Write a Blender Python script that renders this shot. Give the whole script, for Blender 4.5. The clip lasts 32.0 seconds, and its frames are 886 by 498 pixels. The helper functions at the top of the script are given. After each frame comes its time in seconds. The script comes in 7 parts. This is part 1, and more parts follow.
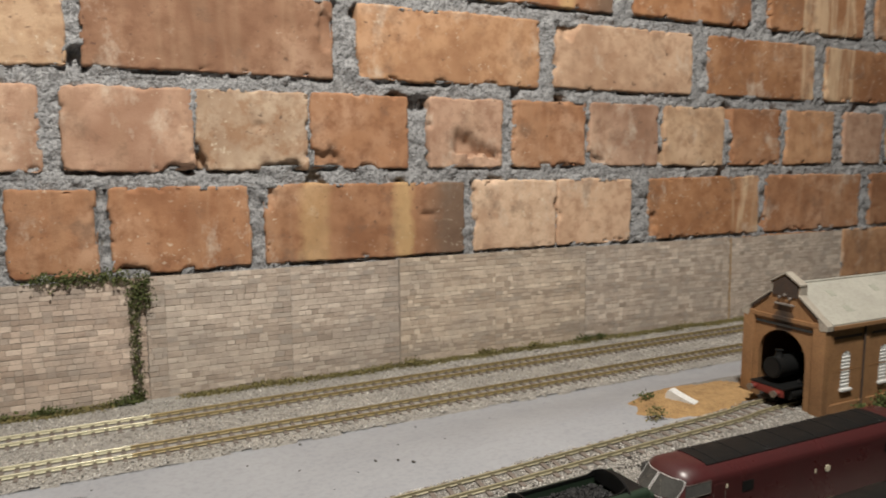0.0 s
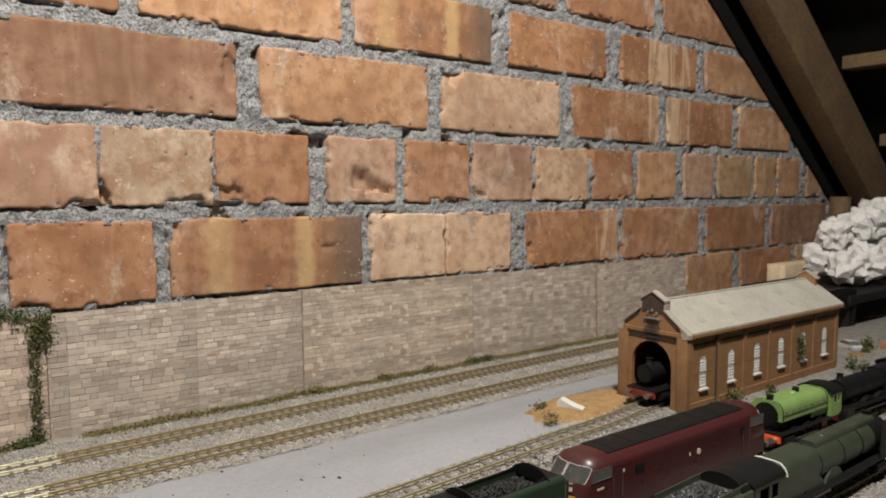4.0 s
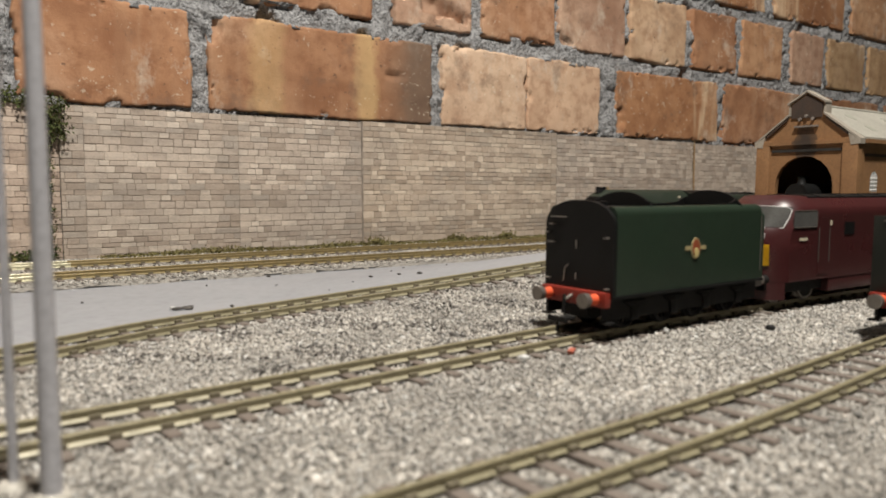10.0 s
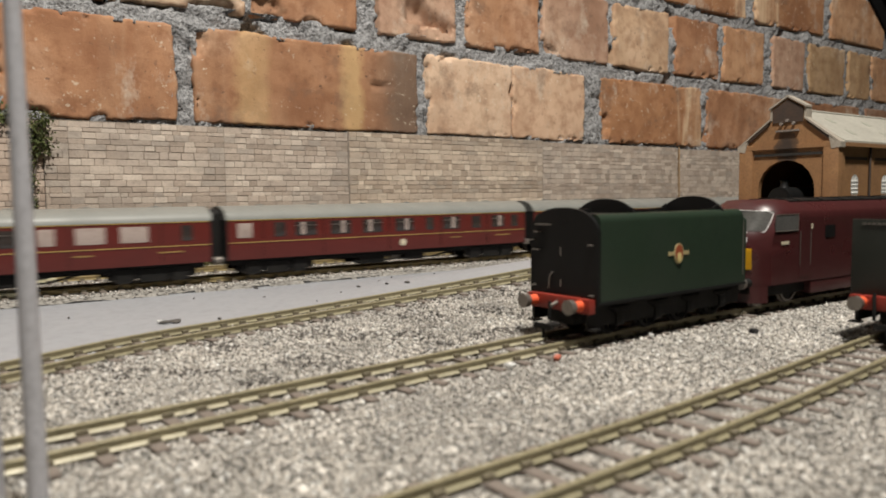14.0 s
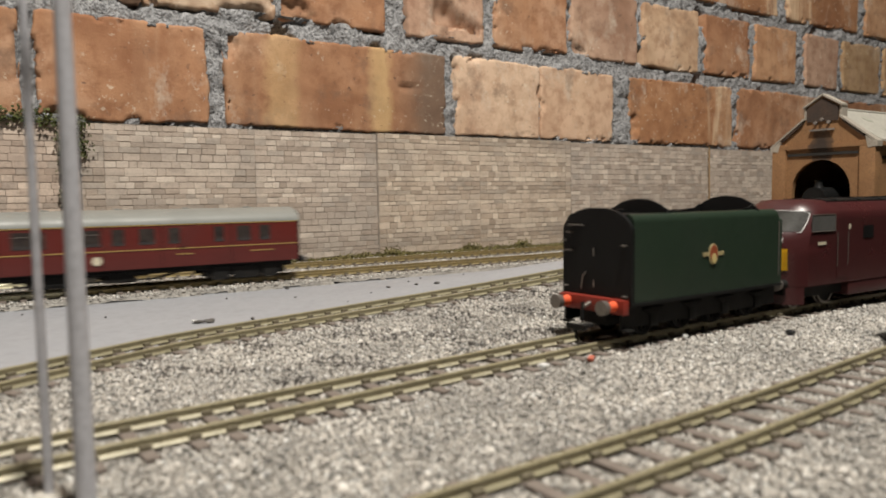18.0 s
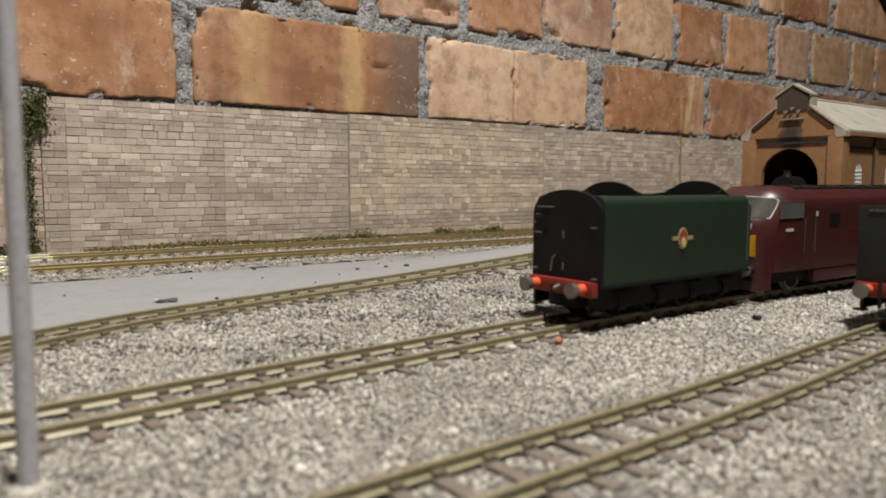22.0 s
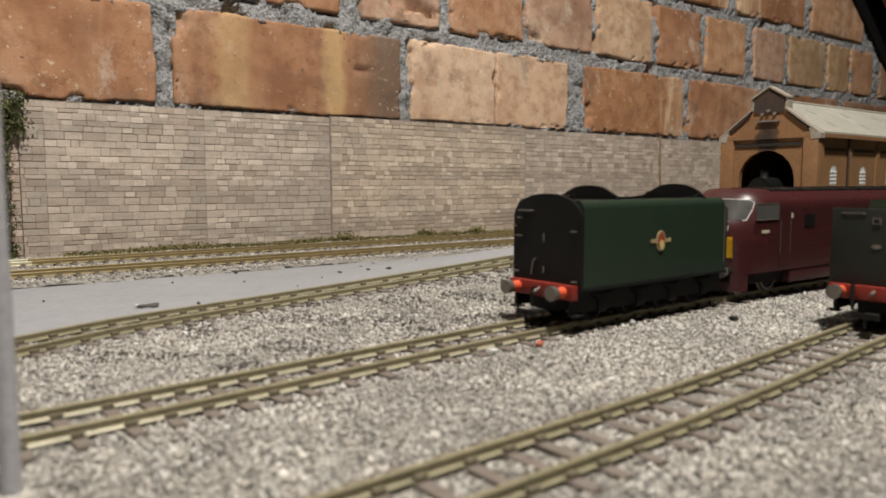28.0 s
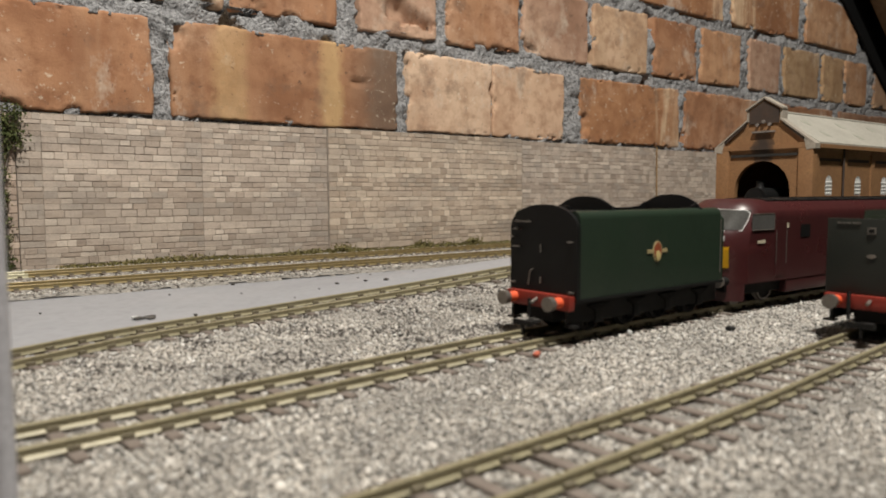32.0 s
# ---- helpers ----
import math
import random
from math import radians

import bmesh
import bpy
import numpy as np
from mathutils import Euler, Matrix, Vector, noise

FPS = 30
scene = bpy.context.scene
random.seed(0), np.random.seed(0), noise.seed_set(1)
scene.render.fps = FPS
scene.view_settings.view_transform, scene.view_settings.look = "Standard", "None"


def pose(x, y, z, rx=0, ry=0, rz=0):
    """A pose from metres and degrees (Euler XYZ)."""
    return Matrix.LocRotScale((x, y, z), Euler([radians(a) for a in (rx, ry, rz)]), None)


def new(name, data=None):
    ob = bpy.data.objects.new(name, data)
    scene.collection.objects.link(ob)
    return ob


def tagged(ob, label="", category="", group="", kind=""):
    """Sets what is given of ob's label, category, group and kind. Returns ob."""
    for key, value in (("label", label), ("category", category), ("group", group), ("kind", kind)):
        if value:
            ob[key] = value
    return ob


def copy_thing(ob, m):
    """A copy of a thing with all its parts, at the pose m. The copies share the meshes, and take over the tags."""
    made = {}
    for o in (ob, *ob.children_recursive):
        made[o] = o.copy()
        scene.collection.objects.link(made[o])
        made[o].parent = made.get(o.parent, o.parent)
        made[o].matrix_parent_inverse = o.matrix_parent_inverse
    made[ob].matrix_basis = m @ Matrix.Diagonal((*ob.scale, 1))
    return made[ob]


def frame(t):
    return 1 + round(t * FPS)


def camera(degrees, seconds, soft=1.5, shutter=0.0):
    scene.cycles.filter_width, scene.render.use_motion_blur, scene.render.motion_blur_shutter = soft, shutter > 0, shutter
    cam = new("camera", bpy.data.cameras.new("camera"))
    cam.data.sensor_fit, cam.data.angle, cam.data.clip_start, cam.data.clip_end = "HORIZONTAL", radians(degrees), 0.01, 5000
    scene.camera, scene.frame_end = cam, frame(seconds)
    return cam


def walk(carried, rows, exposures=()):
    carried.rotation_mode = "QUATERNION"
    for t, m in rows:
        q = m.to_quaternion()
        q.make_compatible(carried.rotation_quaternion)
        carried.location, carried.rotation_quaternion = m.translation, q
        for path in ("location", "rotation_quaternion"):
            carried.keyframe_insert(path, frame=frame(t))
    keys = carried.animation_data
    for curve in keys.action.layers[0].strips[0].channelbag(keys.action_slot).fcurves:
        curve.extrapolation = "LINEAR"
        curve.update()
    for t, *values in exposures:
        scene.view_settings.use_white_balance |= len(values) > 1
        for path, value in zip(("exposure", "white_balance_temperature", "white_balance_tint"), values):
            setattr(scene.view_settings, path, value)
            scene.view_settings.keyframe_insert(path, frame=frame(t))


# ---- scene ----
import itertools

cam = camera(63.19, 32.0, 1.8, 0.5)
# a phone lens focused on the yard
cam.data.dof.use_dof, cam.data.dof.focus_distance, cam.data.dof.aperture_fstop = True, 0.50, 18.0
# seconds, eye x y z, yaw, pitch, roll
PATH = [
    (0, 0.02184, 0.02578, 0.22305, -25.716, -7.313, -0.176),
    (0.5, -0.00040, 0.02534, 0.22336, -30.138, -6.673, -0.519),
    (1, -0.02879, 0.03147, 0.22615, -33.499, -5.464, -0.112),
    (1.5, -0.04189, 0.02157, 0.22509, -35.184, -5.014, -0.010),
    (2, -0.04660, 0.00879, 0.22416, -35.109, -4.974, -0.094),
    (2.5, -0.03099, 0.00452, 0.21643, -36.843, -4.824, -0.038),
    (4.5, -0.04341, 0.00517, 0.22398, -37.009, -4.493, -0.181),
    (5, -0.03496, 0.01503, 0.19579, -37.193, -4.727, 0.089),
    (5.5, -0.02179, 0.05107, 0.15089, -36.994, -4.766, 0.746),
    (6, -0.02261, 0.07724, 0.11834, -37.317, -4.792, 0.577),
    (6.5, -0.01597, 0.10205, 0.10248, -35.189, -5.263, 0.458),
    (7, -0.01298, 0.11096, 0.09719, -34.403, -3.648, 0.393),
    (7.5, -0.01369, 0.11117, 0.08932, -34.994, -5.095, 0.152),
    (8, -0.01169, 0.11232, 0.07563, -35.259, -3.837, 0.052),
    (8.5, -0.01133, 0.12102, 0.06818, -34.421, -3.792, 0.152),
    (9, -0.00820, 0.12514, 0.06239, -33.586, -3.606, 0.198),
    (9.5, -0.00569, 0.12456, 0.05608, -33.972, -4.376, 0.235),
    (10, -0.00601, 0.12451, 0.05593, -33.900, -4.995, 0.304),
    (10.5, -0.00733, 0.12317, 0.05616, -33.313, -4.634, 0.198),
    (11, -0.00634, 0.12265, 0.05611, -33.323, -4.431, 0.155),
    (11.5, -0.00501, 0.12231, 0.05637, -33.521, -4.318, -0.577),
    (12, -0.00527, 0.12216, 0.05646, -33.819, -4.247, -1.011),
    (12.5, -0.00477, 0.12228, 0.05621, -33.946, -4.212, -0.889),
    (13, -0.00511, 0.12221, 0.05634, -34.193, -4.231, -0.810),
    (13.5, -0.00556, 0.12205, 0.05655, -34.505, -4.239, -0.329),
    (14, -0.00587, 0.12220, 0.05659, -34.742, -4.358, -0.565),
    (14.5, -0.00590, 0.12213, 0.05682, -34.793, -4.412, -0.738),
    (16.5, -0.00910, 0.12224, 0.05691, -34.346, -4.393, 0.029),
    (17, -0.00944, 0.12199, 0.05701, -33.757, -4.107, -0.142),
    (17.5, -0.00862, 0.12265, 0.05673, -33.147, -4.163, -0.922),
    (18, -0.00829, 0.12325, 0.05630, -32.728, -4.224, -0.711),
    (18.5, -0.00834, 0.12408, 0.05539, -32.568, -4.571, 0.122),
    (19, -0.00738, 0.12381, 0.05539, -32.748, -4.544, 0.419),
    (19.5, -0.00626, 0.12410, 0.05498, -33.372, -4.492, 0.520),
    (20, -0.00721, 0.12342, 0.05538, -33.926, -4.554, 0.494),
    (20.5, -0.00841, 0.12335, 0.05583, -34.271, -4.487, 0.570),
    (21, -0.00646, 0.12375, 0.05531, -34.460, -4.430, 0.534),
    (21.5, -0.00582, 0.12521, 0.05443, -34.712, -4.809, 0.487),
    (22, -0.00472, 0.12575, 0.05396, -34.878, -5.369, 0.303),
    (22.5, -0.00535, 0.12499, 0.05471, -35.151, -5.817, 0.410),
    (23, -0.00471, 0.12449, 0.05493, -35.338, -5.966, -0.032),
    (23.5, -0.00519, 0.12425, 0.05507, -35.571, -6.009, -0.283),
    (24, -0.00484, 0.12429, 0.05510, -35.643, -6.045, -0.355),
    (24.5, -0.00524, 0.12439, 0.05520, -35.779, -6.074, -0.126),
    (25, -0.00502, 0.12430, 0.05501, -35.816, -6.002, -0.226),
    (25.5, -0.00558, 0.12394, 0.05538, -35.825, -5.960, -0.125),
    (27.5, -0.00568, 0.12363, 0.05531, -36.201, -5.384, 0.124),
    (28, -0.00540, 0.12392, 0.05542, -36.243, -5.326, 0.091),
    (28.5, -0.00545, 0.12401, 0.05522, -36.317, -5.237, 0.134),
    (29, -0.00621, 0.12302, 0.05571, -36.250, -5.093, 0.065),
    (29.5, -0.00645, 0.12347, 0.05582, -36.383, -4.930, 0.169),
    (30, -0.00618, 0.12302, 0.05585, -36.271, -4.676, 0.231),
    (30.5, -0.00503, 0.12373, 0.05554, -36.365, -4.609, -0.050),
    (31, -0.00515, 0.12372, 0.05572, -36.422, -4.599, -0.128),
    (31.5, -0.00506, 0.12356, 0.05554, -36.392, -4.525, -0.200),
    (32, -0.00558, 0.12343, 0.05548, -36.451, -4.452, -0.069),
]
walk(cam, [(t, pose(x, y, z, 90 + pitch, 0, yaw) @ pose(0, 0, 0, 0, 0, roll)) for t, x, y, z, yaw, pitch, roll in PATH], [(0.0, -0.06), (5.0, 0.0), (8.0, 0.06), (11.0, 0.08), (13.0, 0.10), (17.0, 0.11), (18.5, 0.04), (20.0, 0.0), (32.0, -0.02)])

# ---- light ----
world = bpy.data.worlds.new("attic_dark")
scene.world = world
world.use_nodes = True
world.node_tree.nodes["Background"].inputs[0].default_value = (0.9, 0.95, 1.0, 1)
world.node_tree.nodes["Background"].inputs[1].default_value = 0.04
# unseen lamp, assumed to hang overhead and placed to suit the shading
bulb_data = bpy.data.lights.new("ceiling_bulb_light", "POINT")
bulb_data.energy, bulb_data.color, bulb_data.shadow_soft_size = 85.5, (1.0, 0.945, 0.86), 0.045
bulb_light = new("ceiling_bulb_light", bulb_data)
bulb_light.location = (0.09, 0.0, 1.12)
scene.view_settings.exposure = 0.0


# ---- materials ----
def nodes_of(name):
    m = bpy.data.materials.new(name)
    m.use_nodes = True
    nt = m.node_tree
    return m, nt, nt.nodes["Principled BSDF"]


def add(nt, kind, **values):
    n = nt.nodes.new(kind)
    for k, v in values.items():
        n.inputs[k].default_value = v
    return n


def mixed(nt, fac, a, b, blend="MIX"):
    n = nt.nodes.new("ShaderNodeMix")
    n.data_type, n.blend_type = "RGBA", blend
    for socket, v in ((n.inputs[0], fac), (n.inputs[6], a), (n.inputs[7], b)):
        if isinstance(v, (int, float)):
            socket.default_value = v
        elif isinstance(v, tuple):
            socket.default_value = (*v, 1) if len(v) == 3 else v
        else:
            nt.links.new(v, socket)
    return n.outputs[2]


def ramp(nt, fac, stops, mode="LINEAR"):
    n = nt.nodes.new("ShaderNodeValToRGB")
    n.color_ramp.interpolation = mode
    while len(n.color_ramp.elements) < len(stops):
        n.color_ramp.elements.new(0.5)
    for e, (p, c) in zip(n.color_ramp.elements, stops):
        e.position, e.color = p, (*c, 1) if isinstance(c, tuple) else (c, c, c, 1)
    nt.links.new(fac, n.inputs[0])
    return n.outputs[0]


def noise_of(nt, scale, detail=4.0, rough=0.6, stretch=None, still=False):
    """Noise on the thing itself or, where still, through the place, so that alike pieces differ."""
    co = nt.nodes.new("ShaderNodeNewGeometry").outputs["Position"] if still else nt.nodes.new("ShaderNodeTexCoord").outputs["Object"]
    if stretch:
        mp = nt.nodes.new("ShaderNodeMapping")
        mp.inputs["Scale"].default_value = stretch
        nt.links.new(co, mp.inputs[0])
        co = mp.outputs[0]
    n = add(nt, "ShaderNodeTexNoise", Scale=scale, Detail=detail, Roughness=rough)
    nt.links.new(co, n.inputs["Vector"])
    return n.outputs[0]


def bumped(nt, bsdf, height, strength, distance):
    b = add(nt, "ShaderNodeBump", Strength=strength, Distance=distance)
    nt.links.new(height, b.inputs["Height"])
    nt.links.new(b.outputs[0], bsdf.inputs["Normal"])


def mat(name, base, alt=None, rough=0.6, metal=0.0, scale=60.0, fine=600.0, bump=0.2, depth=0.0006, fine_mix=0.25, islands=None, per_object=None, spec=0.5, still=False, stretch=None):
    """Two scales of colour change and a fine relief. islands or per_object: colour stops picked at random."""
    m, nt, bsdf = nodes_of(name)
    alt = alt or tuple(0.7 * c for c in base)
    n1, n2 = noise_of(nt, scale, 4.0, 0.6, stretch, still), noise_of(nt, fine, 3.0, 0.6, None, still)
    if islands:
        col = ramp(nt, nt.nodes.new("ShaderNodeNewGeometry").outputs["Random Per Island"], islands)
        col = mixed(nt, ramp(nt, n1, [(0.4, 0.0), (0.7, 0.6)]), col, alt)
    elif per_object:
        col = ramp(nt, nt.nodes.new("ShaderNodeObjectInfo").outputs["Random"], per_object)
        col = mixed(nt, ramp(nt, n1, [(0.4, 0.0), (0.7, 0.6)]), col, alt)
    else:
        col = mixed(nt, ramp(nt, n1, [(0.3, 0.0), (0.7, 1.0)]), base, alt)
    dark = mixed(nt, 1.0, col, tuple(0.45 for _ in range(3)), "MULTIPLY")
    col = mixed(nt, ramp(nt, n2, [(0.45, 0.0), (0.75, fine_mix * 2)]), col, dark)
    nt.links.new(col, bsdf.inputs["Base Color"])
    rr = ramp(nt, n1, [(0.3, max(rough - 0.1, 0.03)), (0.7, min(rough + 0.1, 1.0))])
    nt.links.new(rr, bsdf.inputs["Roughness"])
    bsdf.inputs["Metallic"].default_value = metal
    bsdf.inputs["Specular IOR Level"].default_value = spec
    if bump:
        bumped(nt, bsdf, n2, bump, depth)
    return m


def brick_mat(name, bands=False, mottled=False):
    """Handmade clay brick in the object's own colour, with firing clouds, pale runs, pits and lime specks."""
    m, nt, bsdf = nodes_of(name)
    info = nt.nodes.new("ShaderNodeObjectInfo")
    own = info.outputs["Color"]
    cloud, mid, fine = noise_of(nt, 13, 3, 0.55, still=True), noise_of(nt, 60, 6, 0.65, still=True), noise_of(nt, 520, 4, 0.65, still=True)
    deep = mixed(nt, 1.0, own, (0.66, 0.57, 0.52), "MULTIPLY")
    pale = mixed(nt, 0.42, own, (0.70, 0.50, 0.36))
    col = mixed(nt, ramp(nt, cloud, [(0.34, 0.9), (0.52, 0.0)]), own, deep)
    col = mixed(nt, ramp(nt, cloud, [(0.53, 0.0), (0.70, 0.65)]), col, pale)
    col = mixed(nt, ramp(nt, mid, [(0.36, 0.85), (0.55, 0.0)]), col, deep)
    runs = nt.nodes.new("ShaderNodeMath")
    runs.operation = "MULTIPLY"
    streak = ramp(nt, noise_of(nt, 17, 3, 0.55, (1, 1, 0.12), still=True), [(0.54, 0.0), (0.59, 0.8), (0.63, 0.1), (0.68, 0.7)])
    nt.links.new(streak, runs.inputs[0])
    nt.links.new(info.outputs["Alpha"], runs.inputs[1])
    col = mixed(nt, runs.outputs[0], col, (0.62, 0.46, 0.30))
    smear = ramp(nt, noise_of(nt, 24, 6, 0.72, (1, 1, 0.6), still=True), [(0.57, 0.0), (0.69, 0.6)])
    col = mixed(nt, smear, col, (0.60, 0.51, 0.41))
    scorch = ramp(nt, noise_of(nt, 22, 6, 0.7, still=True), [(0.55, 0.0), (0.68, 0.65)])
    col = mixed(nt, scorch, col, (0.17, 0.10, 0.065))
    if mottled:
        col = mixed(nt, ramp(nt, noise_of(nt, 48, 6, 0.72, still=True), [(0.47, 0.0), (0.60, 0.75)]), col, (0.30, 0.165, 0.09))
    if bands:
        co = nt.nodes.new("ShaderNodeTexCoord").outputs["Object"]
        sep = nt.nodes.new("ShaderNodeSeparateXYZ")
        nt.links.new(co, sep.inputs[0])
        wob = nt.nodes.new("ShaderNodeMath")
        wob.operation = "MULTIPLY_ADD"
        nt.links.new(mid, wob.inputs[0])
        wob.inputs[1].default_value = 0.022
        nt.links.new(sep.outputs[0], wob.inputs[2])
        mr = add(nt, "ShaderNodeMapRange")
        nt.links.new(wob.outputs[0], mr.inputs[0])
        mr.inputs[1].default_value, mr.inputs[2].default_value = -0.101, 0.129
        f = mr.outputs[0]
        buff = ramp(nt, f, [(0.0, 0.0), (0.14, 0.0), (0.19, 0.42), (0.27, 0.35), (0.31, 0.0), (0.58, 0.0), (0.625, 0.55), (0.67, 0.65), (0.71, 0.0), (1.0, 0.0)])
        col = mixed(nt, buff, col, (0.58, 0.40, 0.19))
        end = ramp(nt, f, [(0.0, 0.0), (0.70, 0.0), (0.80, 0.45), (0.86, 0.8), (0.95, 0.8), (1.0, 0.5)])
        col = mixed(nt, end, col, (0.13, 0.09, 0.065))
    lime = ramp(nt, noise_of(nt, 190, 4, 0.7, still=True), [(0.625, 0.0), (0.665, 0.55)])
    lime_here = ramp(nt, noise_of(nt, 17, 3, 0.6, still=True), [(0.50, 0.0), (0.60, 1.0)])
    lime_here = mixed(nt, 1.0, lime_here, ramp(nt, info.outputs["Alpha"], [(0.5, 0.0), (0.9, 1.0)]), "LIGHTEN")
    col = mixed(nt, mixed(nt, 1.0, lime, lime_here, "MULTIPLY"), col, (0.74, 0.66, 0.52))
    pits = ramp(nt, noise_of(nt, 210, 3, 0.6, still=True), [(0.645, 0.0), (0.68, 0.8)])
    pits_here = ramp(nt, noise_of(nt, 19, 3, 0.6, still=True), [(0.46, 0.0), (0.62, 1.0)])
    pits = mixed(nt, 1.0, pits, pits_here, "MULTIPLY")
    col = mixed(nt, pits, col, (0.10, 0.055, 0.04))
    pocks = ramp(nt, noise_of(nt, 75, 5, 0.6, (1, 1, 1.7), still=True), [(0.67, 0.0), (0.71, 0.75)])
    col = mixed(nt, pocks, col, (0.13, 0.075, 0.05))
    pits = mixed(nt, 1.0, pits, pocks, "LIGHTEN")
    nt.links.new(col, bsdf.inputs["Base Color"])
    bsdf.inputs["Roughness"].default_value = 0.88
    hsum = mixed(nt, 0.3, fine, mid)
    hsum = mixed(nt, pits, hsum, (0.0, 0.0, 0.0))
    bumped(nt, bsdf, hsum, 0.5, 0.0014)
    return m


def paint(name, base, rough=0.4, alt=None, spec=0.5):
    return mat(name, base, alt or tuple(0.8 * c for c in base), rough, 0, 45, 900, 0.06, 0.0002, 0.12, spec=spec)


M_BRICK, M_BRICK_BAND, M_BRICK_MOTTLED = brick_mat("clay_brick"), brick_mat("kiss_marked_brick", True), brick_mat("mottled_brick", False, True)
M_MORTAR = mat("grey_mortar", (0.50, 0.50, 0.505), (0.30, 0.30, 0.305), 0.95, 0, 90, 380, 1.0, 0.005, 0.8)
# tones of the printed stones, each with its share
STONE_TONES = [("pale", (0.655, 0.585, 0.505), 0.10), ("light", (0.575, 0.505, 0.432), 0.24), ("mid", (0.515, 0.445, 0.38), 0.34), ("brown", (0.455, 0.385, 0.322), 0.18), ("grey", (0.425, 0.378, 0.328), 0.08), ("dark", (0.385, 0.325, 0.270), 0.06)]


def stone_mat(name, tone):
    """One tone of stone print, under weathering that runs along the courses."""
    m, nt, bsdf = nodes_of(name)
    alt = tuple(0.66 * c for c in tone)
    band, patch, fine = noise_of(nt, 34, 3, 0.6, (0.16, 1, 2.2), True), noise_of(nt, 15, 4, 0.62, (1, 1, 1), True), noise_of(nt, 620, 4, 0.65, None, True)
    smudge = noise_of(nt, 150, 3, 0.6, (0.6, 1, 1.3), True)
    col = mixed(nt, ramp(nt, band, [(0.44, 0.0), (0.64, 0.5)]), tone, alt)
    col = mixed(nt, ramp(nt, patch, [(0.50, 0.0), (0.66, 0.5)]), col, (0.37, 0.322, 0.278))
    col = mixed(nt, ramp(nt, smudge, [(0.48, 0.0), (0.68, 0.6)]), col, alt)
    col = mixed(nt, ramp(nt, fine, [(0.48, 0.0), (0.72, 0.45)]), col, mixed(nt, 1.0, col, (0.5, 0.5, 0.5), "MULTIPLY"))
    nt.links.new(col, bsdf.inputs["Base Color"])
    bsdf.inputs["Roughness"].default_value = 0.72
    bumped(nt, bsdf, fine, 0.3, 0.0004)
    return m


def stone_mats(name, tint):
    """A panel's print: one material for each tone."""
    return [stone_mat(name + "_" + word, tuple(c * k for c, k in zip(tone, tint))) for word, tone, _ in STONE_TONES]


M_STONE_GREY, M_STONE_WARM, M_STONE_RED = stone_mats("printed_grey_stone", (1.02, 0.985, 0.96)), stone_mats("printed_warm_stone", (1.04, 0.985, 0.915)), stone_mats("printed_reddish_stone", (1.03, 0.945, 0.90))
M_CARD = mat("card_joint", (0.17, 0.138, 0.112), (0.40, 0.34, 0.285), 0.8, 0, 48, 500)
M_CARD_EDGE = mat("card_edge", (0.50, 0.43, 0.36), (0.40, 0.34, 0.28), 0.8)
M_GREY = mat("grey_painted_board", (0.335, 0.345, 0.365), (0.29, 0.298, 0.318), 0.62, 0, 14, 260, 0.12, 0.0005, 0.14)
M_BALLAST = mat("ballast_bed", (0.30, 0.28, 0.25), (0.19, 0.18, 0.165), 0.95, 0, 90, 700, 1.0, 0.0012, 0.6)
GRAIN = [(0.0, (0.146, 0.142, 0.134)), (0.17, (0.246, 0.237, 0.218)), (0.27, (0.459, 0.423, 0.375)), (0.62, (0.627, 0.585, 0.524)), (0.86, (0.75, 0.711, 0.65)), (0.93, (0.784, 0.762, 0.711)), (1.0, (0.86, 0.86, 0.834))]
M_GRAIN = mat("ballast_grains", (0.3, 0.3, 0.3), (0.20, 0.19, 0.175), 0.85, 0, 26, 900, 0.2, 0.0003, 0.2, islands=GRAIN)
M_RAIL = mat("nickel_silver_rail", (0.34, 0.302, 0.190), (0.25, 0.22, 0.135), 0.45, 0.15, 50, 500, 0.1, 0.0002, 0.25)
M_RAIL_BRASS = mat("brassy_rail", (0.34, 0.265, 0.125), (0.25, 0.19, 0.09), 0.38, 0.40, 50, 500, 0.1, 0.0002, 0.25)
# two paler foot colours: the light caught by the rail's foot is painted in
M_RAIL_FOOT_LIT = mat("lit_rail_foot", (0.48, 0.44, 0.315), (0.38, 0.345, 0.24), 0.45, 0.1, 50, 500, 0.1, 0.0002, 0.25)
M_RAIL_BRASS_FOOT_LIT = mat("lit_brassy_rail_foot", (0.38, 0.31, 0.16), (0.29, 0.23, 0.115), 0.42, 0.2, 50, 500, 0.1, 0.0002, 0.25)
M_RAIL_DULL = mat("dull_rail_foot", (0.33, 0.298, 0.192), (0.25, 0.224, 0.142), 0.5, 0.1, 50, 500, 0.1, 0.0002, 0.25)
M_CHAIR = mat("olive_rail_chair", (0.19, 0.165, 0.105), (0.13, 0.11, 0.075), 0.7, 0, 90, 700)
M_RAIL_CLEAN = mat("polished_rail", (0.72, 0.69, 0.50), (0.61, 0.57, 0.40), 0.3, 0.35, 60, 500, 0.1, 0.0002, 0.2)
M_SLEEPER = mat("brown_plastic_sleeper", (0.15, 0.12, 0.10), (0.21, 0.18, 0.155), 0.75, 0, 90, 700, 0.3, 0.0003, 0.2)
M_BOARD = mat("plywood_board", (0.42, 0.29, 0.16), (0.34, 0.22, 0.12), 0.7, 0, 8, 90, 0.2, 0.0006)
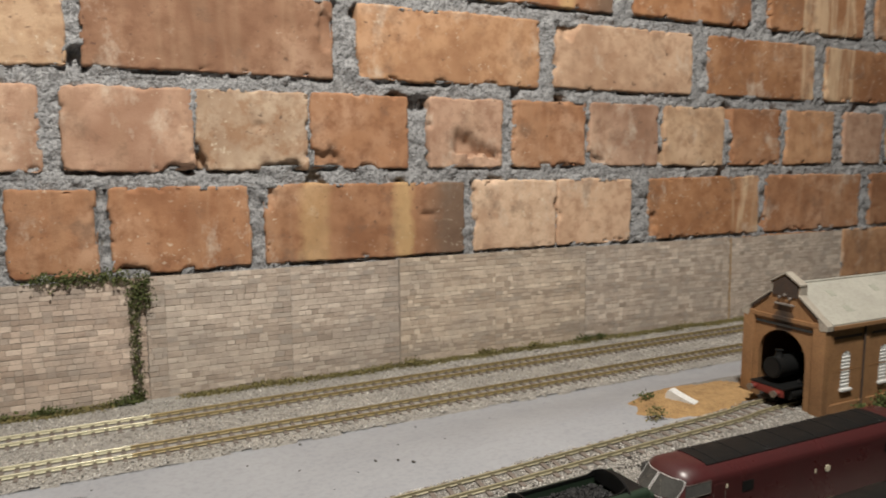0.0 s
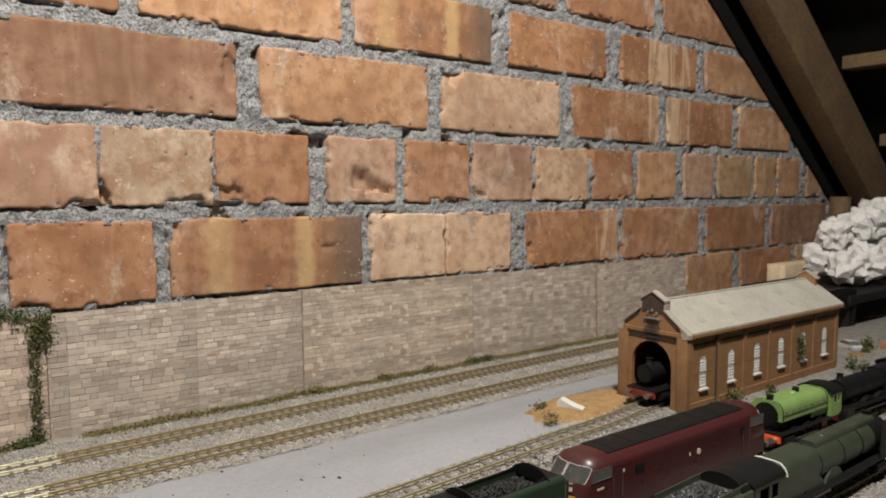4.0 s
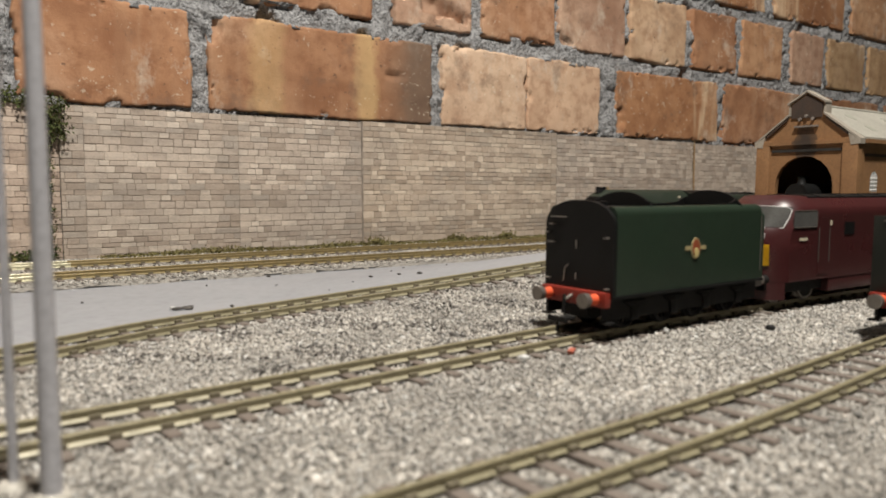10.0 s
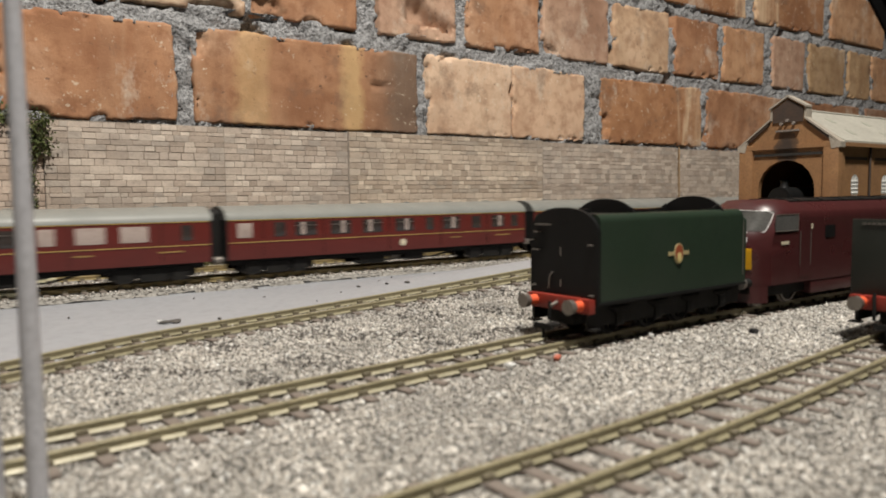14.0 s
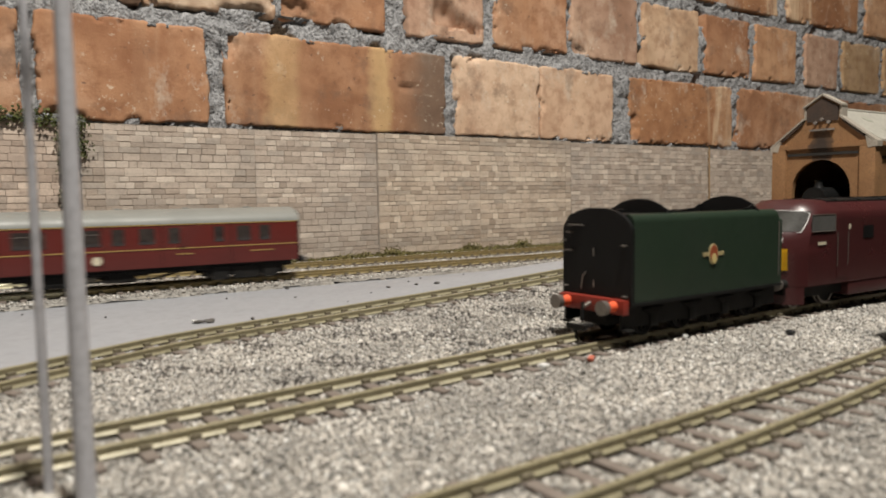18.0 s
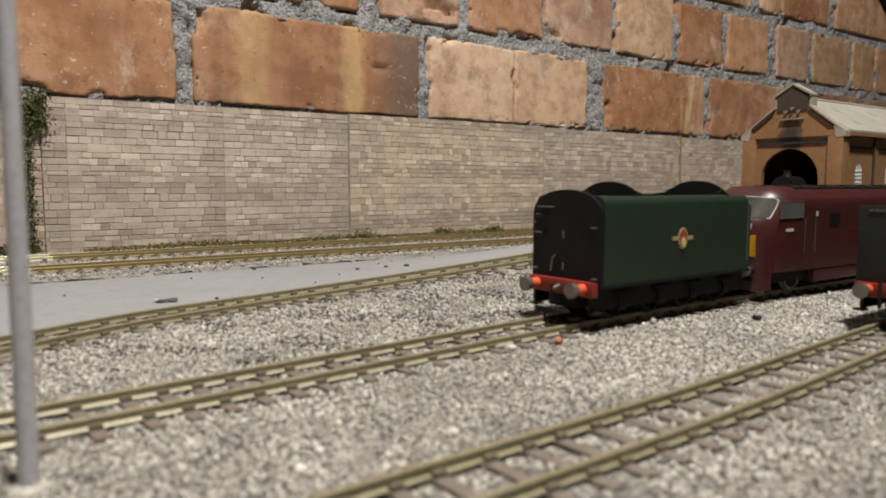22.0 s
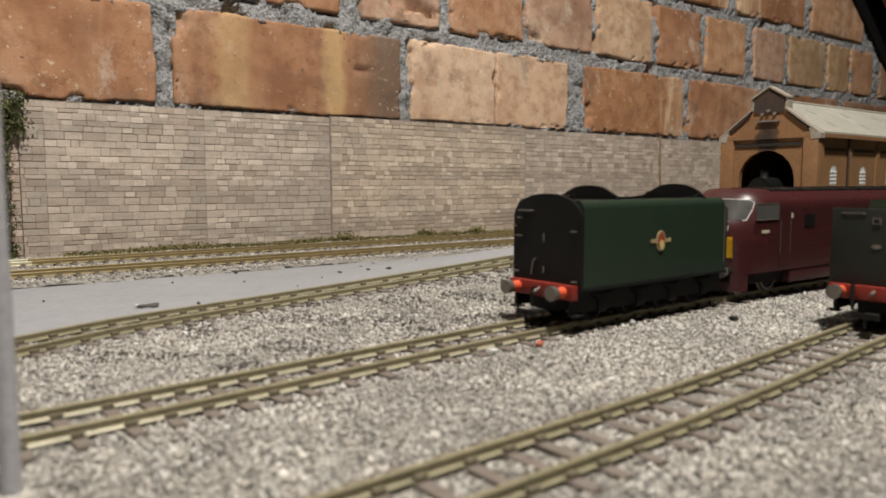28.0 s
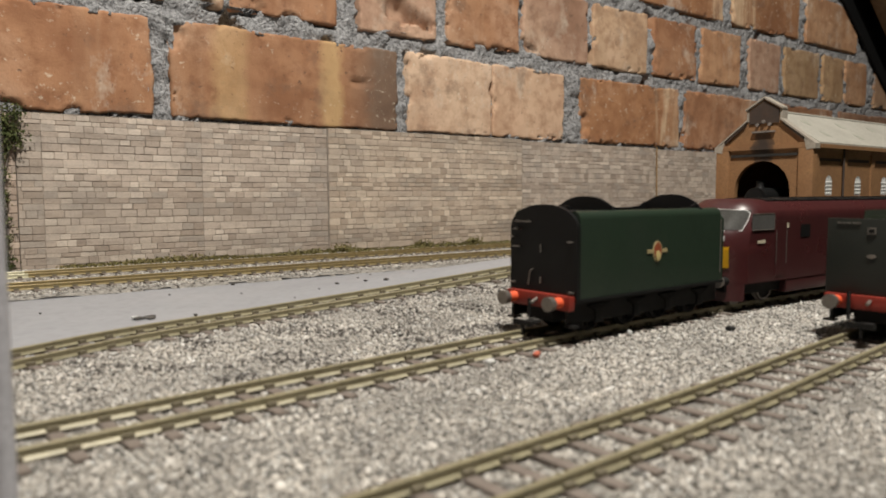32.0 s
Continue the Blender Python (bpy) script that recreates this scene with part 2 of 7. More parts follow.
# roof felt, near black because it also paints the rafter's shadow
M_FELT_SHADE = mat("roof_felt_and_shadow", (0.007, 0.007, 0.0075), (0.010, 0.010, 0.010), 0.95, 0, 10, 200, 0.5, 0.002, spec=0.1)
M_TIMBER = mat("sawn_rafter_timber", (0.155, 0.098, 0.047), (0.10, 0.062, 0.031), 0.8, 0, 12, 130, 0.5, 0.0012, 0.4)
M_FLOOR = mat("floorboards", (0.25, 0.17, 0.1), (0.17, 0.11, 0.07), 0.7, 0, 4, 60, 0.3, 0.002)
M_LEAF = mat("foam_foliage", (0.12, 0.145, 0.035), (0.06, 0.085, 0.022), 0.95, 0, 120, 700, 0.4, 0.001, islands=[(0, (0.10, 0.115, 0.033)), (0.5, (0.055, 0.07, 0.02)), (1, (0.155, 0.155, 0.05))])
M_MOSS = mat("olive_scatter", (0.21, 0.18, 0.06), (0.13, 0.115, 0.04), 0.95, 0, 80, 600, 0.6, 0.001, islands=[(0, (0.24, 0.20, 0.075)), (0.5, (0.14, 0.13, 0.045)), (1, (0.28, 0.22, 0.10))])
M_SAND = mat("sand_scatter", (0.46, 0.29, 0.125), (0.31, 0.19, 0.085), 0.95, 0, 110, 800, 0.9, 0.0015, 0.5)


# ---- building helpers ----
def ring_box(bm, x0, x1, y0, y1, z0, z1, bevel=0.0):
    vs = [bm.verts.new((x, y, z)) for z in (z0, z1) for y in (y0, y1) for x in (x0, x1)]
    fs = [(0, 2, 3, 1), (4, 5, 7, 6), (0, 1, 5, 4), (2, 6, 7, 3), (0, 4, 6, 2), (1, 3, 7, 5)]
    faces = [bm.faces.new([vs[i] for i in f]) for f in fs]
    if bevel:
        edges = list({e for f in faces for e in f.edges})
        bmesh.ops.bevel(bm, geom=edges, offset=bevel, segments=2, affect="EDGES", profile=0.6)
    return vs


def block(*a, bevel=0.0):
    bm = bmesh.new()
    ring_box(bm, *a, bevel=bevel)
    return bm


def rod(bm, a, b, r, seg=12, r2=None, cap=True):
    a, b = Vector(a), Vector(b)
    m = Matrix.Translation((a + b) / 2) @ (b - a).to_track_quat("Z", "Y").to_matrix().to_4x4()
    bmesh.ops.create_cone(bm, cap_ends=cap, segments=seg, radius1=r, radius2=r if r2 is None else r2, depth=(b - a).length, matrix=m)


def tube(a, b, r, seg=12, r2=None):
    bm = bmesh.new()
    rod(bm, a, b, r, seg, r2)
    return bm


def loft(rings, caps=True):
    """A skin through closed rings of points (x, y, z), all of one count."""
    bm = bmesh.new()
    vr = [[bm.verts.new(p) for p in r] for r in rings]
    for r, s in zip(vr, vr[1:]):
        for i in range(len(r)):
            j = (i + 1) % len(r)
            bm.faces.new((r[i], r[j], s[j], s[i]))
    if caps:
        bm.faces.new(vr[0][::-1])
        bm.faces.new(vr[-1])
    bmesh.ops.recalc_face_normals(bm, faces=bm.faces)
    return bm


def prism(outline, y0, y1, axis="y"):
    """An outline in two coordinates pushed along the third."""
    def at(p, d):
        return {"y": (p[0], d, p[1]), "x": (d, p[0], p[1]), "z": (p[0], p[1], d)}[axis]
    return loft([[at(p, y0) for p in outline], [at(p, y1) for p in outline]])


def mesh_of(name, bm, material, smooth=None):
    me = bpy.data.meshes.new(name)
    bm.to_mesh(me)
    bm.free()
    me.materials.append(material)
    if smooth is not None:
        me.shade_smooth()
        me.set_sharp_from_angle(angle=radians(smooth))
    return me


def part(name, bm, material, parent, label="", smooth=35):
    ob = new(name, mesh_of(name, bm, material, smooth))
    ob.parent = parent
    return tagged(ob, label)


def thing(name, label, category, at=None, group="", kind=""):
    ob = new(name)
    ob.empty_display_size = 0.02
    if at:
        ob.matrix_basis = at
    return tagged(ob, label, category, group, kind)


def solid(name, bm, material, label, category, kind="", group="", smooth=35, at=None):
    ob = new(name, mesh_of(name, bm, material, smooth))
    if at:
        ob.matrix_basis = at
    return tagged(ob, label, category, group, kind)


def raw(name, verts, faces, material):
    me = bpy.data.meshes.new(name)
    me.from_pydata(verts, [], faces)
    me.materials.append(material)
    return me


def quick(name, verts, tris, material):
    """A triangle mesh straight from arrays."""
    me = bpy.data.meshes.new(name)
    n = len(tris)
    me.vertices.add(len(verts))
    me.vertices.foreach_set("co", np.ascontiguousarray(verts, dtype=np.float32).ravel())
    me.loops.add(3 * n)
    me.polygons.add(n)
    me.loops.foreach_set("vertex_index", np.ascontiguousarray(tris, dtype=np.int32).ravel())
    me.polygons.foreach_set("loop_start", np.arange(0, 3 * n, 3, dtype=np.int32))
    me.polygons.foreach_set("loop_total", np.full(n, 3, dtype=np.int32))
    me.update(calc_edges=True)
    me.validate()
    me.materials.append(material)
    return me


def ease(v, a, b):
    u = min(max((v - a) / (b - a), 0.0), 1.0)
    return u * u * (3 - 2 * u)


def ground_z(x, y):
    """The yard climbs by 18 mm towards the engine shed."""
    return 0.018 * ease(x, 0.08, 0.40) * ease(y, 0.335, 0.385) * (1 - ease(y, 0.47, 0.575))


def leaf_clump(rng, centre, size, count, leaf):
    """Small tilted leaf flakes round a centre; arrays of corners and triangles."""
    c = rng.normal(0, 1, (count, 3)) * np.array(size) * 0.5 + np.array(centre)
    a = rng.normal(0, 1, (count, 3))
    b = np.cross(a, rng.normal(0, 1, (count, 3)))
    a *= leaf / np.linalg.norm(a, axis=1)[:, None]
    b *= leaf * 0.7 / np.linalg.norm(b, axis=1)[:, None]
    v = np.stack([c + a, c + b, c - a, c - b], 1).reshape(-1, 3)
    k = np.arange(count)[:, None] * 4
    return v, np.concatenate([k + [[0, 1, 2]], k + [[0, 2, 3]]])


# ---- brick gable wall ----
WALL_Y = 0.734
wall = thing("wall_north", "old red brick gable wall with rough grey mortar", "wall", kind="structure")


def brick_mesh(w, h, seed, chip=0.0, scar=False, bites=()):
    """A worn brick, face towards -y, its middle at the origin. scar: a deep wedge broken out of its lower half;
    bites: broken spots as middle and half size across and up the face, and depth."""
    nx, nz, d = max(16, int(w / 0.0023)), 32, 0.03
    bm = bmesh.new()
    grid = []
    for j in range(nz + 1):
        row = []
        for i in range(nx + 1):
            u, v = i / nx * 2 - 1, j / nz * 2 - 1
            # lines crowd towards the arrises
            u, v = math.copysign(1 - (1 - abs(u)) ** 1.15, u), math.copysign(1 - (1 - abs(v)) ** 1.25, v)
            x, z = u * w / 2, v * h / 2
            edge = min((1 - abs(u)) * w / 2, (1 - abs(v)) * h / 2)
            rim = ease(edge, 0.0, 0.0016)
            y = 0.0013 * (1 - rim) ** 2 + noise.noise((x * 60, z * 60, seed + 7)) * 0.0007 + noise.noise((x * 17, z * 17, seed + 9)) * 0.0012
            bite = noise.noise((x * 70 + 5 * seed, z * 70, 2.0)) + 0.5 * noise.noise((x * 190 + seed, z * 190, 5.0))
            reach = 0.006 if v < 0 else 0.0045
            if chip and edge < reach:
                y += 0.0065 * ease(bite, 0.55 - chip, 0.72 - chip) * (1 - edge / reach)
            if scar and -0.45 < u < 0.85:
                low, high = -0.62 - 0.16 * u + 0.2 * noise.noise((u * 5, 1, 8)), 0.12 - 0.62 * u + 0.22 * noise.noise((u * 4, 0, 3))
                if low < v < high:
                    y += 0.011 * ease(high - v, 0.0, 0.5) * ease(u, -0.45, -0.1)
            for bu, bv, ru, rv, deep in bites:
                far = math.hypot((u - bu) / ru, (v - bv) / rv) + 0.45 * noise.noise((x * 110, z * 110, seed))
                y += deep * ease(1.15 - far, 0.0, 0.4)
            corner = max(0.0, abs(u) * w / 2 + abs(v) * h / 2 - (w / 2 + h / 2 - 0.004))
            x -= math.copysign(corner * 0.22, u)
            z -= math.copysign(corner * 0.22, v)
            side = ease(0.006 - edge, 0.0, 0.006)
            x += side * (noise.noise((z * 30 + seed, u, seed * 3.1)) * 0.0022 + noise.noise((z * 150 + seed, u, seed)) * 0.0013)
            z += side * (noise.noise((x * 22 + seed, v, seed * 2.3)) * 0.0020 + noise.noise((x * 150 + seed, v, seed)) * 0.0013)
            row.append(bm.verts.new((x, y, z)))
        grid.append(row)
    for j in range(nz):
        for i in range(nx):
            bm.faces.new((grid[j][i], grid[j][i + 1], grid[j + 1][i + 1], grid[j + 1][i]))
    loop = grid[0] + [r[-1] for r in grid[1:]] + grid[-1][-2::-1] + [r[0] for r in grid[-2:0:-1]]
    back = [bm.verts.new((v.co.x, d, v.co.z)) for v in loop]
    for i in range(len(loop)):
        j = (i + 1) % len(loop)
        bm.faces.new((loop[j], loop[i], back[i], back[j]))
    bmesh.ops.recalc_face_normals(bm, faces=bm.faces)
    return bm


RED, DEEP, ORANGE, BUFF, TAN = (0.375, 0.192, 0.100), (0.285, 0.158, 0.095), (0.46, 0.262, 0.142), (0.59, 0.425, 0.300), (0.49, 0.335, 0.215)
PINK, PALE, RUNS, DUN, PEACH = (0.45, 0.288, 0.200), (0.54, 0.41, 0.295), (0.375, 0.188, 0.090), (0.40, 0.265, 0.145), (0.54, 0.365, 0.245)
COURSES = [  # bottom, top, then each brick: from, to, colour
    (0.040, 0.113, [(0.82, 1.01, RED), (1.03, 1.172, ORANGE), (1.199, 1.38, RED), (1.402, 1.53, TAN)]),
    (0.1172, 0.196, [(-0.28, -0.06, RED), (-0.050, 0.022, RED), (0.031, 0.156, RED), (0.170, 0.390, "band"), (0.402, 0.5120, BUFF), (0.5138, 0.625, PEACH), (0.652, 0.849, RUNS), (0.861, 1.063, RED), (1.087, 1.28, RED), (1.303, 1.52, DEEP)]),
    (0.211, 0.286, [(-0.26, -0.14, RED), (-0.13, -0.017, PINK), (-0.002, 0.107, PINK), (0.109, 0.216, PALE), (0.2185, 0.323, RED), (0.347, 0.438, PINK), (0.451, 0.552, RED), (0.559, 0.665, PINK), (0.674, 0.777, TAN), (0.790, 0.885, RED), (0.898, 0.994, ORANGE), (1.017, 1.106, PINK), (1.119, 1.228, DUN), (1.243, 1.315, DUN), (1.322, 1.403, ORANGE), (1.435, 1.50, TAN)]),
    (0.301, 0.376, [(-0.24, 0.006, TAN), (0.018, 0.243, DEEP), (0.268, 0.486, ORANGE), (0.508, 0.716, PEACH), (0.744, 0.946, RUNS), (0.971, 1.158, RUNS), (1.181, 1.36, ORANGE)]),
    (0.392, 0.462, [(-0.10, 0.13, RED), (0.149, 0.367, ORANGE), (0.383, 0.590, "band"), (0.621, 0.816, RUNS), (0.852, 1.047, RUNS), (1.075, 1.30, ORANGE)]),
    (0.478, 0.552, [(-0.2, 0.02, RED), (0.04, 0.25, DEEP), (0.272, 0.485, RED), (0.507, 0.71, DEEP), (0.735, 0.93, RED), (0.955, 1.17, RED)]),
    (0.567, 0.640, [(-0.1, 0.11, RED), (0.13, 0.34, RED), (0.36, 0.57, ORANGE), (0.59, 0.79, RED), (0.81, 0.93, RED)]),
]
# broken spots of single bricks, by where the brick begins and its course
BITES = {
    (0.031, 0.1172): [(-0.70, -1.0, 0.26, 0.20, 0.007), (0.05, -1.0, 0.10, 0.12, 0.004)],
    (0.170, 0.1172): [(0.62, 0.12, 0.11, 0.06, 0.003), (-0.97, 0.7, 0.08, 0.3, 0.005)],
    (0.5138, 0.1172): [(-0.92, -0.1, 0.05, 0.10, 0.003)],
    (-0.002, 0.211): [(0.75, -1.0, 0.3, 0.16, 0.006)],
    (0.109, 0.211): [(-1.0, -0.85, 0.16, 0.45, 0.012), (0.1, 0.12, 0.10, 0.12, 0.0022), (0.55, -1.0, 0.45, 0.22, 0.007)],
    (0.2185, 0.211): [(-0.75, -0.85, 0.35, 0.35, 0.006), (0.1, -1.0, 0.2, 0.15, 0.004)],
    (0.559, 0.211): [(-0.9, -0.9, 0.3, 0.3, 0.005)],
    (0.508, 0.301): [(-0.86, 1.0, 0.16, 0.42, 0.008)],
    (0.018, 0.301): [(0.93, 0.2, 0.07, 0.5, 0.004)],
    (0.652, 0.1172): [(-0.95, -0.6, 0.10, 0.5, 0.006)],
}


def mortar_sheet():
    """Crumbly joints, with open crevices under and beside the bricks."""
    xs, zs = np.arange(-0.16, 1.63, 0.0024), np.arange(0.02, 0.65, 0.0024)
    gx, gz = np.meshgrid(xs, zs)
    gap = np.zeros_like(gx)
    for z0, z1, row in COURSES:
        for x0, x1, _ in row:
            gap[(gx > x0) & (gx < x1) & (gz > z0 - 0.0034) & (gz < z0 + 0.001)] = 0.0 if z0 == 0.1172 and x0 > 0.3 else 0.15 if z0 == 0.1172 else 0.8
            gap[(gz > z0) & (gz < z1) & (((gx > x0 - 0.0028) & (gx < x0)) | ((gx > x1) & (gx < x1 + 0.0028)))] = 0.7
            gap[(gx > x0 + 0.004) & (gx < x1 - 0.004) & (gz > z0 + 0.004) & (gz < z1 - 0.004)] = 2.0
    verts, index, faces = [], {}, []
    for j, z in enumerate(zs):
        for i, x in enumerate(xs):
            if z > 0.608 - 0.748 * (x - 1.0):
                continue
            n = noise.noise((x * 38, z * 38, 0)) * 0.0016 + noise.noise((x * 120, z * 120, 4)) * 0.0022 + noise.noise((x * 300, z * 300, 9)) * 0.0024
            n -= 0.014 * ease(noise.noise((x * 34, z * 34, 12)), 0.42, 0.56)
            n += 0.0028 * ease(noise.noise((x * 30, z * 44, 31)) + 0.4 * noise.noise((x * 140, z * 140, 33)), 0.02, 0.30)
            if gap[j, i] == 2.0:
                n = -0.02
            elif gap[j, i]:
                n -= 0.010 * gap[j, i] * ease(noise.noise((x * 22, z * 22, 20)) + 0.3 * noise.noise((x * 120, z * 120, 2)), -0.14, 0.18)
            index[i, j] = len(verts)
            verts.append((x, WALL_Y + 0.0034 - n, z))
    for j in range(len(zs) - 1):
        for i in range(len(xs) - 1):
            q = [index.get(k) for k in ((i, j), (i + 1, j), (i + 1, j + 1), (i, j + 1))]
            if None not in q:
                faces.append(q)
    me = raw("mortar", verts, faces, M_MORTAR)
    me.shade_smooth()
    return me


mortar = new("mortar", mortar_sheet())
mortar.parent = wall
solid("wall_core", block(-1.6, 1.02, WALL_Y + 0.030, WALL_Y + 0.12, -0.9, 1.6), M_MORTAR, "rough masonry core of the gable wall", "wall", "structure")
solid("wall_core_low", block(1.022, 1.5, WALL_Y + 0.030, WALL_Y + 0.12, -0.9, 0.16), M_MORTAR, "rough masonry core of the gable wall", "wall", "structure")
seed = 0
for z0, z1, row in COURSES:
    for x0, x1, tone in row:
        seed += 1
        ob = part("brick", brick_mesh(x1 - x0, z1 - z0, seed * 1.37, 0.30 if seed % 3 == 0 else 0.16, x0 == 0.347, BITES.get((x0, z0), ())), M_BRICK_BAND if tone == "band" else M_BRICK_MOTTLED if tone is PALE else M_BRICK, wall, smooth=60)
        ob.location = ((x0 + x1) / 2, WALL_Y, (z0 + z1) / 2)
        ob.rotation_euler = (0, radians(random.uniform(-0.5, 0.5)), 0)
        j = random.uniform(0.9, 1.1)
        c = RED if tone == "band" else tone
        ob.color = (min(c[0] * j, 1), c[1] * j, c[2] * j, 1.0 if tone is RUNS else 0.12)

# ---- attic shell ----
def slope_roof(name, sign, label):
    """Boarded roof slope; sign 1 on the east side."""
    a = 1.40 + (0.485 + 0.9) / 0.775
    p = [(1.40 - (1.75 - 0.485) / 0.775, 1.75), (a, -0.9), (a + 0.05, -0.87), (1.40 - (1.81 - 0.485) / 0.775, 1.83)]
    if sign < 0:
        m = p[0][0]
        p = [(2 * m - x, z) for x, z in p]
    return solid(name, prism(p, -3.2, 1.0), M_FELT_SHADE, label, "ceiling", "structure")


slope_roof("ceiling_east", 1, "dark felted roof slope of the attic")
slope_roof("ceiling_west", -1, "dark felted roof slope of the attic")
solid("floor", block(-4.6, 3.4, -3.2, 1.0, -0.95, -0.9), M_FLOOR, "boarded attic floor", "floor", "structure")
solid("wall_south", block(-4.6, 3.4, -3.3, -3.2, -0.95, 1.8), M_MORTAR, "rendered grey end wall of the attic", "wall", "structure")
# black sheet, added where only a dark void lies past the gable
solid("wall_void", block(0.9, 3.4, 0.95, 1.0, -0.9, 1.8), M_FELT_SHADE, "black sheet added for the dark void behind the gable edge", "wall", "structure")


def rafter(y0, y1, x_at, z_at, depth):
    slope = math.atan(0.775)
    bm = block(-1.6, 1.35, y0, y1, -depth / 2, depth / 2, bevel=0.004)
    return solid("rafter", bm, M_TIMBER, "sloping sawn timber roof rafter", "rafter", "structure", at=Matrix.Translation((x_at, 0, z_at)) @ Matrix.Rotation(slope, 4, "Y"))


rafter(0.655, 0.70, 1.403, 0.375, 0.092)
# flat black board, added to paint the rafter's shadow across the gable bricks
solid("verge_board", prism([(0.90, 0.673), (1.72, 0.060), (1.95, 0.060), (1.95, 0.20), (1.00, 0.91), (0.90, 0.91)], 0.7280, 0.7325), M_FELT_SHADE, "black board that paints the rafter's shadow along the gable", "verge board", "structure")
# roof battens that run from rafter to rafter
for x, z in ((1.405, 0.462), (1.235, 0.595), (1.58, 0.325)):
    solid("roof_batten", block(x - 0.02, x + 0.02, -0.6, 0.652, z - 0.012, z + 0.012, bevel=0.002), M_TIMBER, "sawn roof batten under the felt", "roof batten", "structure")
rafter(0.20, 0.245, 1.46, 0.42, 0.092)

# ---- baseboard and ground ----
solid("baseboard", block(-1.35, 1.75, -0.12, 0.73, -0.03, -0.012), M_BOARD, "plywood baseboard of the model railway", "baseboard", "structure")
for x0, x1 in ((-1.35, -0.75), (1.12, 1.75)):
    solid("baseboard_wing", block(x0, x1, -2.6, -0.122, -0.03, -0.012), M_BOARD, "plywood baseboard wing of the model railway", "baseboard", "structure")


def sheet(name, x0, x1, y0, y1, step, lift, keep, material, rough=0.0):
    """A ground sheet that follows the yard's climb, cut to where keep(x, y) holds."""
    xs, ys = np.arange(x0, x1 + step / 2, step), np.arange(y0, y1 + step / 2, step)
    verts, index, faces = [], {}, []
    for j, y in enumerate(ys):
        for i, x in enumerate(xs):
            if keep is None or keep(x, y):
                index[i, j] = len(verts)
                verts.append((x, y, ground_z(x, y) + (lift(x, y) if callable(lift) else lift) + rough * noise.noise((x * 160, y * 160, 1))))
    for j in range(len(ys) - 1):
        for i in range(len(xs) - 1):
            q = [index.get(k) for k in ((i, j), (i + 1, j), (i + 1, j + 1), (i, j + 1))]
            if None not in q:
                faces.append(q)
    me = raw(name, verts, faces, material)
    me.shade_smooth()
    return new(name, me)


tagged(sheet("ground", -1.35, 1.75, -0.12, 0.729, 0.01, -0.0025, None, M_GREY), "smooth grey painted board between the tracks", "ground", kind="structure")
for x0, x1 in ((-1.35, -0.75), (1.12, 1.75)):
    solid("ground_wing", block(x0, x1, -2.6, -0.121, -0.0119, -0.0025), M_GREY, "grey painted baseboard top", "ground", "structure")


# ---- the tracks' centre lines ----
def smooth_line(points, step=0.004):
    """Samples along a smooth curve through points (x, y)."""
    p = [Vector((*q, 0)) for q in points]
    p = [2 * p[0] - p[1]] + p + [2 * p[-1] - p[-2]]
    out = []
    for a, b, c, d in zip(p, p[1:], p[2:], p[3:]):
        n = max(2, int((c - b).length / step))
        for i in range(n):
            t = i / n
            out.append(0.5 * (2 * b + (c - a) * t + (2 * a - 5 * b + 4 * c - d) * t * t + (3 * b - a - 3 * c + d) * t ** 3))
    return out + [p[-2]]


# the main line: straight past the wall, with a curve at either end
DS = 0.005
def main_line():
    line = {0: (0.0, 0.5975, math.atan(0.0195))}
    for sign in (1, -1):
        x, y, a = line[0]
        for k in range(1, 861):
            s = sign * k * DS
            bend = -1 / 0.45 if (1.02 < s < 1.74 or -1.34 < s < -0.62) else 0.0
            a += sign * DS * bend
            x, y = x + sign * DS * math.cos(a), y + sign * DS * math.sin(a)
            line[sign * k] = (x, y, a)
    return line


MAIN = main_line()


def main_at(s):
    k = math.floor(s / DS)
    (x0, y0, a0), (x1, y1, a1) = MAIN[k], MAIN[k + 1]
    f = s / DS - k
    return x0 + (x1 - x0) * f, y0 + (y1 - y0) * f, a0 + (a1 - a0) * f


def main_points(s0, s1, offset):
    out = []
    for k in range(int(s0 / DS), int(s1 / DS) + 1):
        x, y, a = MAIN[k]
        out.append(Vector((x - offset * math.sin(a), y + offset * math.cos(a), 0)))
    return out


GAUGE, RAIL_Z = 0.0165, 0.0038
RAIL_PROFILE = [(-0.00112, 0.0010), (0.00112, 0.0010), (0.00112, 0.0013), (0.00045, 0.0018), (0.00045, 0.0030), (0.00058, 0.0031), (0.00058, 0.0036), (0.0004, RAIL_Z), (-0.0004, RAIL_Z), (-0.00058, 0.0036), (-0.00058, 0.0031), (-0.00045, 0.0030), (-0.00045, 0.0018), (-0.00112, 0.0013)]
RAIL_FOOT = (1, 2, 12, 13)


def sleeper_mesh():
    bm = bmesh.new()
    ring_box(bm, -0.00165, 0.00165, -0.0155, 0.0155, -0.001, 0.0011, bevel=0.0002)
    for s in (-1, 1):
        for o in (-1, 1):
            y = s * GAUGE / 2 + o * 0.0013
            ring_box(bm, -0.0013, 0.0013, y - 0.0007, y + 0.0007, 0.0012, 0.0023)
    me = mesh_of("sleeper", bm, M_SLEEPER)
    me.materials.append(M_CHAIR)
    for f in me.polygons:
        f.material_index = 1 if f.center.z > 0.00125 else 0
    return me


SLEEPER = sleeper_mesh()


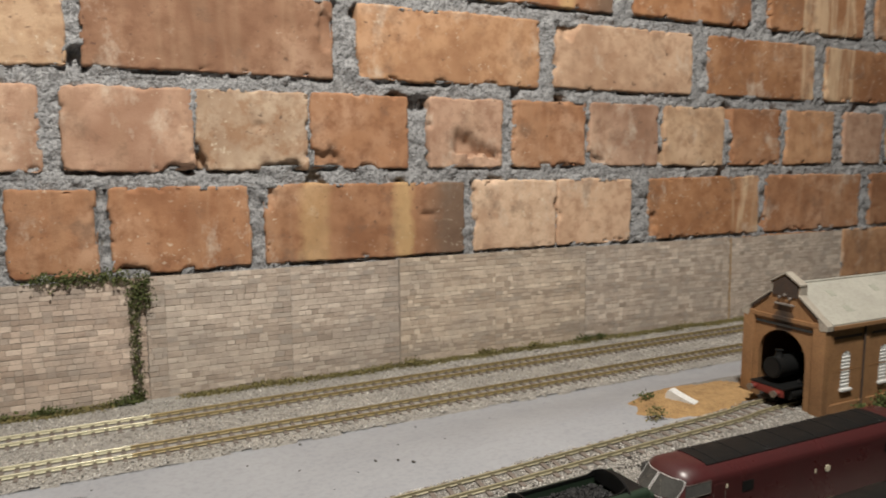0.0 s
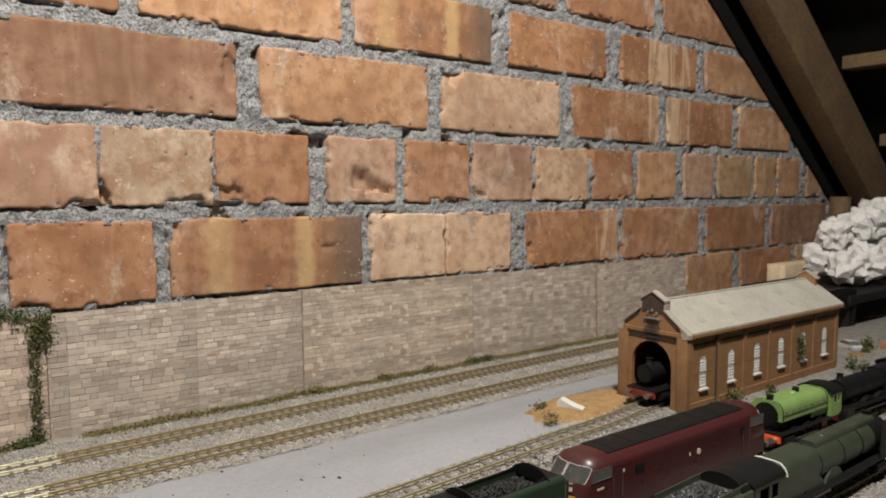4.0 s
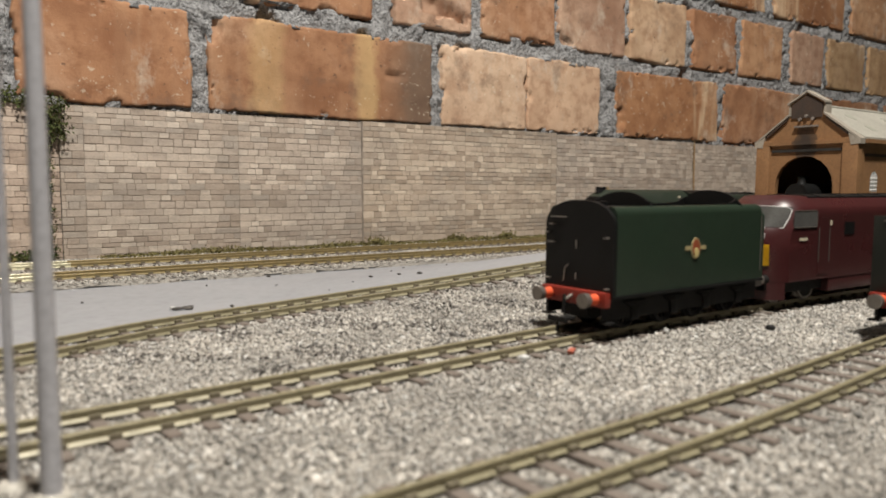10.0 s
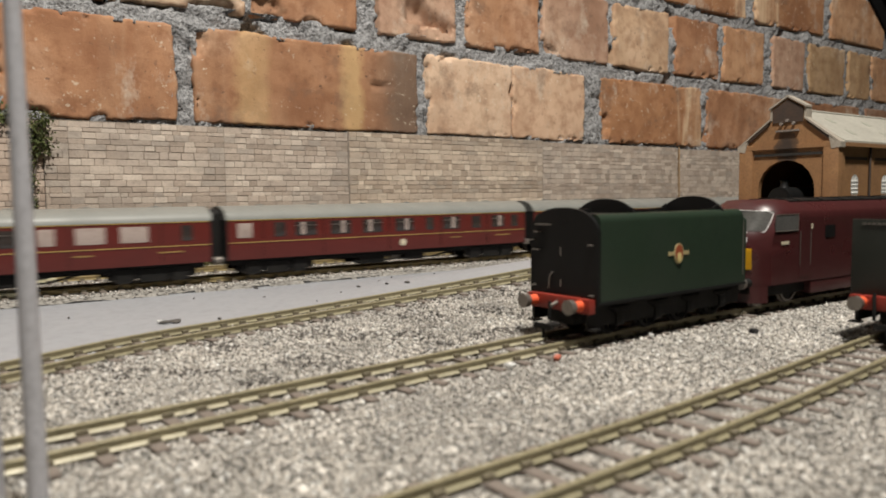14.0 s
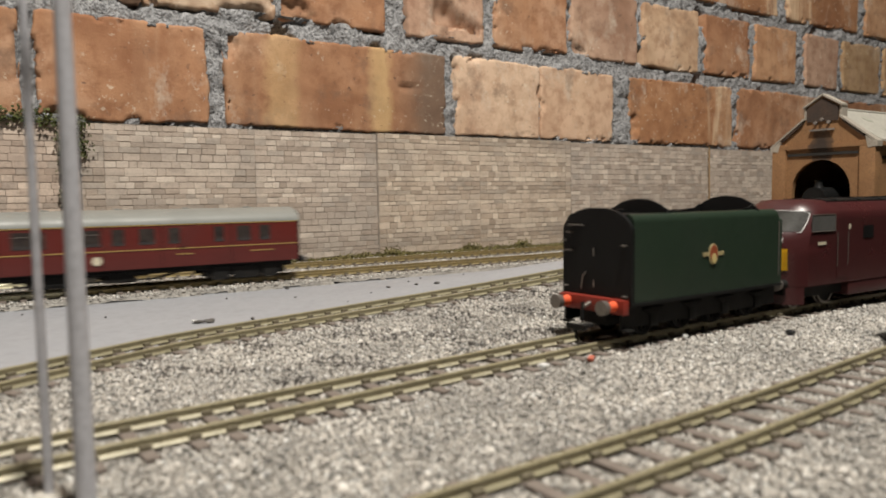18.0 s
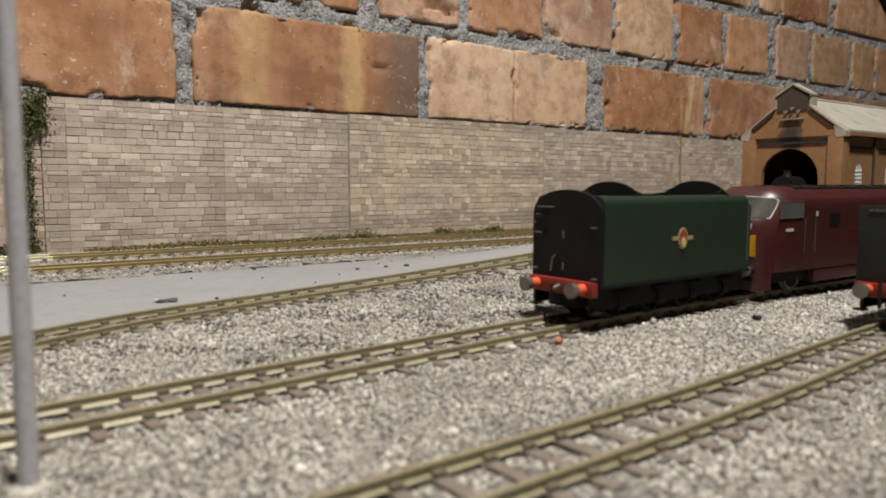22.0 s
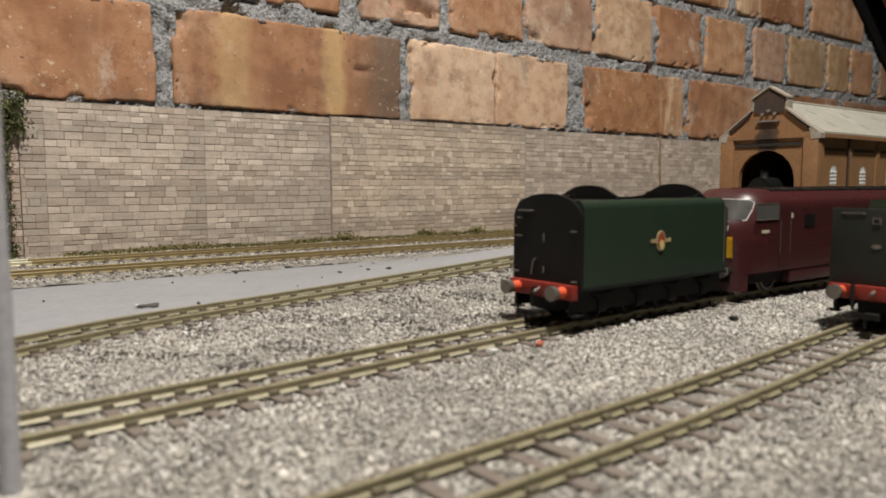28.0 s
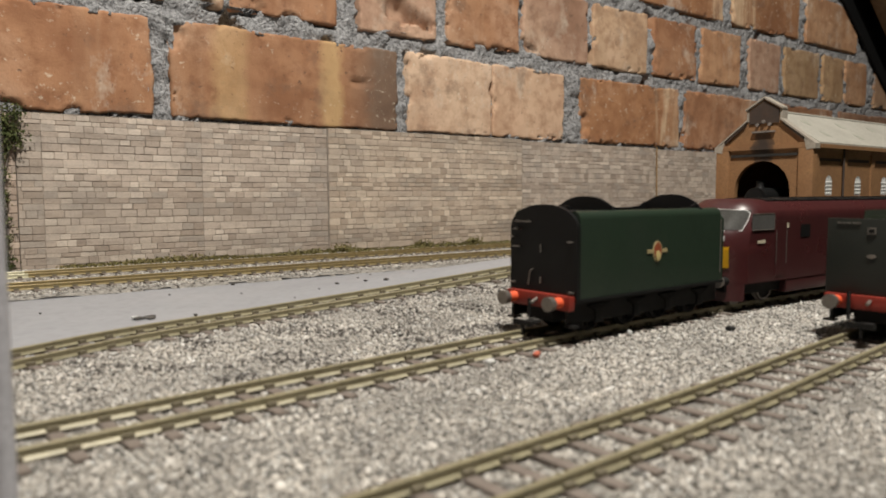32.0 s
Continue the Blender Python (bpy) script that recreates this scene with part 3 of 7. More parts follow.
def track(label, line, near, pitch=0.0086, metal=None, bright=None, foot=None):
    """Rails swept along the line; sleepers, one by one where near(x, y) holds and joined past that."""
    t = thing("railway_track", label, "railway track", kind="structure", group="model railway tracks")
    tangents = [((b - a).normalized()) for a, b in zip(line, line[1:])]
    tangents.append(tangents[-1])
    joint = next(i for i, p in enumerate(line) if p.x >= bright) if bright is not None else 0
    for side, shiny in itertools.product((-1, 1), (False, True) if bright is not None else (False,)):
        rings = []
        for i, (p, d) in enumerate(zip(line, tangents)):
            if i > joint if shiny else i < joint:
                continue
            n = Vector((-d.y, d.x, 0))
            c = p + n * side * GAUGE / 2
            z = ground_z(c.x, c.y)
            rings.append([(c.x + n.x * o, c.y + n.y * o, z + h) for o, h in RAIL_PROFILE])
        rail = part("rail", loft(rings), M_RAIL_CLEAN if shiny else metal or M_RAIL, t, "polished bright rail" if shiny else "worn nickel silver rail", 50)
        rail.data.materials.append(M_RAIL_CLEAN if shiny else foot or M_RAIL_FOOT_LIT)
        rail.data.polygons.foreach_set("material_index", [1 if i % len(RAIL_PROFILE) in RAIL_FOOT else 0 for i in range(len(rail.data.polygons))])
    far, run, nxt = bmesh.new(), 0.0, 0.0
    for p, q, d in zip(line, line[1:], tangents):
        run += (q - p).length
        if run < nxt:
            continue
        nxt = run + pitch
        m = Matrix.Translation((p.x, p.y, ground_z(p.x, p.y))) @ Matrix.Rotation(math.atan2(d.y, d.x) + random.uniform(-0.012, 0.012), 4, "Z")
        if near(p.x, p.y):
            ob = new("sleeper", SLEEPER)
            ob.matrix_basis = m
            ob.parent = t
        else:
            ring = ring_box(far, -0.00165, 0.00165, -0.0155, 0.0155, -0.001, 0.0011)
            bmesh.ops.transform(far, matrix=m, verts=ring)
    if far.verts:
        tagged(part("far_sleepers", far, M_SLEEPER, t), kind="stuff")
    else:
        far.free()
    return t


T2_LINE = smooth_line([(-0.45, 0.188), (0.0, 0.2175), (0.15, 0.2265), (0.30, 0.2405), (0.5, 0.246), (0.8, 0.244), (1.15, 0.225)])
T3_LINE = smooth_line([(-0.45, 0.255), (-0.15, 0.283), (0.03, 0.300), (0.185, 0.3155), (0.3, 0.3195), (0.5, 0.3185), (0.8, 0.312), (1.15, 0.295)])
S4_LINE = smooth_line([(-0.22, 0.272), (-0.06, 0.348), (0.0235, 0.392), (0.0587, 0.4085), (0.10, 0.4200), (0.143, 0.4245), (0.187, 0.4230), (0.235, 0.4190), (0.30, 0.4145), (0.373, 0.4130), (0.458, 0.4175), (0.53, 0.4250), (0.80, 0.4265)])

# ---- retaining wall of printed stone panels ----
PRINT_W, PRINT_H, PRINT_X = 0.1175, 0.0494, 0.0740


def stone_print(seed):
    """One printed sheet: stones as x from, to, z from, to and tone, course by course."""
    rng, out, z = random.Random(seed), [], 0.0
    heights = [rng.choice((0.0034, 0.0042, 0.0048, 0.0052, 0.0056, 0.0063)) for _ in range(10)]
    k = PRINT_H / sum(heights)
    for h in heights:
        h, x, row = h * k, 0.0, rng.choice((-1, 0, 0, 0, 1, 1))
        while x < PRINT_W - 0.0005:
            w = min(rng.choice((rng.uniform(0.0060, 0.0100), rng.uniform(0.0090, 0.0165))), PRINT_W - x)
            if PRINT_W - x - w < 0.004:
                w = PRINT_W - x
            tone = rng.choices(range(6), [t[2] for t in STONE_TONES])[0]
            if x > PRINT_W * 0.82 and rng.random() < 0.5:
                tone = rng.choice((4, 4, 5))
            elif rng.random() < 0.6:
                tone = min(max(tone + row, 0), 5)
            g = rng.choice((0.00006, 0.00014, 0.00024))
            out.append((x + g, x + w - g, z + g + rng.uniform(-0.0002, 0.0003), z + h - g - rng.uniform(-0.0002, 0.0003), tone))
            x += w
        z += h
    return out


STONE_CACHE = {}


def stone_rings(w, h):
    """A thin cushioned stone with nibbled corners, as rings from back to front."""
    def ring(i, y):
        a, b = w / 2 - i, h / 2 - i
        c = min(a, b) * 0.16
        return [(x, y, z) for x, z in ((-a + c, -b), (a - c, -b), (a, -b + c), (a, b - c), (a - c, b), (-a + c, b), (-a, b - c), (-a, -b + c))]
    return [ring(0, 0.0002), ring(0, -0.0002), ring(0.00022, -0.00045)]


def stone_mesh(w, h, material):
    """Alike sizes and tones share one mesh."""
    key = (max(2, round(w / 0.0008)), max(4, round(h / 0.0004)), material.name)
    if key not in STONE_CACHE:
        STONE_CACHE[key] = mesh_of("stone", loft(stone_rings(key[0] * 0.0008, key[1] * 0.0004)), material, 30)
    return STONE_CACHE[key]


def stone_panel(x0, x1, top, lean, near, seed, print_):
    """Sheets of stone print side by side and one above another; stones singly where x lies in near."""
    p = thing("retaining_wall_panel", "weathered grey-brown stone panel of the model retaining wall", "retaining wall", at=pose(0, 0.7275, -0.002, lean, 0, 0), group="retaining wall panels")
    part("backing", block(x0, x1 - 0.0004, 0, 0.0018, 0, top - 0.0004), M_CARD, p)
    part("card_edge", block(x0, x1 - 0.0004, -0.0003, 0.0018, top - 0.00038, top), M_CARD_EDGE, p)
    stones, verts, faces, slots = stone_print(seed), [], [], []
    for i in range(-4, 9):
        for j in range(3):
            ox, oz = PRINT_X + PRINT_W * i, top - 0.0004 - PRINT_H * (j + 1)
            for a, b, c, d, tone in stones:
                a, b, c = max(a + ox, x0 + 0.0001), min(b + ox, x1 - 0.0005), max(c + oz, 0.0004)
                d += oz
                if b - a < 0.001 or d - c < 0.001:
                    continue
                if near[0] <= a < near[1]:
                    ob = new("stone", stone_mesh(b - a, d - c, print_[tone]))
                    ob.parent = p
                    ob.location = ((a + b) / 2, -0.0001, (c + d) / 2)
                    continue
                n = len(verts)
                for ring in stone_rings(b - a, d - c)[1:]:
                    verts += [(x + (a + b) / 2, y, z + (c + d) / 2) for x, y, z in ring]
                faces += [(n + 8, n + 9, n + 10, n + 11, n + 12, n + 13, n + 14, n + 15)] + [(n + k, n + (k + 1) % 8, n + 8 + (k + 1) % 8, n + 8 + k) for k in range(8)]
                slots += [tone] * 9
    me = raw("stonework", verts, faces, print_[0])
    for m in print_[1:]:
        me.materials.append(m)
    me.polygons.foreach_set("material_index", slots)
    ob = new("stonework", me)
    ob.parent = p
    tagged(ob, kind="stuff")
    return p


for n, (x0, x1, near) in enumerate(((-0.20, 0.0575, (0.0, 0.06)), (0.0575, 0.3080, (0.05, 0.185)), (0.3080, 0.5525, (0.30, 0.430)), (0.5525, 0.7900, (0, 0)), (0.7900, 1.0200, (0, 0)))):
    stone_panel(x0, x1, (0.1165, 0.1165, 0.1175, 0.1160, 0.1145)[n], (-0.8, -0.6, -0.5, -0.7, -0.6)[n], near, 11 + n, M_STONE_RED if n == 0 else M_STONE_WARM if n == 2 else M_STONE_GREY)

solid("stick", tube((0.7902, 0.7235, 0.0015), (0.7885, 0.7245, 0.1150), 0.0008, 8), M_SAND, "thin tan stick leaning against the stone wall", "stick")

# ---- ballast ----
M_BALLAST_PALE = mat("pale_ballast_bed", (0.40, 0.38, 0.345), (0.30, 0.285, 0.26), 0.95, 0, 90, 800, 1.0, 0.0010, 0.5)
def s4_y(x):
    """The middle of the curved siding at x."""
    return float(np.interp(x, S4_X, S4_Y))


S4_X, S4_Y = [p.x for p in S4_LINE], [p.y for p in S4_LINE]


def yard_edge(x, y):
    return s4_y(x) + 0.0165 + 0.004 * noise.noise((x * 40, y * 40, 5)) + 0.003 * noise.noise((x * 130, y * 130, 6))


def yard(x, y):
    return y < yard_edge(x, y) or (x > 0.5 and y < 0.52)


def main_edge(x, y):
    return 0.5665 + 0.0195 * x + 0.004 * noise.noise((x * 30, y * 30, 8)) + 0.0025 * noise.noise((x * 120, y * 120, 2))


def main_bed(x, y):
    return y > main_edge(x, y)


tagged(sheet("ballast_yard", -0.5, 1.3, -0.12, 0.53, 0.005, lambda x, y: -0.0028 + 0.0028 * ease(yard_edge(x, y) - y, 0.0, 0.007) if x < 0.5 else 0.0, yard, M_BALLAST, 0.0008), "grey-beige ballast bed of the yard", "ballast", kind="structure")
tagged(sheet("ballast_main_line", -1.0, 1.1, 0.55, 0.729, 0.004, lambda x, y: -0.0028 + 0.0026 * ease(y - main_edge(x, y), 0.0, 0.009), main_bed, M_BALLAST_PALE, 0.0006), "pale grey ballast bed of the main line", "ballast", kind="structure")


def grains(name, label, x0, x1, y0, y1, count, size, keep, thin=None, material=None):
    """Loose chippings: squashed eight-sided grains, turned at random."""
    rng = np.random.default_rng(5)
    x, y = rng.uniform(x0, x1, count), rng.uniform(y0, y1, count)
    if thin is not None:
        ok = rng.uniform(0, 1, count) < thin(x, y)
        x, y = x[ok], y[ok]
    ok = np.array([keep(a, b) for a, b in zip(x.tolist(), y.tolist())])
    x, y = x[ok], y[ok]
    n = len(x)
    g = np.array([ground_z(a, b) for a, b in zip(x, y)])
    s = size * rng.lognormal(0, 0.32, n)
    base = np.array([(1, 0, 0), (-1, 0, 0), (0, 1, 0), (0, -1, 0), (0, 0, 1), (0, 0, -1)], float)
    v = base[None] * rng.uniform(0.6, 1.25, (n, 6, 1)) + rng.normal(0, 0.16, (n, 6, 3))
    a, b = rng.uniform(0, 6.28, n), rng.normal(0, 0.6, n)
    ca, sa, cb, sb = np.cos(a)[:, None], np.sin(a)[:, None], np.cos(b)[:, None], np.sin(b)[:, None]
    vx, vy, vz = v[..., 0], v[..., 1], v[..., 2] * 0.72
    vy, vz = vy * cb - vz * sb, vy * sb + vz * cb
    vx, vy = vx * ca - vy * sa, vx * sa + vy * ca
    v = np.stack([vx, vy, vz], -1) * s[:, None, None]
    v += np.stack([x, y, g + s * 0.25 + rng.uniform(0, 0.0005, n)], -1)[:, None]
    f = np.array([(0, 2, 4), (2, 1, 4), (1, 3, 4), (3, 0, 4), (2, 0, 5), (1, 2, 5), (3, 1, 5), (0, 3, 5)])
    tris = (f[None] + (np.arange(n) * 6)[:, None, None]).reshape(-1, 3)
    return tagged(new(name, quick(name, v.reshape(-1, 3), tris, material or M_GRAIN)), label, "ballast", kind="stuff")


T_LINES = [(np.array([p.x for p in l]), np.array([p.y for p in l])) for l in (T2_LINE, T3_LINE, S4_LINE)]


def sleeper_spots(line, pitch=0.0086):
    """Where the sleepers of a siding lie, as x along the line."""
    out, run, nxt = [], 0.0, 0.0
    for p, q in zip(line, line[1:]):
        run += (q - p).length
        if run >= nxt:
            nxt = run + pitch
            out.append(p.x)
    return np.array(out)


SPOTS = [sleeper_spots(l) for l in (T2_LINE, T3_LINE, S4_LINE)]


def off_rails(x, y):
    """Nothing lies on the rails, and little on the sleepers."""
    for (lx, ly), spots in zip(T_LINES, SPOTS):
        off = y - float(np.interp(x, lx, ly))
        d = abs(off)
        if d > 0.02:
            continue
        if abs(d - GAUGE / 2) < 0.0021:
            return False
        if d < 0.0160:
            slope = (float(np.interp(x + 0.004, lx, ly)) - float(np.interp(x - 0.004, lx, ly))) / 0.008
            foot = x + slope * off / (1 + slope * slope)
            k = min(max(int(np.searchsorted(spots, foot)), 1), len(spots) - 1)
            near = min(abs(foot - spots[k - 1]), abs(foot - spots[k]))
            if near < 0.0020 and noise.noise((x * 300, y * 300, 3)) < 0.6:
                return False
            if d < 0.0070 and noise.noise((x * 170, y * 170, 3)) < -0.25:
                return False
    return yard(x, y)


grains("ballast_chippings", "mixed grey, beige and dark stone chippings", -0.02, 0.60, 0.14, 0.44, 380000, 0.00046, off_rails, lambda x, y: np.clip(1.3 - 1.5 * (x + (y - 0.14) * 0.6), 0.30, 1))


M_GRAIN_DARK = mat("dark_ballast_grains", (0.1, 0.1, 0.1), (0.05, 0.045, 0.04), 0.85, 0, 26, 900, 0.2, 0.0003, 0.2, islands=[(0.0, (0.045, 0.04, 0.036)), (0.6, (0.10, 0.09, 0.08)), (1.0, (0.19, 0.17, 0.15))])
grains("dark_chippings", "dark stone chippings strewn in patches between the sidings", 0.03, 0.36, 0.31, 0.42, 17000, 0.00066, lambda x, y: off_rails(x, y) and noise.noise((x * 45, y * 45, 3)) + 0.5 * noise.noise((x * 140, y * 140, 7)) > 0.14, None, M_GRAIN_DARK)


def off_main(x, y):
    m = y - (0.5975 + 0.0195 * x)
    return main_bed(x, y) and abs(m) > 0.0135 and abs(m - 0.066) > 0.0135 and abs(m) < 0.115


grains("main_line_chippings", "fine pale stone chippings along the main line", -0.1, 0.95, 0.565, 0.727, 60000, 0.0006, off_main)


def stray(rng, n):
    out = []
    for _ in range(n):
        x = rng.uniform(0.0, 0.6)
        out.append((x, rng.uniform(s4_y(x) + 0.016, 0.58)))
    return out


rng0 = random.Random(3)
bm = bmesh.new()
for x, y in stray(rng0, 14):
    r = rng0.uniform(0.0003, 0.0006)
    ring = bmesh.ops.create_icosphere(bm, subdivisions=1, radius=r, matrix=Matrix.Translation((x, y, ground_z(x, y) - 0.0022 + r * 0.4)) @ Matrix.Diagonal((rng0.uniform(0.8, 2.2), 1, 0.6, 1)))
M_CRUMB = mat("dark_crumb", (0.06, 0.055, 0.05), (0.12, 0.11, 0.1), 0.9)
tagged(solid("stray_crumbs", bm, M_CRUMB, "dark crumbs scattered on the grey board", "debris"), kind="stuff")

# larger chips on the board and beside the main line: x, y, size, stretch
for x, y, r, k in ((0.1540, 0.6590, 0.0018, 1.0), (0.2262, 0.7150, 0.0010, 1.0), (0.2266, 0.6510, 0.0014, 0.9), (0.1921, 0.5843, 0.0012, 2.4), (0.1560, 0.5652, 0.0012, 1.6), (0.1108, 0.5429, 0.0008, 1.0), (0.1005, 0.4636, 0.0011, 1.3), (0.0423, 0.5142, 0.0008, 1.0), (0.1955, 0.5010, 0.0010, 2.2), (0.2095, 0.4918, 0.0011, 1.5), (0.2173, 0.4815, 0.0013, 1.9), (0.1781, 0.4900, 0.0006, 1.2), (0.2565, 0.5110, 0.0007, 1.2), (0.2517, 0.5575, 0.0008, 1.4)):
    chip = bmesh.new()
    bmesh.ops.create_icosphere(chip, subdivisions=1, radius=r)
    for v in chip.verts:
        v.co *= 1 + 0.35 * noise.noise(v.co * 900 + Vector((x * 70, y * 70, 0)))
    solid("chip", chip, M_CRUMB, "dark chip of ballast lying loose on the board", "debris", group="loose chips", smooth=15, at=pose(x, y, ground_z(x, y) - 0.0024 + r * 0.45, 0, 0, 200 * y) @ Matrix.Diagonal((k, 0.9, 0.6, 1)))

# ---- greenery along the wall ----
nrng = np.random.default_rng(21)


def foliage(name, label, clumps, material, category, kind=""):
    vs, ts, k = [], [], 0
    for centre, size, count, leaf in clumps:
        v, t = leaf_clump(nrng, centre, size, count, leaf)
        vs.append(v)
        ts.append(t + k)
        k += len(v)
    return tagged(new(name, quick(name, np.concatenate(vs), np.concatenate(ts), material)), label, category, kind=kind)


creeper = thing("creeper", "dark green creeper hanging down a joint of the stone wall", "plant")
stems = bmesh.new()
stem_pts = [(0.0475, 0.7235, 0.0), (0.0505, 0.724, 0.03), (0.0485, 0.724, 0.06), (0.0525, 0.724, 0.085), (0.050, 0.725, 0.118)]
for a, b in zip(stem_pts, stem_pts[1:]):
    rod(stems, a, b, 0.0007, 6)
part("stem", stems, M_SLEEPER, creeper)
clumps = [((0.0475 + 0.003 * math.sin(i * 1.7), 0.7235, 0.003 + i * 0.0042), (0.0022 + 0.0012 * (i % 3), 0.0022, 0.0045), 44, 0.0010) for i in range(24)]
clumps += [((0.053 + 0.005 * math.sin(i), 0.7220, 0.092 + 0.0026 * i), (0.008, 0.004, 0.006), 60, 0.0013) for i in range(10)]
clumps += [((0.044 + 0.004 * math.sin(i * 2), 0.7225, 0.001 + 0.002 * i), (0.007, 0.004, 0.004), 40, 0.0012) for i in range(5)]
leaves = foliage("leaves", "", clumps, M_LEAF, "")
leaves.parent = creeper
foliage("creeper", "bright green moss growing along the wall's top", [((-0.028 + 0.0075 * i, 0.726, 0.1175 + 0.002 * math.sin(i * 2)), (0.010, 0.004, 0.006), 70, 0.0015) for i in range(10)], M_LEAF, "plant")
foliage("verge_grass", "olive grass scatter along the wall's foot", [((x, 0.7190 + 0.0015 * math.sin(x * 90), 0.0008), (0.008, 0.0085, 0.0024 + 0.0014 * math.sin(x * 47)), 130, 0.0012) for x in np.concatenate([np.arange(-0.12, 0.03, 0.006), np.arange(0.09, 0.86, 0.006)])], M_MOSS, "grass", "stuff")
for x, w in ((-0.075, 0.03), (-0.03, 0.02), (0.03, 0.018), (0.315, 0.012), (0.405, 0.012), (0.47, 0.014), (0.545, 0.016), (0.565, 0.01)):
    foliage("grass_tuft", "green grass tuft at the wall's foot", [((x + 0.004 * i, 0.7195, 0.003), (w * 0.6, 0.005, 0.0042), 90, 0.0014) for i in range(3)], M_LEAF if x < 0.1 or x > 0.5 else M_MOSS, "grass")

# ---- engine shed ----
M_SHED = mat("brown_printed_brick", (0.30, 0.160, 0.070), (0.23, 0.120, 0.053), 0.7, 0, 60, 900, 0.25, 0.0003, 0.3)
# serves sooty brick, and the strips that paint shade under coping and eaves
M_SOOT_SHADE = mat("soot_and_shade_brick", (0.035, 0.027, 0.023), (0.075, 0.045, 0.03), 0.85, 0, 70, 700, 0.2, 0.0003, 0.3)
M_COPING = mat("pale_stone_coping", (0.40, 0.36, 0.30), (0.30, 0.265, 0.22), 0.8, 0, 70, 700, 0.2, 0.0003)
M_SLATE = mat("pale_grey_roof", (0.42, 0.405, 0.35), (0.34, 0.325, 0.28), 0.75, 0, 35, 500, 0.2, 0.0003, 0.2)
M_ROOFLIGHT = mat("dull_roof_light", (0.36, 0.36, 0.30), (0.31, 0.31, 0.26), 0.6)
M_ORNAMENT = mat("sooty_stone_ornament", (0.23, 0.20, 0.175), (0.15, 0.13, 0.115), 0.8)
M_WHITE = mat("white_window_paint", (0.72, 0.72, 0.70), (0.6, 0.6, 0.58), 0.5)
M_BLACK = paint("black_paint", (0.009, 0.0092, 0.0093), 0.5, spec=0.22)
M_DULLRED = paint("dull_red_paint", (0.19, 0.030, 0.022), 0.55)
M_INSIDE_DARK = mat("dark_inside_and_recess_shade", (0.03, 0.028, 0.026), (0.02, 0.018, 0.016), 0.9)


def sooty_front(name, middle):
    """The shed's brown brick, blackened by smoke over the crown of the doorway."""
    m = M_SHED.copy()
    m.name = name
    nt = m.node_tree
    bsdf = nt.nodes["Principled BSDF"]
    brown = bsdf.inputs["Base Color"].links[0].from_socket
    sep = nt.nodes.new("ShaderNodeVectorMath")
    sep.operation = "MULTIPLY_ADD"
    nt.links.new(nt.nodes.new("ShaderNodeTexCoord").outputs["Object"], sep.inputs[0])
    sep.inputs[1].default_value, sep.inputs[2].default_value = (0, 1 / 0.015, 1 / 0.021), (0, -middle / 0.015, -0.0890 / 0.021)
    far = nt.nodes.new("ShaderNodeVectorMath")
    far.operation = "LENGTH"
    nt.links.new(sep.outputs[0], far.inputs[0])
    rough_edge = nt.nodes.new("ShaderNodeMath")
    rough_edge.operation = "MULTIPLY_ADD"
    nt.links.new(noise_of(nt, 140, 4, 0.6), rough_edge.inputs[0])
    rough_edge.inputs[1].default_value = 0.7
    nt.links.new(far.outputs["Value"], rough_edge.inputs[2])
    nt.links.new(mixed(nt, ramp(nt, rough_edge.outputs[0], [(0.62, 0.94), (0.95, 0.62), (1.22, 0.0)]), brown, (0.028, 0.022, 0.019)), bsdf.inputs["Base Color"])
    return m


X0, X1, YA, YB, ZB, ZE, ZR = 0.5255, 0.822, 0.3880, 0.4665, 0.016, 0.0905, 0.117
YM = (YA + YB) / 2
M_SHED_FRONT = sooty_front("sooty_brown_brick", YM)
shed = thing("engine_shed", "brown brick model engine shed with a pale roof and arched doorway", "engine shed")


def arch_pts(cy, half, z0, spring, n=10):
    return [(cy - half, z0), (cy - half, spring)] + [(cy - half * math.cos(math.pi * i / n), spring + half * math.sin(math.pi * i / n)) for i in range(1, n)] + [(cy + half, spring), (cy + half, z0)]


def arched_wall(y0, y1, z0, z1, cy, half, spring, x0, x1, gable=None):
    """A wall across x with an arched doorway, in one mesh: the parts left, right and over the arch."""
    bm = bmesh.new()
    pts = arch_pts(cy, half, z0, spring)
    outer = [(y0, z0), (y0, z1)] + (gable or []) + [(y1, z1), (y1, z0)]
    loop = outer + pts[::-1]
    rings = [[bm.verts.new((x, *p)) for p in loop] for x in (x0, x1)]
    bm.faces.new(rings[0])
    bm.faces.new(rings[1][::-1])
    for i in range(len(loop)):
        j = (i + 1) % len(loop)
        bm.faces.new((rings[0][j], rings[0][i], rings[1][i], rings[1][j]))
    bmesh.ops.recalc_face_normals(bm, faces=bm.faces)
    return bm


GABLE = [(YM - 0.0135, 0.1095), (YM - 0.0135, 0.1195), (YM, 0.1275), (YM + 0.0135, 0.1195), (YM + 0.0135, 0.1095)]
part("front_wall", arched_wall(YA + 0.002, YB - 0.002, ZB, ZE, YM + 0.001, 0.0225, 0.0575, X0 + 0.0015, X0 + 0.0055, GABLE), M_SHED_FRONT, shed, "brown brick front with a stepped gable, sooty over the doorway", 20)
for y in (YA, YB - 0.011):
    part("pilaster", block(X0 - 0.0005, X0 + 0.006, y, y + 0.011, ZB, ZE + 0.002, bevel=0.0004), M_SHED, shed)
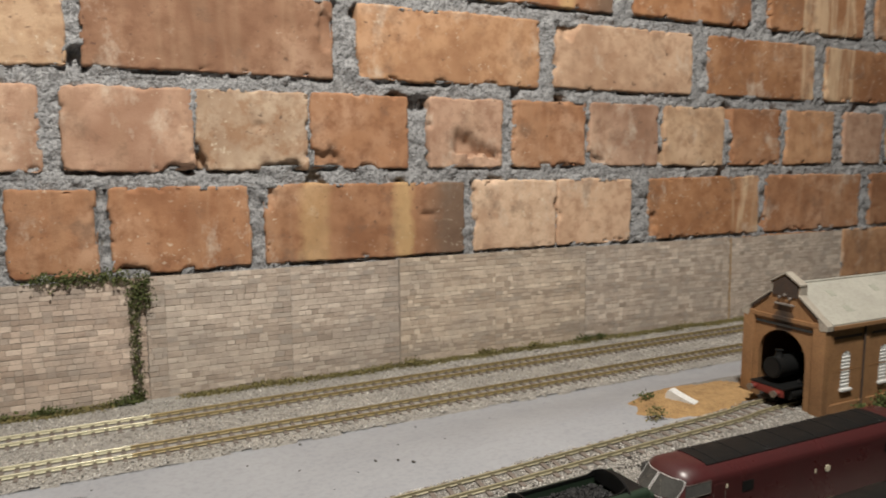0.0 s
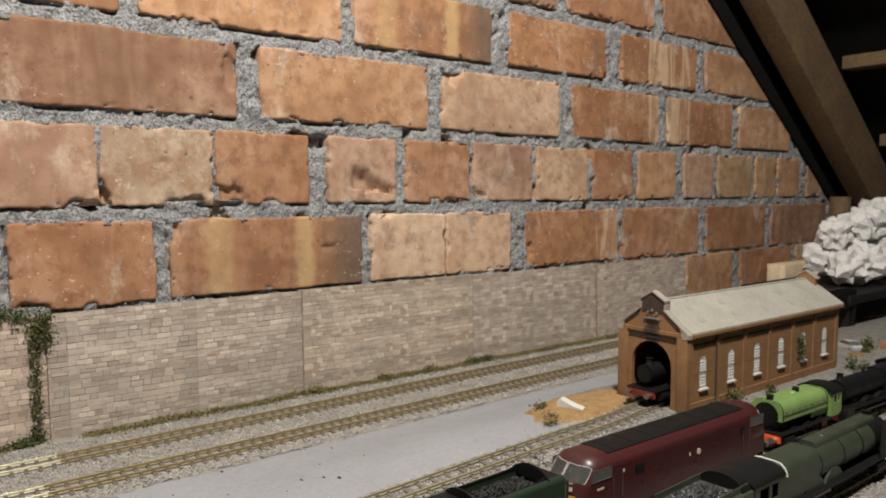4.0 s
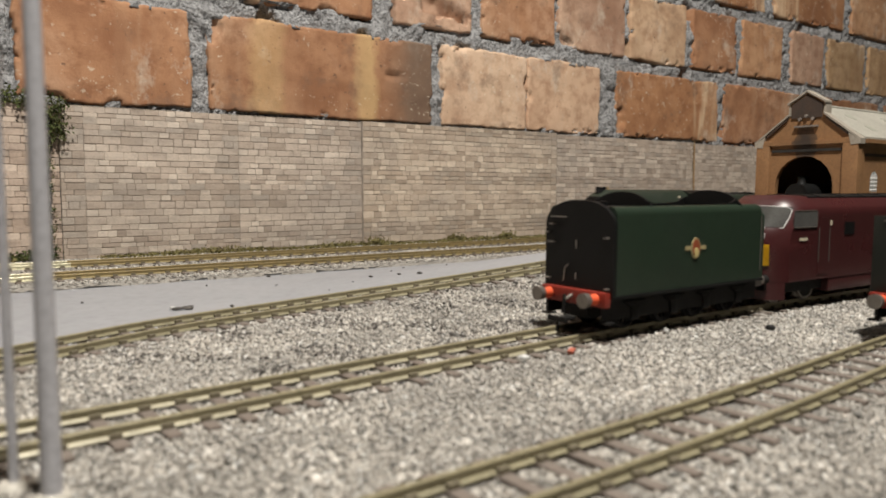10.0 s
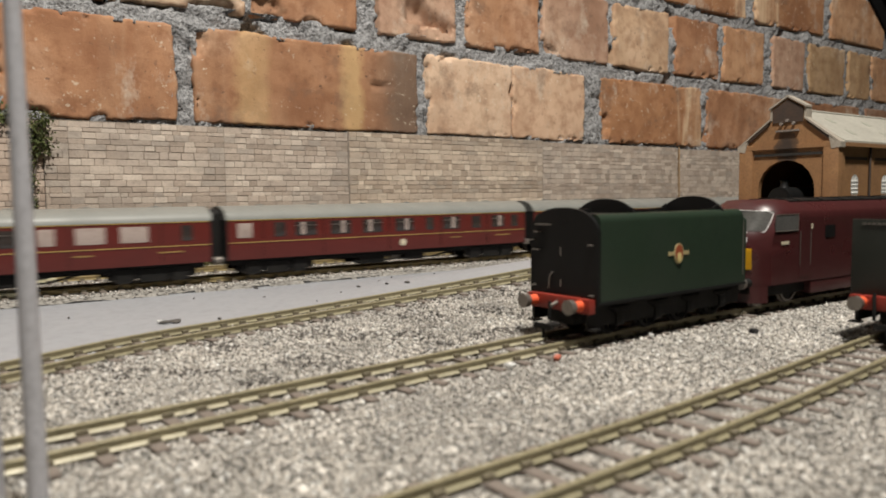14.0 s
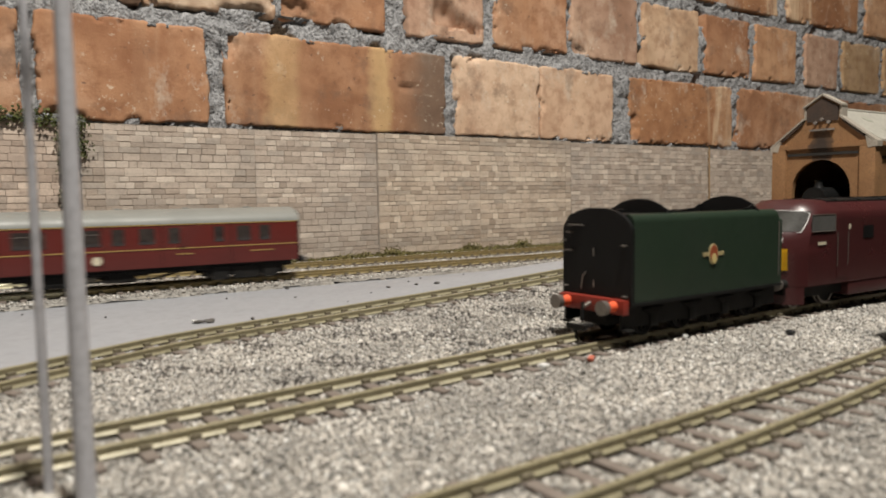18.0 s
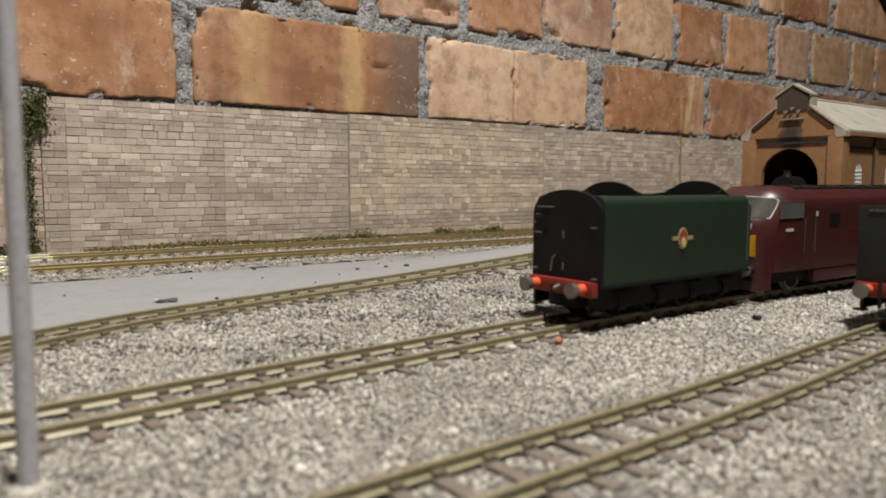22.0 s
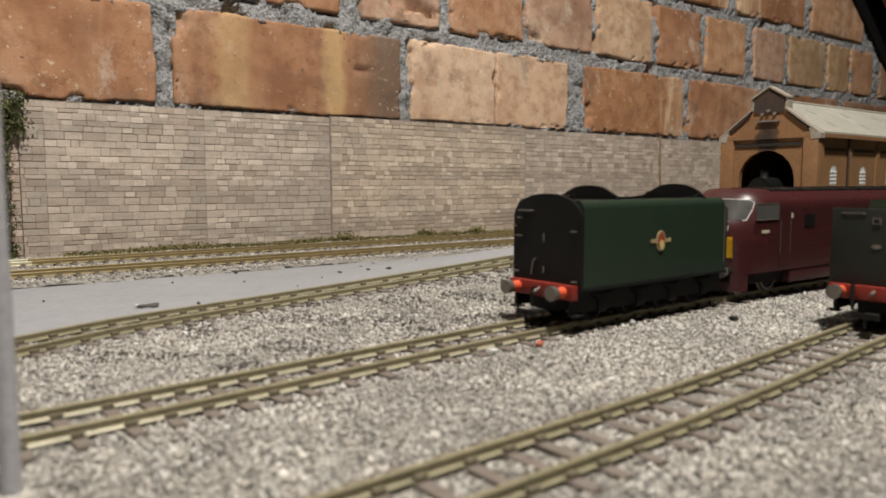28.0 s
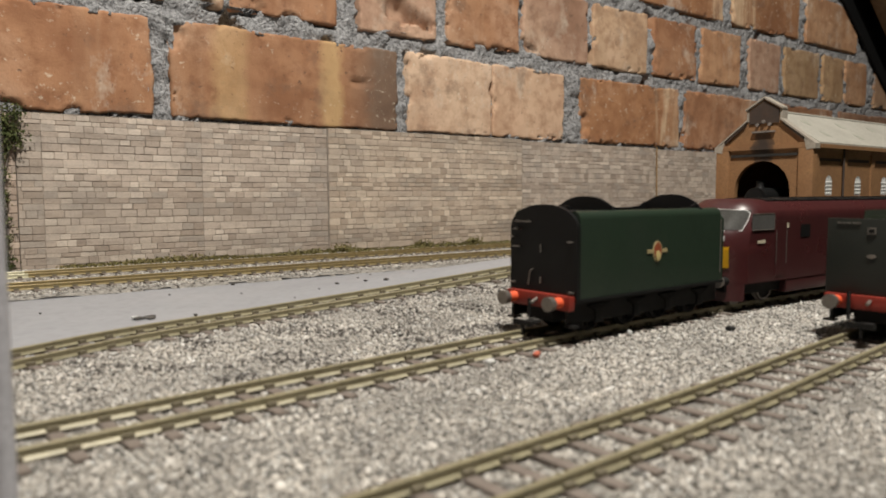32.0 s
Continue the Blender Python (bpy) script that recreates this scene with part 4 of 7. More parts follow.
part("band", block(X0 - 0.0006, X0 + 0.003, YA + 0.0005, YB - 0.0005, 0.0885, 0.0915), M_SHED_FRONT, shed)
# no real recess: a dark strip on the wall paints its shade
part("band", block(X0 + 0.0004, X0 + 0.003, YA + 0.0125, YB - 0.0125, 0.0832, 0.0852), M_INSIDE_DARK, shed, "dark strip that paints the recess shade over the doorway")
part("gable_panel", prism([(YM - 0.0118, 0.1085), (YM - 0.0118, 0.1188), (YM, 0.1258), (YM + 0.0118, 0.1188), (YM + 0.0118, 0.1085)], X0 + 0.0005, X0 + 0.0014, "x"), M_SOOT_SHADE, shed, "sooty panel in the gable")
part("name_ledge", block(X0 - 0.0008, X0 + 0.0014, YM - 0.009, YM + 0.009, 0.1015, 0.1028), M_ORNAMENT, shed)
for i, (y, z) in enumerate(((YM - 0.005, 0.1075), (YM, 0.1098), (YM + 0.005, 0.1075))):
    part("ornament", tube((X0 - 0.0008, y, z), (X0 + 0.001, y, z), 0.0013, 8), M_ORNAMENT, shed)


def sloped(y0, z0, y1, z1, x0, x1, t):
    return prism([(y0, z0), (y1, z1), (y1, z1 + t), (y0, z0 + t)], x0, x1, "x")


for s in (-1, 1):
    ye = YM + s * (YB - YA + 0.003) / 2
    part("coping", sloped(ye, ZE - 0.0005, YM + s * 0.0135, 0.1105, X0 - 0.0008, X0 + 0.0065, 0.0015), M_COPING, shed, "pale stone gable coping")
    part("coping", sloped(YM + s * 0.0148, 0.1188, YM, 0.1275, X0 - 0.0006, X0 + 0.0075, 0.0014), M_COPING, shed)
    part("coping", block(X0 + 0.0008, X0 + 0.0085, YM + s * 0.0135 - 0.0008, YM + s * 0.0135 + 0.0008, 0.1105, 0.1195), M_COPING, shed)
    part("kneeler", prism([(ye, ZE - 0.0028), (ye - s * 0.0066, ZE - 0.0036), (ye - s * 0.0086, ZE + 0.0052), (ye, ZE - 0.0004)], X0 - 0.0008, X0 + 0.0062, "x"), M_COPING, shed, "pale stone kneeler at the eaves")
    inner = YM + s * 0.0150
    # dark strip, added to paint the shadow along the coping's underside
    part("verge_moulding", sloped(ye - s * 0.0100, ZE + 0.0044, inner, 0.1074, X0 - 0.0002, X0 + 0.0030, 0.0016), M_SOOT_SHADE, shed, "dark strip that paints the shadow under the coping")
    roof = part("roof_slope", sloped(ye, ZE + 0.0005, YM, ZR, X0 + 0.0058, X1 + 0.006, 0.0016), M_SLATE, shed, "pale grey slated roof slope")
    for k in range(5):
        for row in range(2):
            f = 0.3 + 0.38 * row
            x = X0 + 0.035 + 0.056 * k
            yy, zz = ye + (YM - ye) * f, ZE + 0.0005 + (ZR - ZE - 0.0005) * f + 0.0017
            k2 = (ZR - ZE - 0.0005) / (YM - ye)
            part("roof_light", sloped(yy - 0.003, zz - 0.0002 - 0.003 * k2, yy + 0.003, zz - 0.0002 + 0.003 * k2, x, x + 0.008, 0.0003), M_ROOFLIGHT, roof, "dull greenish roof light")
    part("eaves_board", block(X0 + 0.0068, X1 + 0.004, ye - 0.0012, ye + 0.0002, ZE - 0.0022, ZE + 0.0006), M_SHED, shed)
part("ridge", tube((X0 + 0.006, YM, ZR + 0.0016), (X1 + 0.006, YM, ZR + 0.0016), 0.0012, 8), M_SLATE, shed)
part("back_wall", prism([(YA + 0.002, ZB), (YB - 0.002, ZB), (YB - 0.002, ZE), (YM + 0.012, 0.109), (YM + 0.012, 0.1195), (YM, 0.127), (YM - 0.012, 0.1195), (YM - 0.012, 0.109), (YA + 0.002, ZE)], X1 - 0.004, X1 + 0.0022, "x"), M_SHED, shed)
for s in (-1, 1):
    part("coping", sloped(YM + s * 0.0138, 0.1186, YM, 0.1272, X1 - 0.005, X1 + 0.004, 0.0016), M_COPING, shed)
part("north_wall", block(X0 + 0.006, X1 - 0.004, YB - 0.006, YB - 0.002, ZB, ZE), M_SHED, shed)

# the windowed side, bay by bay, each bay with an arched opening
WINDOWS = (0.5545, 0.6020, 0.6490, 0.6965, 0.7430, 0.7915)


def side_bay(xa, xb, cx):
    pts = arch_pts(cx, 0.0054, 0.0375, 0.0630)
    bm = bmesh.new()
    loop = [(xa, ZB), (xa, ZE), (xb, ZE), (xb, ZB)]
    for y in (YA + 0.0022, YA + 0.005):
        outer = [bm.verts.new((p[0], y, p[1])) for p in loop]
        inner = [bm.verts.new((p[0], y, p[1])) for p in pts]
        n = len(inner)
        top = inner[n // 2]
        bm.faces.new([outer[1], outer[0], inner[0]] + inner[1:n // 2 + 1])
        bm.faces.new([outer[3], outer[2], top] + inner[n // 2 + 1:])
        bm.faces.new([outer[2], outer[1], top])
        bm.faces.new([outer[0], outer[3], inner[-1], inner[0]])
        if y > YA + 0.003:
            for i in range(n):
                j = (i + 1) % n
                bm.faces.new((first[i], first[j], inner[j], inner[i]))
        first = inner
    bmesh.ops.recalc_face_normals(bm, faces=bm.faces)
    return bm


M_PANE = mat("dim_window_glass", (0.10, 0.10, 0.10), (0.15, 0.15, 0.15), 0.25)
cuts = [X0 + 0.006] + [(a + b) / 2 for a, b in zip(WINDOWS, WINDOWS[1:])] + [X1 - 0.004]
for cx, xa, xb in zip(WINDOWS, cuts, cuts[1:]):
    part("side_wall", side_bay(xa, xb, cx), M_SHED, shed, smooth=20)
    # the upper, dark bar paints the shade of the recess below the eaves
    part("recess_line", block(xa + 0.006, xb - 0.006, YA + 0.0020, YA + 0.0024, 0.0790, 0.0812), M_SOOT_SHADE, shed)
    part("recess_line", block(xa + 0.006, xb - 0.006, YA + 0.0020, YA + 0.0024, 0.0525, 0.0532), M_SHED, shed)
    part("corbel", block(xa + 0.001, xb - 0.001, YA + 0.0015, YA + 0.0024, 0.0852, 0.0885), M_SHED, shed)
    part("plinth", block(xa, xb, YA + 0.0006, YA + 0.0024, ZB, 0.026), M_SHED, shed)
    win = part("window", prism(arch_pts(cx, 0.0054, 0.0375, 0.0630), YA + 0.0036, YA + 0.0042), M_PANE, shed, "arched window with white glazing bars", 20)
    part("window_sill", block(cx - 0.0068, cx + 0.0068, YA - 0.0002, YA + 0.003, 0.0360, 0.0376), M_WHITE, win)
    frame_bm = bmesh.new()
    p = arch_pts(cx, 0.0050, 0.0378, 0.0630, 8)
    for a, b in zip(p, p[1:]):
        rod(frame_bm, (a[0], YA + 0.0028, a[1]), (b[0], YA + 0.0028, b[1]), 0.00055, 6)
    part("window_frame", frame_bm, M_WHITE, win)
    bars = bmesh.new()
    for x in (cx - 0.0018, cx + 0.0018):
        rod(bars, (x, YA + 0.0028, 0.0378), (x, YA + 0.0028, 0.0672), 0.00075, 5)
    for i in range(9):
        z = 0.0405 + 0.0028 * i
        rod(bars, (cx - 0.005, YA + 0.0028, z), (cx + 0.005, YA + 0.0028, z), 0.0009, 5)
    part("glazing_bars", bars, M_WHITE, win)
for x in [c - 0.003 for c in cuts[1:-1]] + [X1 - 0.006, X0 + 0.0062]:
    part("pilaster", block(x, x + 0.0052, YA + 0.0010, YA + 0.0024, ZB, ZE - 0.003), M_SHED, shed)
part("drainpipe", tube((cuts[1] - 0.0042, YA + 0.0006, ZB), (cuts[1] - 0.0042, YA + 0.0006, ZE), 0.0008, 8), M_SOOT_SHADE, shed)
part("inside_floor", block(X0 + 0.006, X1 - 0.005, YA + 0.006, YB - 0.007, ZB, 0.0185), M_INSIDE_DARK, shed)
foliage("creeper", "dark ivy clump growing on the shed's side wall", [((0.7345 + 0.002 * math.sin(i * 2), YA - 0.001, 0.046 + 0.0030 * i), (0.0055, 0.003, 0.004), 60, 0.0011) for i in range(7)], M_LEAF, "plant")
for x, y, s in ((0.586, 0.380, 0.007), (0.594, 0.379, 0.010), (0.56, 0.379, 0.006), (0.66, 0.380, 0.005), (0.83, 0.376, 0.009), (0.845, 0.368, 0.007)):
    foliage("shrub", "small dark green foam shrub beside the shed", [((x, y, ground_z(x, y) + s * 0.6), (s, s * 0.8, s * 1.1), 260, 0.0013)], M_LEAF, "shrub")

# ---- sand heap with plank and tuft ----
def mound():
    bm = bmesh.new()
    for j in range(27):
        for i in range(37):
            x, y = 0.392 + 0.0042 * i, 0.429 + 0.0032 * j
            d = math.hypot((x - 0.480) / 0.080, (y - 0.470) / 0.037) + 0.22 * noise.noise((x * 45, y * 45, 2))
            bm.verts.new((x, y, max(ground_z(x, y), 0.0) - 0.0032 + 0.0062 * ease(1.0 - d, -0.02, 0.35) + 0.0008 * noise.noise((x * 260, y * 260, 5)) * ease(1.0 - d, -0.02, 0.2)))
    bm.verts.ensure_lookup_table()
    for j in range(26):
        for i in range(36):
            k = j * 37 + i
            q = [bm.verts[k], bm.verts[k + 1], bm.verts[k + 38], bm.verts[k + 37]]
            d = math.hypot((q[0].co.x - 0.480) / 0.080, (q[0].co.y - 0.470) / 0.037) + 0.22 * noise.noise((q[0].co.x * 45, q[0].co.y * 45, 2))
            if d < 1.05 and not (q[0].co.x > 0.52 and q[0].co.y < 0.466):
                bm.faces.new(q)
    bmesh.ops.delete(bm, geom=[v for v in bm.verts if not v.link_faces], context="VERTS")
    return bm


solid("sand", mound(), M_SAND, "ochre sand scatter heap beside the shed track", "sand", smooth=80)
solid("plank", prism([(-0.012, -0.001), (0.013, -0.001), (0.013, 0.0012), (0.005, 0.003), (-0.002, 0.0052), (-0.008, 0.0075), (-0.0105, 0.0066), (-0.012, 0.004)], -0.0042, 0.0042), M_WHITE, "white broken plank lying on the sand", "plank", at=pose(0.4525, 0.4625, 0.0208, 4, 3, -66))
foliage("grass_tuft", "olive grass tuft on the sand heap", [((0.4120, 0.4480, 0.0205), (0.008, 0.006, 0.006), 160, 0.0013)], M_MOSS, "grass")
foliage("grass_tuft", "dark grass tuft beside the white plank", [((0.4345, 0.4815, 0.0195), (0.009, 0.005, 0.005), 140, 0.0013)], M_LEAF, "grass")

# ---- rolling stock: shared pieces; along x, z from the ground, rails at RAIL_Z ----
M_GREEN = paint("brunswick_green_paint", (0.019, 0.034, 0.021), 0.42)
M_GREEN_DULL = paint("weathered_green_paint", (0.034, 0.047, 0.029), 0.5, (0.044, 0.053, 0.036))
M_GREEN_EXPRESS = paint("dusty_green_paint", (0.027, 0.038, 0.027), 0.5, (0.035, 0.044, 0.033), spec=0.35)
M_GREEN_SOOTY = paint("sooty_green_paint", (0.029, 0.039, 0.024), 0.5, (0.037, 0.044, 0.030))
M_PLATE = paint("sooty_black_green_paint", (0.014, 0.0165, 0.013), 0.5, (0.020, 0.022, 0.018))
M_MAROON = paint("maroon_paint", (0.062, 0.0165, 0.0170), 0.33)
M_CRIMSON = paint("crimson_coach_paint", (0.112, 0.0165, 0.0125), 0.4)
M_APPLE = paint("apple_green_paint", (0.20, 0.315, 0.098), 0.42)
M_RED = paint("red_buffer_beam_paint", (0.26, 0.028, 0.016), 0.5)
M_ORANGE = paint("orange_red_paint", (0.85, 0.13, 0.05), 0.45)
M_STEEL = mat("dull_steel", (0.28, 0.25, 0.22), (0.2, 0.18, 0.16), 0.4, 0.6, 90, 900)
M_COAL = mat("black_coal", (0.012, 0.012, 0.013), (0.007, 0.007, 0.007), 0.6, 0, 300, 1500, 0.5, 0.0006)
# the palest lumps put the coal's sparkle into the colour
M_ASHCOAL = mat("coal_with_painted_sparkle", (0.04, 0.04, 0.042), (0.015, 0.015, 0.015), 0.35, 0, 400, 1500, 0.6, 0.0008, islands=[(0, (0.012, 0.012, 0.012)), (0.7, (0.022, 0.022, 0.023)), (0.92, (0.06, 0.06, 0.062)), (1, (0.35, 0.35, 0.35))])
M_YELLOW = paint("warning_yellow_paint", (0.85, 0.50, 0.02), 0.4)
M_CREAM = paint("cream_lining_paint", (0.66, 0.6, 0.45), 0.45)
M_GILT = paint("gilt_transfer", (0.40, 0.33, 0.17), 0.5)
M_ORANGE_DULL = paint("dull_orange_transfer", (0.30, 0.075, 0.03), 0.5)
M_PALEGOLD = paint("pale_gold_transfer", (0.62, 0.50, 0.22), 0.5)
M_LINE = paint("grey_white_lining_paint", (0.40, 0.40, 0.38), 0.4)
M_STRAW = paint("straw_lining_paint", (0.42, 0.28, 0.09), 0.5)
M_GLASS = mat("cab_glass", (0.12, 0.118, 0.112), (0.09, 0.088, 0.085), 0.22, 0, 60, 900, 0.0)
M_SCREEN = mat("dim_windscreen_glass", (0.145, 0.14, 0.13), (0.10, 0.097, 0.09), 0.5, 0, 60, 900, 0.0, spec=0.15)
M_DARKGLASS = mat("coach_window_glass", (0.025, 0.02, 0.02), (0.05, 0.04, 0.035), 0.12, 0, 200, 900, 0.0)
M_PALEGLASS = mat("frosted_window_glass", (0.46, 0.38, 0.34), (0.33, 0.26, 0.23), 0.3, 0, 150, 900, 0.0)
M_ROOFGREY = paint("grey_coach_roof_paint", (0.25, 0.255, 0.235), 0.5, (0.20, 0.205, 0.19))
M_FRAME = mat("black_underframe", (0.009, 0.009, 0.0095), (0.018, 0.0165, 0.015), 0.65, 0, 200, 900, 0.3, 0.0003, spec=0.2)
WHEELS = {}


def wheel_mesh(r, spokes):
    """The centre: hub, spokes and inner rim cut from one disc, or a plain disc; and the tyre round it."""
    if (r, spokes) not in WHEELS:
        bm, n = bmesh.new(), max(spokes, 12) * 2
        a = [2 * math.pi * (i + (0.28 if i % 2 else -0.28)) / n for i in range(n)]
        radii = (r * 0.08, r * 0.22, r * 0.74, r * 0.86)
        rings = [[bm.verts.new((q * math.cos(w), -0.0012, q * math.sin(w))) for w in a] for q in radii]
        for k in range(3):
            for i in range(n):
                if k != 1 or not spokes or i % 2:
                    j = (i + 1) % n
                    bm.faces.new((rings[k][i], rings[k][j], rings[k + 1][j], rings[k + 1][i]))
        bm.faces.new(rings[0][::-1])
        out = bmesh.ops.extrude_face_region(bm, geom=bm.faces[:])
        bmesh.ops.translate(bm, vec=(0, 0.0011, 0), verts=[v for v in out["geom"] if isinstance(v, bmesh.types.BMVert)])
        bmesh.ops.recalc_face_normals(bm, faces=bm.faces)
        centre = mesh_of("wheel", bm, M_FRAME, 35)
        prof = [(r * 1.1, 0.0008), (r * 1.1, 0.0), (r, -0.0004), (r, -0.0017), (r * 0.86, -0.0018), (r * 0.855, -0.0010), (r * 0.855, 0.0006)]
        bm, n = bmesh.new(), 28
        rings = [[bm.verts.new((q * math.cos(2 * math.pi * i / n), y, q * math.sin(2 * math.pi * i / n))) for i in range(n)] for q, y in prof]
        for p, q in zip(rings, rings[1:] + rings[:1]):
            for i in range(n):
                j = (i + 1) % n
                bm.faces.new((p[i], p[j], q[j], q[i]))
        bmesh.ops.recalc_face_normals(bm, faces=bm.faces)
        WHEELS[r, spokes] = centre, mesh_of("tyre", bm, M_FRAME if spokes else M_STEEL, 35)
    return WHEELS[r, spokes]


def wheels(parent, xs, r, spokes, half=0.0079):
    for x in xs:
        for s in (-1, 1):
            centre, tyre = wheel_mesh(r, spokes)
            w = new("wheel", centre)
            w.parent = parent
            w.matrix_basis = Matrix.Translation((x, s * half, RAIL_Z + r)) @ Matrix.Rotation(0 if s < 0 else math.pi, 4, "Z")
            new("tyre", tyre).parent = w
        part("axle", tube((x, -half, RAIL_Z + r), (x, half, RAIL_Z + r), 0.001, 8), M_FRAME, parent)


def buffers(parent, x, way, z=0.0165, y=0.0113, shank=M_ORANGE, head=M_STEEL):
    """A pair of sprung buffers that stick out from x towards way (+1 or -1)."""
    for s in (-1, 1):
        b = part("buffer", tube((x, s * y, z), (x + way * 0.0048, s * y, z), 0.0021, 14, 0.0016), shank, parent, "orange-red buffer shank" if shank is M_ORANGE else "")
        part("buffer_head", tube((x + way * 0.0042, s * y, z), (x + way * 0.0068, s * y, z), 0.0025, 18, 0.0027), head, b, "dull steel buffer head")


def coupling(parent, x, way):
    bm = bmesh.new()
    a, b = sorted((x, x + way * 0.0075))
    ring_box(bm, a, b, -0.0022, 0.0022, 0.0078, 0.0088, bevel=0.0002)
    a, b = sorted((x + way * 0.0066, x + way * 0.0078))
    ring_box(bm, a, b, -0.0045, 0.0045, 0.0074, 0.0094)
    rod(bm, (x + way * 0.0072, 0, 0.0075), (x + way * 0.0072, 0, 0.004), 0.0006, 6)
    part("coupling", bm, M_FRAME, parent)
    part("coupling_hook", tube((x, 0, 0.0165), (x + way * 0.003, 0, 0.0155), 0.0007, 6), M_STEEL, parent)


def emblem(parent, x, y, z, s=1.0):
    """The round lion crest with a bar to either side, as plain shapes; on a side that faces -y."""
    def oval(r, y0, dz):
        bm = tube((0, y - y0, 0), (0, y, 0), r * s, 24)
        bmesh.ops.transform(bm, matrix=Matrix.Translation((x, 0, z + dz * s)) @ Matrix.Diagonal((0.86, 1, 1.22, 1)), verts=bm.verts)
        return bm
    e = part("emblem", oval(0.0034, 0.0003, 0), M_GILT, parent, "gold-rimmed red oval with side bars")
    part("roundel", oval(0.0027, 0.0005, 0.0002), M_ORANGE_DULL, e)
    part("roundel_foot", oval(0.0016, 0.0007, -0.0016), M_PALEGOLD, e)
    for d in (-1, 1):
        part("bar", block(x + d * 0.0048 * s - 0.0018 * s, x + d * 0.0048 * s + 0.0018 * s, y - 0.0003, y, z - 0.0006 * s, z + 0.0009 * s), M_GILT, e)


def bars(name, parent, x0, x1, y, z0, z1, n, material):
    """Unreadable lettering as plain bars on a side that faces -y."""
    bm = bmesh.new()
    w = (x1 - x0) / n
    for i in range(n):
        ring_box(bm, x0 + w * i + w * 0.14, x0 + w * (i + 1) - w * 0.14, y - 0.0002, y, z0, z1)
    part(name, bm, material, parent)


def side_profile(w, z0, z1, r, n=5):
    """A box section in y and z with rounded upper edges."""
    pts = [(-w, z0), (w, z0)]
    pts += [(w - r + r * math.cos(a), z1 - r + r * math.sin(a)) for a in [math.pi / 2 * i / n for i in range(n + 1)]]
    pts += [(-w + r - r * math.sin(a), z1 - r + r * math.cos(a)) for a in [math.pi / 2 * i / n for i in range(n + 1)]]
    return pts


def domed(w, z0, z1, rise, r, n=26):
    """A plate outline: straight sides, rounded corners and a domed top."""
    pts = [(-w, z0), (w, z0), (w, z1 - r)]
    for i in range(n + 1):
        a = math.pi * i / n
        y = w * math.cos(a)
        pts.append((y, z1 - r + r * max(0.0, 1 - abs(y / w) ** 3) ** 0.5 + rise * (1 - (y / w) ** 2)))
    return pts + [(-w, z1 - r)]


def coal_heap(x0, x1, w, z, rise, material, seed, size=0.0018, count=420):
    rng = random.Random(seed)
    bm = bmesh.new()
    ring_box(bm, x0, x1, -w, w, z - 0.004, z)
    for _ in range(count):
        u, v = rng.uniform(-1, 1), rng.uniform(-1, 1)
        h = z + rise * (1 - u * u) * (1 - v * v)
        bmesh.ops.create_icosphere(bm, subdivisions=1, radius=size * rng.uniform(0.6, 1.2), matrix=Matrix.Translation(((x0 + x1) / 2 + u * (x1 - x0) / 2, v * w, h)) @ Euler((rng.uniform(0, 3), rng.uniform(0, 3), 0)).to_matrix().to_4x4() @ Matrix.Diagonal((1, rng.uniform(0.6, 1), rng.uniform(0.5, 0.9), 1)))
    return bm


def handrail(parent, a, b, r=0.00025):
    part("handrail", tube(a, b, r, 6), M_STEEL, parent)


def tender_chassis(t, L, axles):
    for s in (-1, 1):
        bm = bmesh.new()
        ring_box(bm, 0.001, L - 0.001, s * 0.0135 - 0.0006, s * 0.0135 + 0.0006, 0.0085, 0.0165)
        part("side_frame", bm, M_FRAME, t)
        for x in axles:
            part("axlebox", block(x - 0.0022, x + 0.0022, min(s * 0.0135, s * 0.0148), max(s * 0.0135, s * 0.0148), 0.0078, 0.0125, bevel=0.0003), M_FRAME, t)
            spring = bmesh.new()
            for i in range(3):
                ring_box(spring, x - 0.006 + 0.0015 * i, x + 0.006 - 0.0015 * i, min(s * 0.0138, s * 0.0150), max(s * 0.0138, s * 0.0150), 0.0125 + 0.0008 * (2 - i), 0.0131 + 0.0008 * (2 - i))
            part("leaf_spring", spring, M_FRAME, t)
    part("frame_stretcher", block(0.002, L - 0.002, -0.006, 0.006, 0.0085, 0.016), M_FRAME, t)
    part("step", block(0.001, 0.005, -0.0165, -0.0125, 0.0075, 0.0082), M_FRAME, t)
    part("step", block(0.001, 0.005, 0.0125, 0.0165, 0.0075, 0.0082), M_FRAME, t)


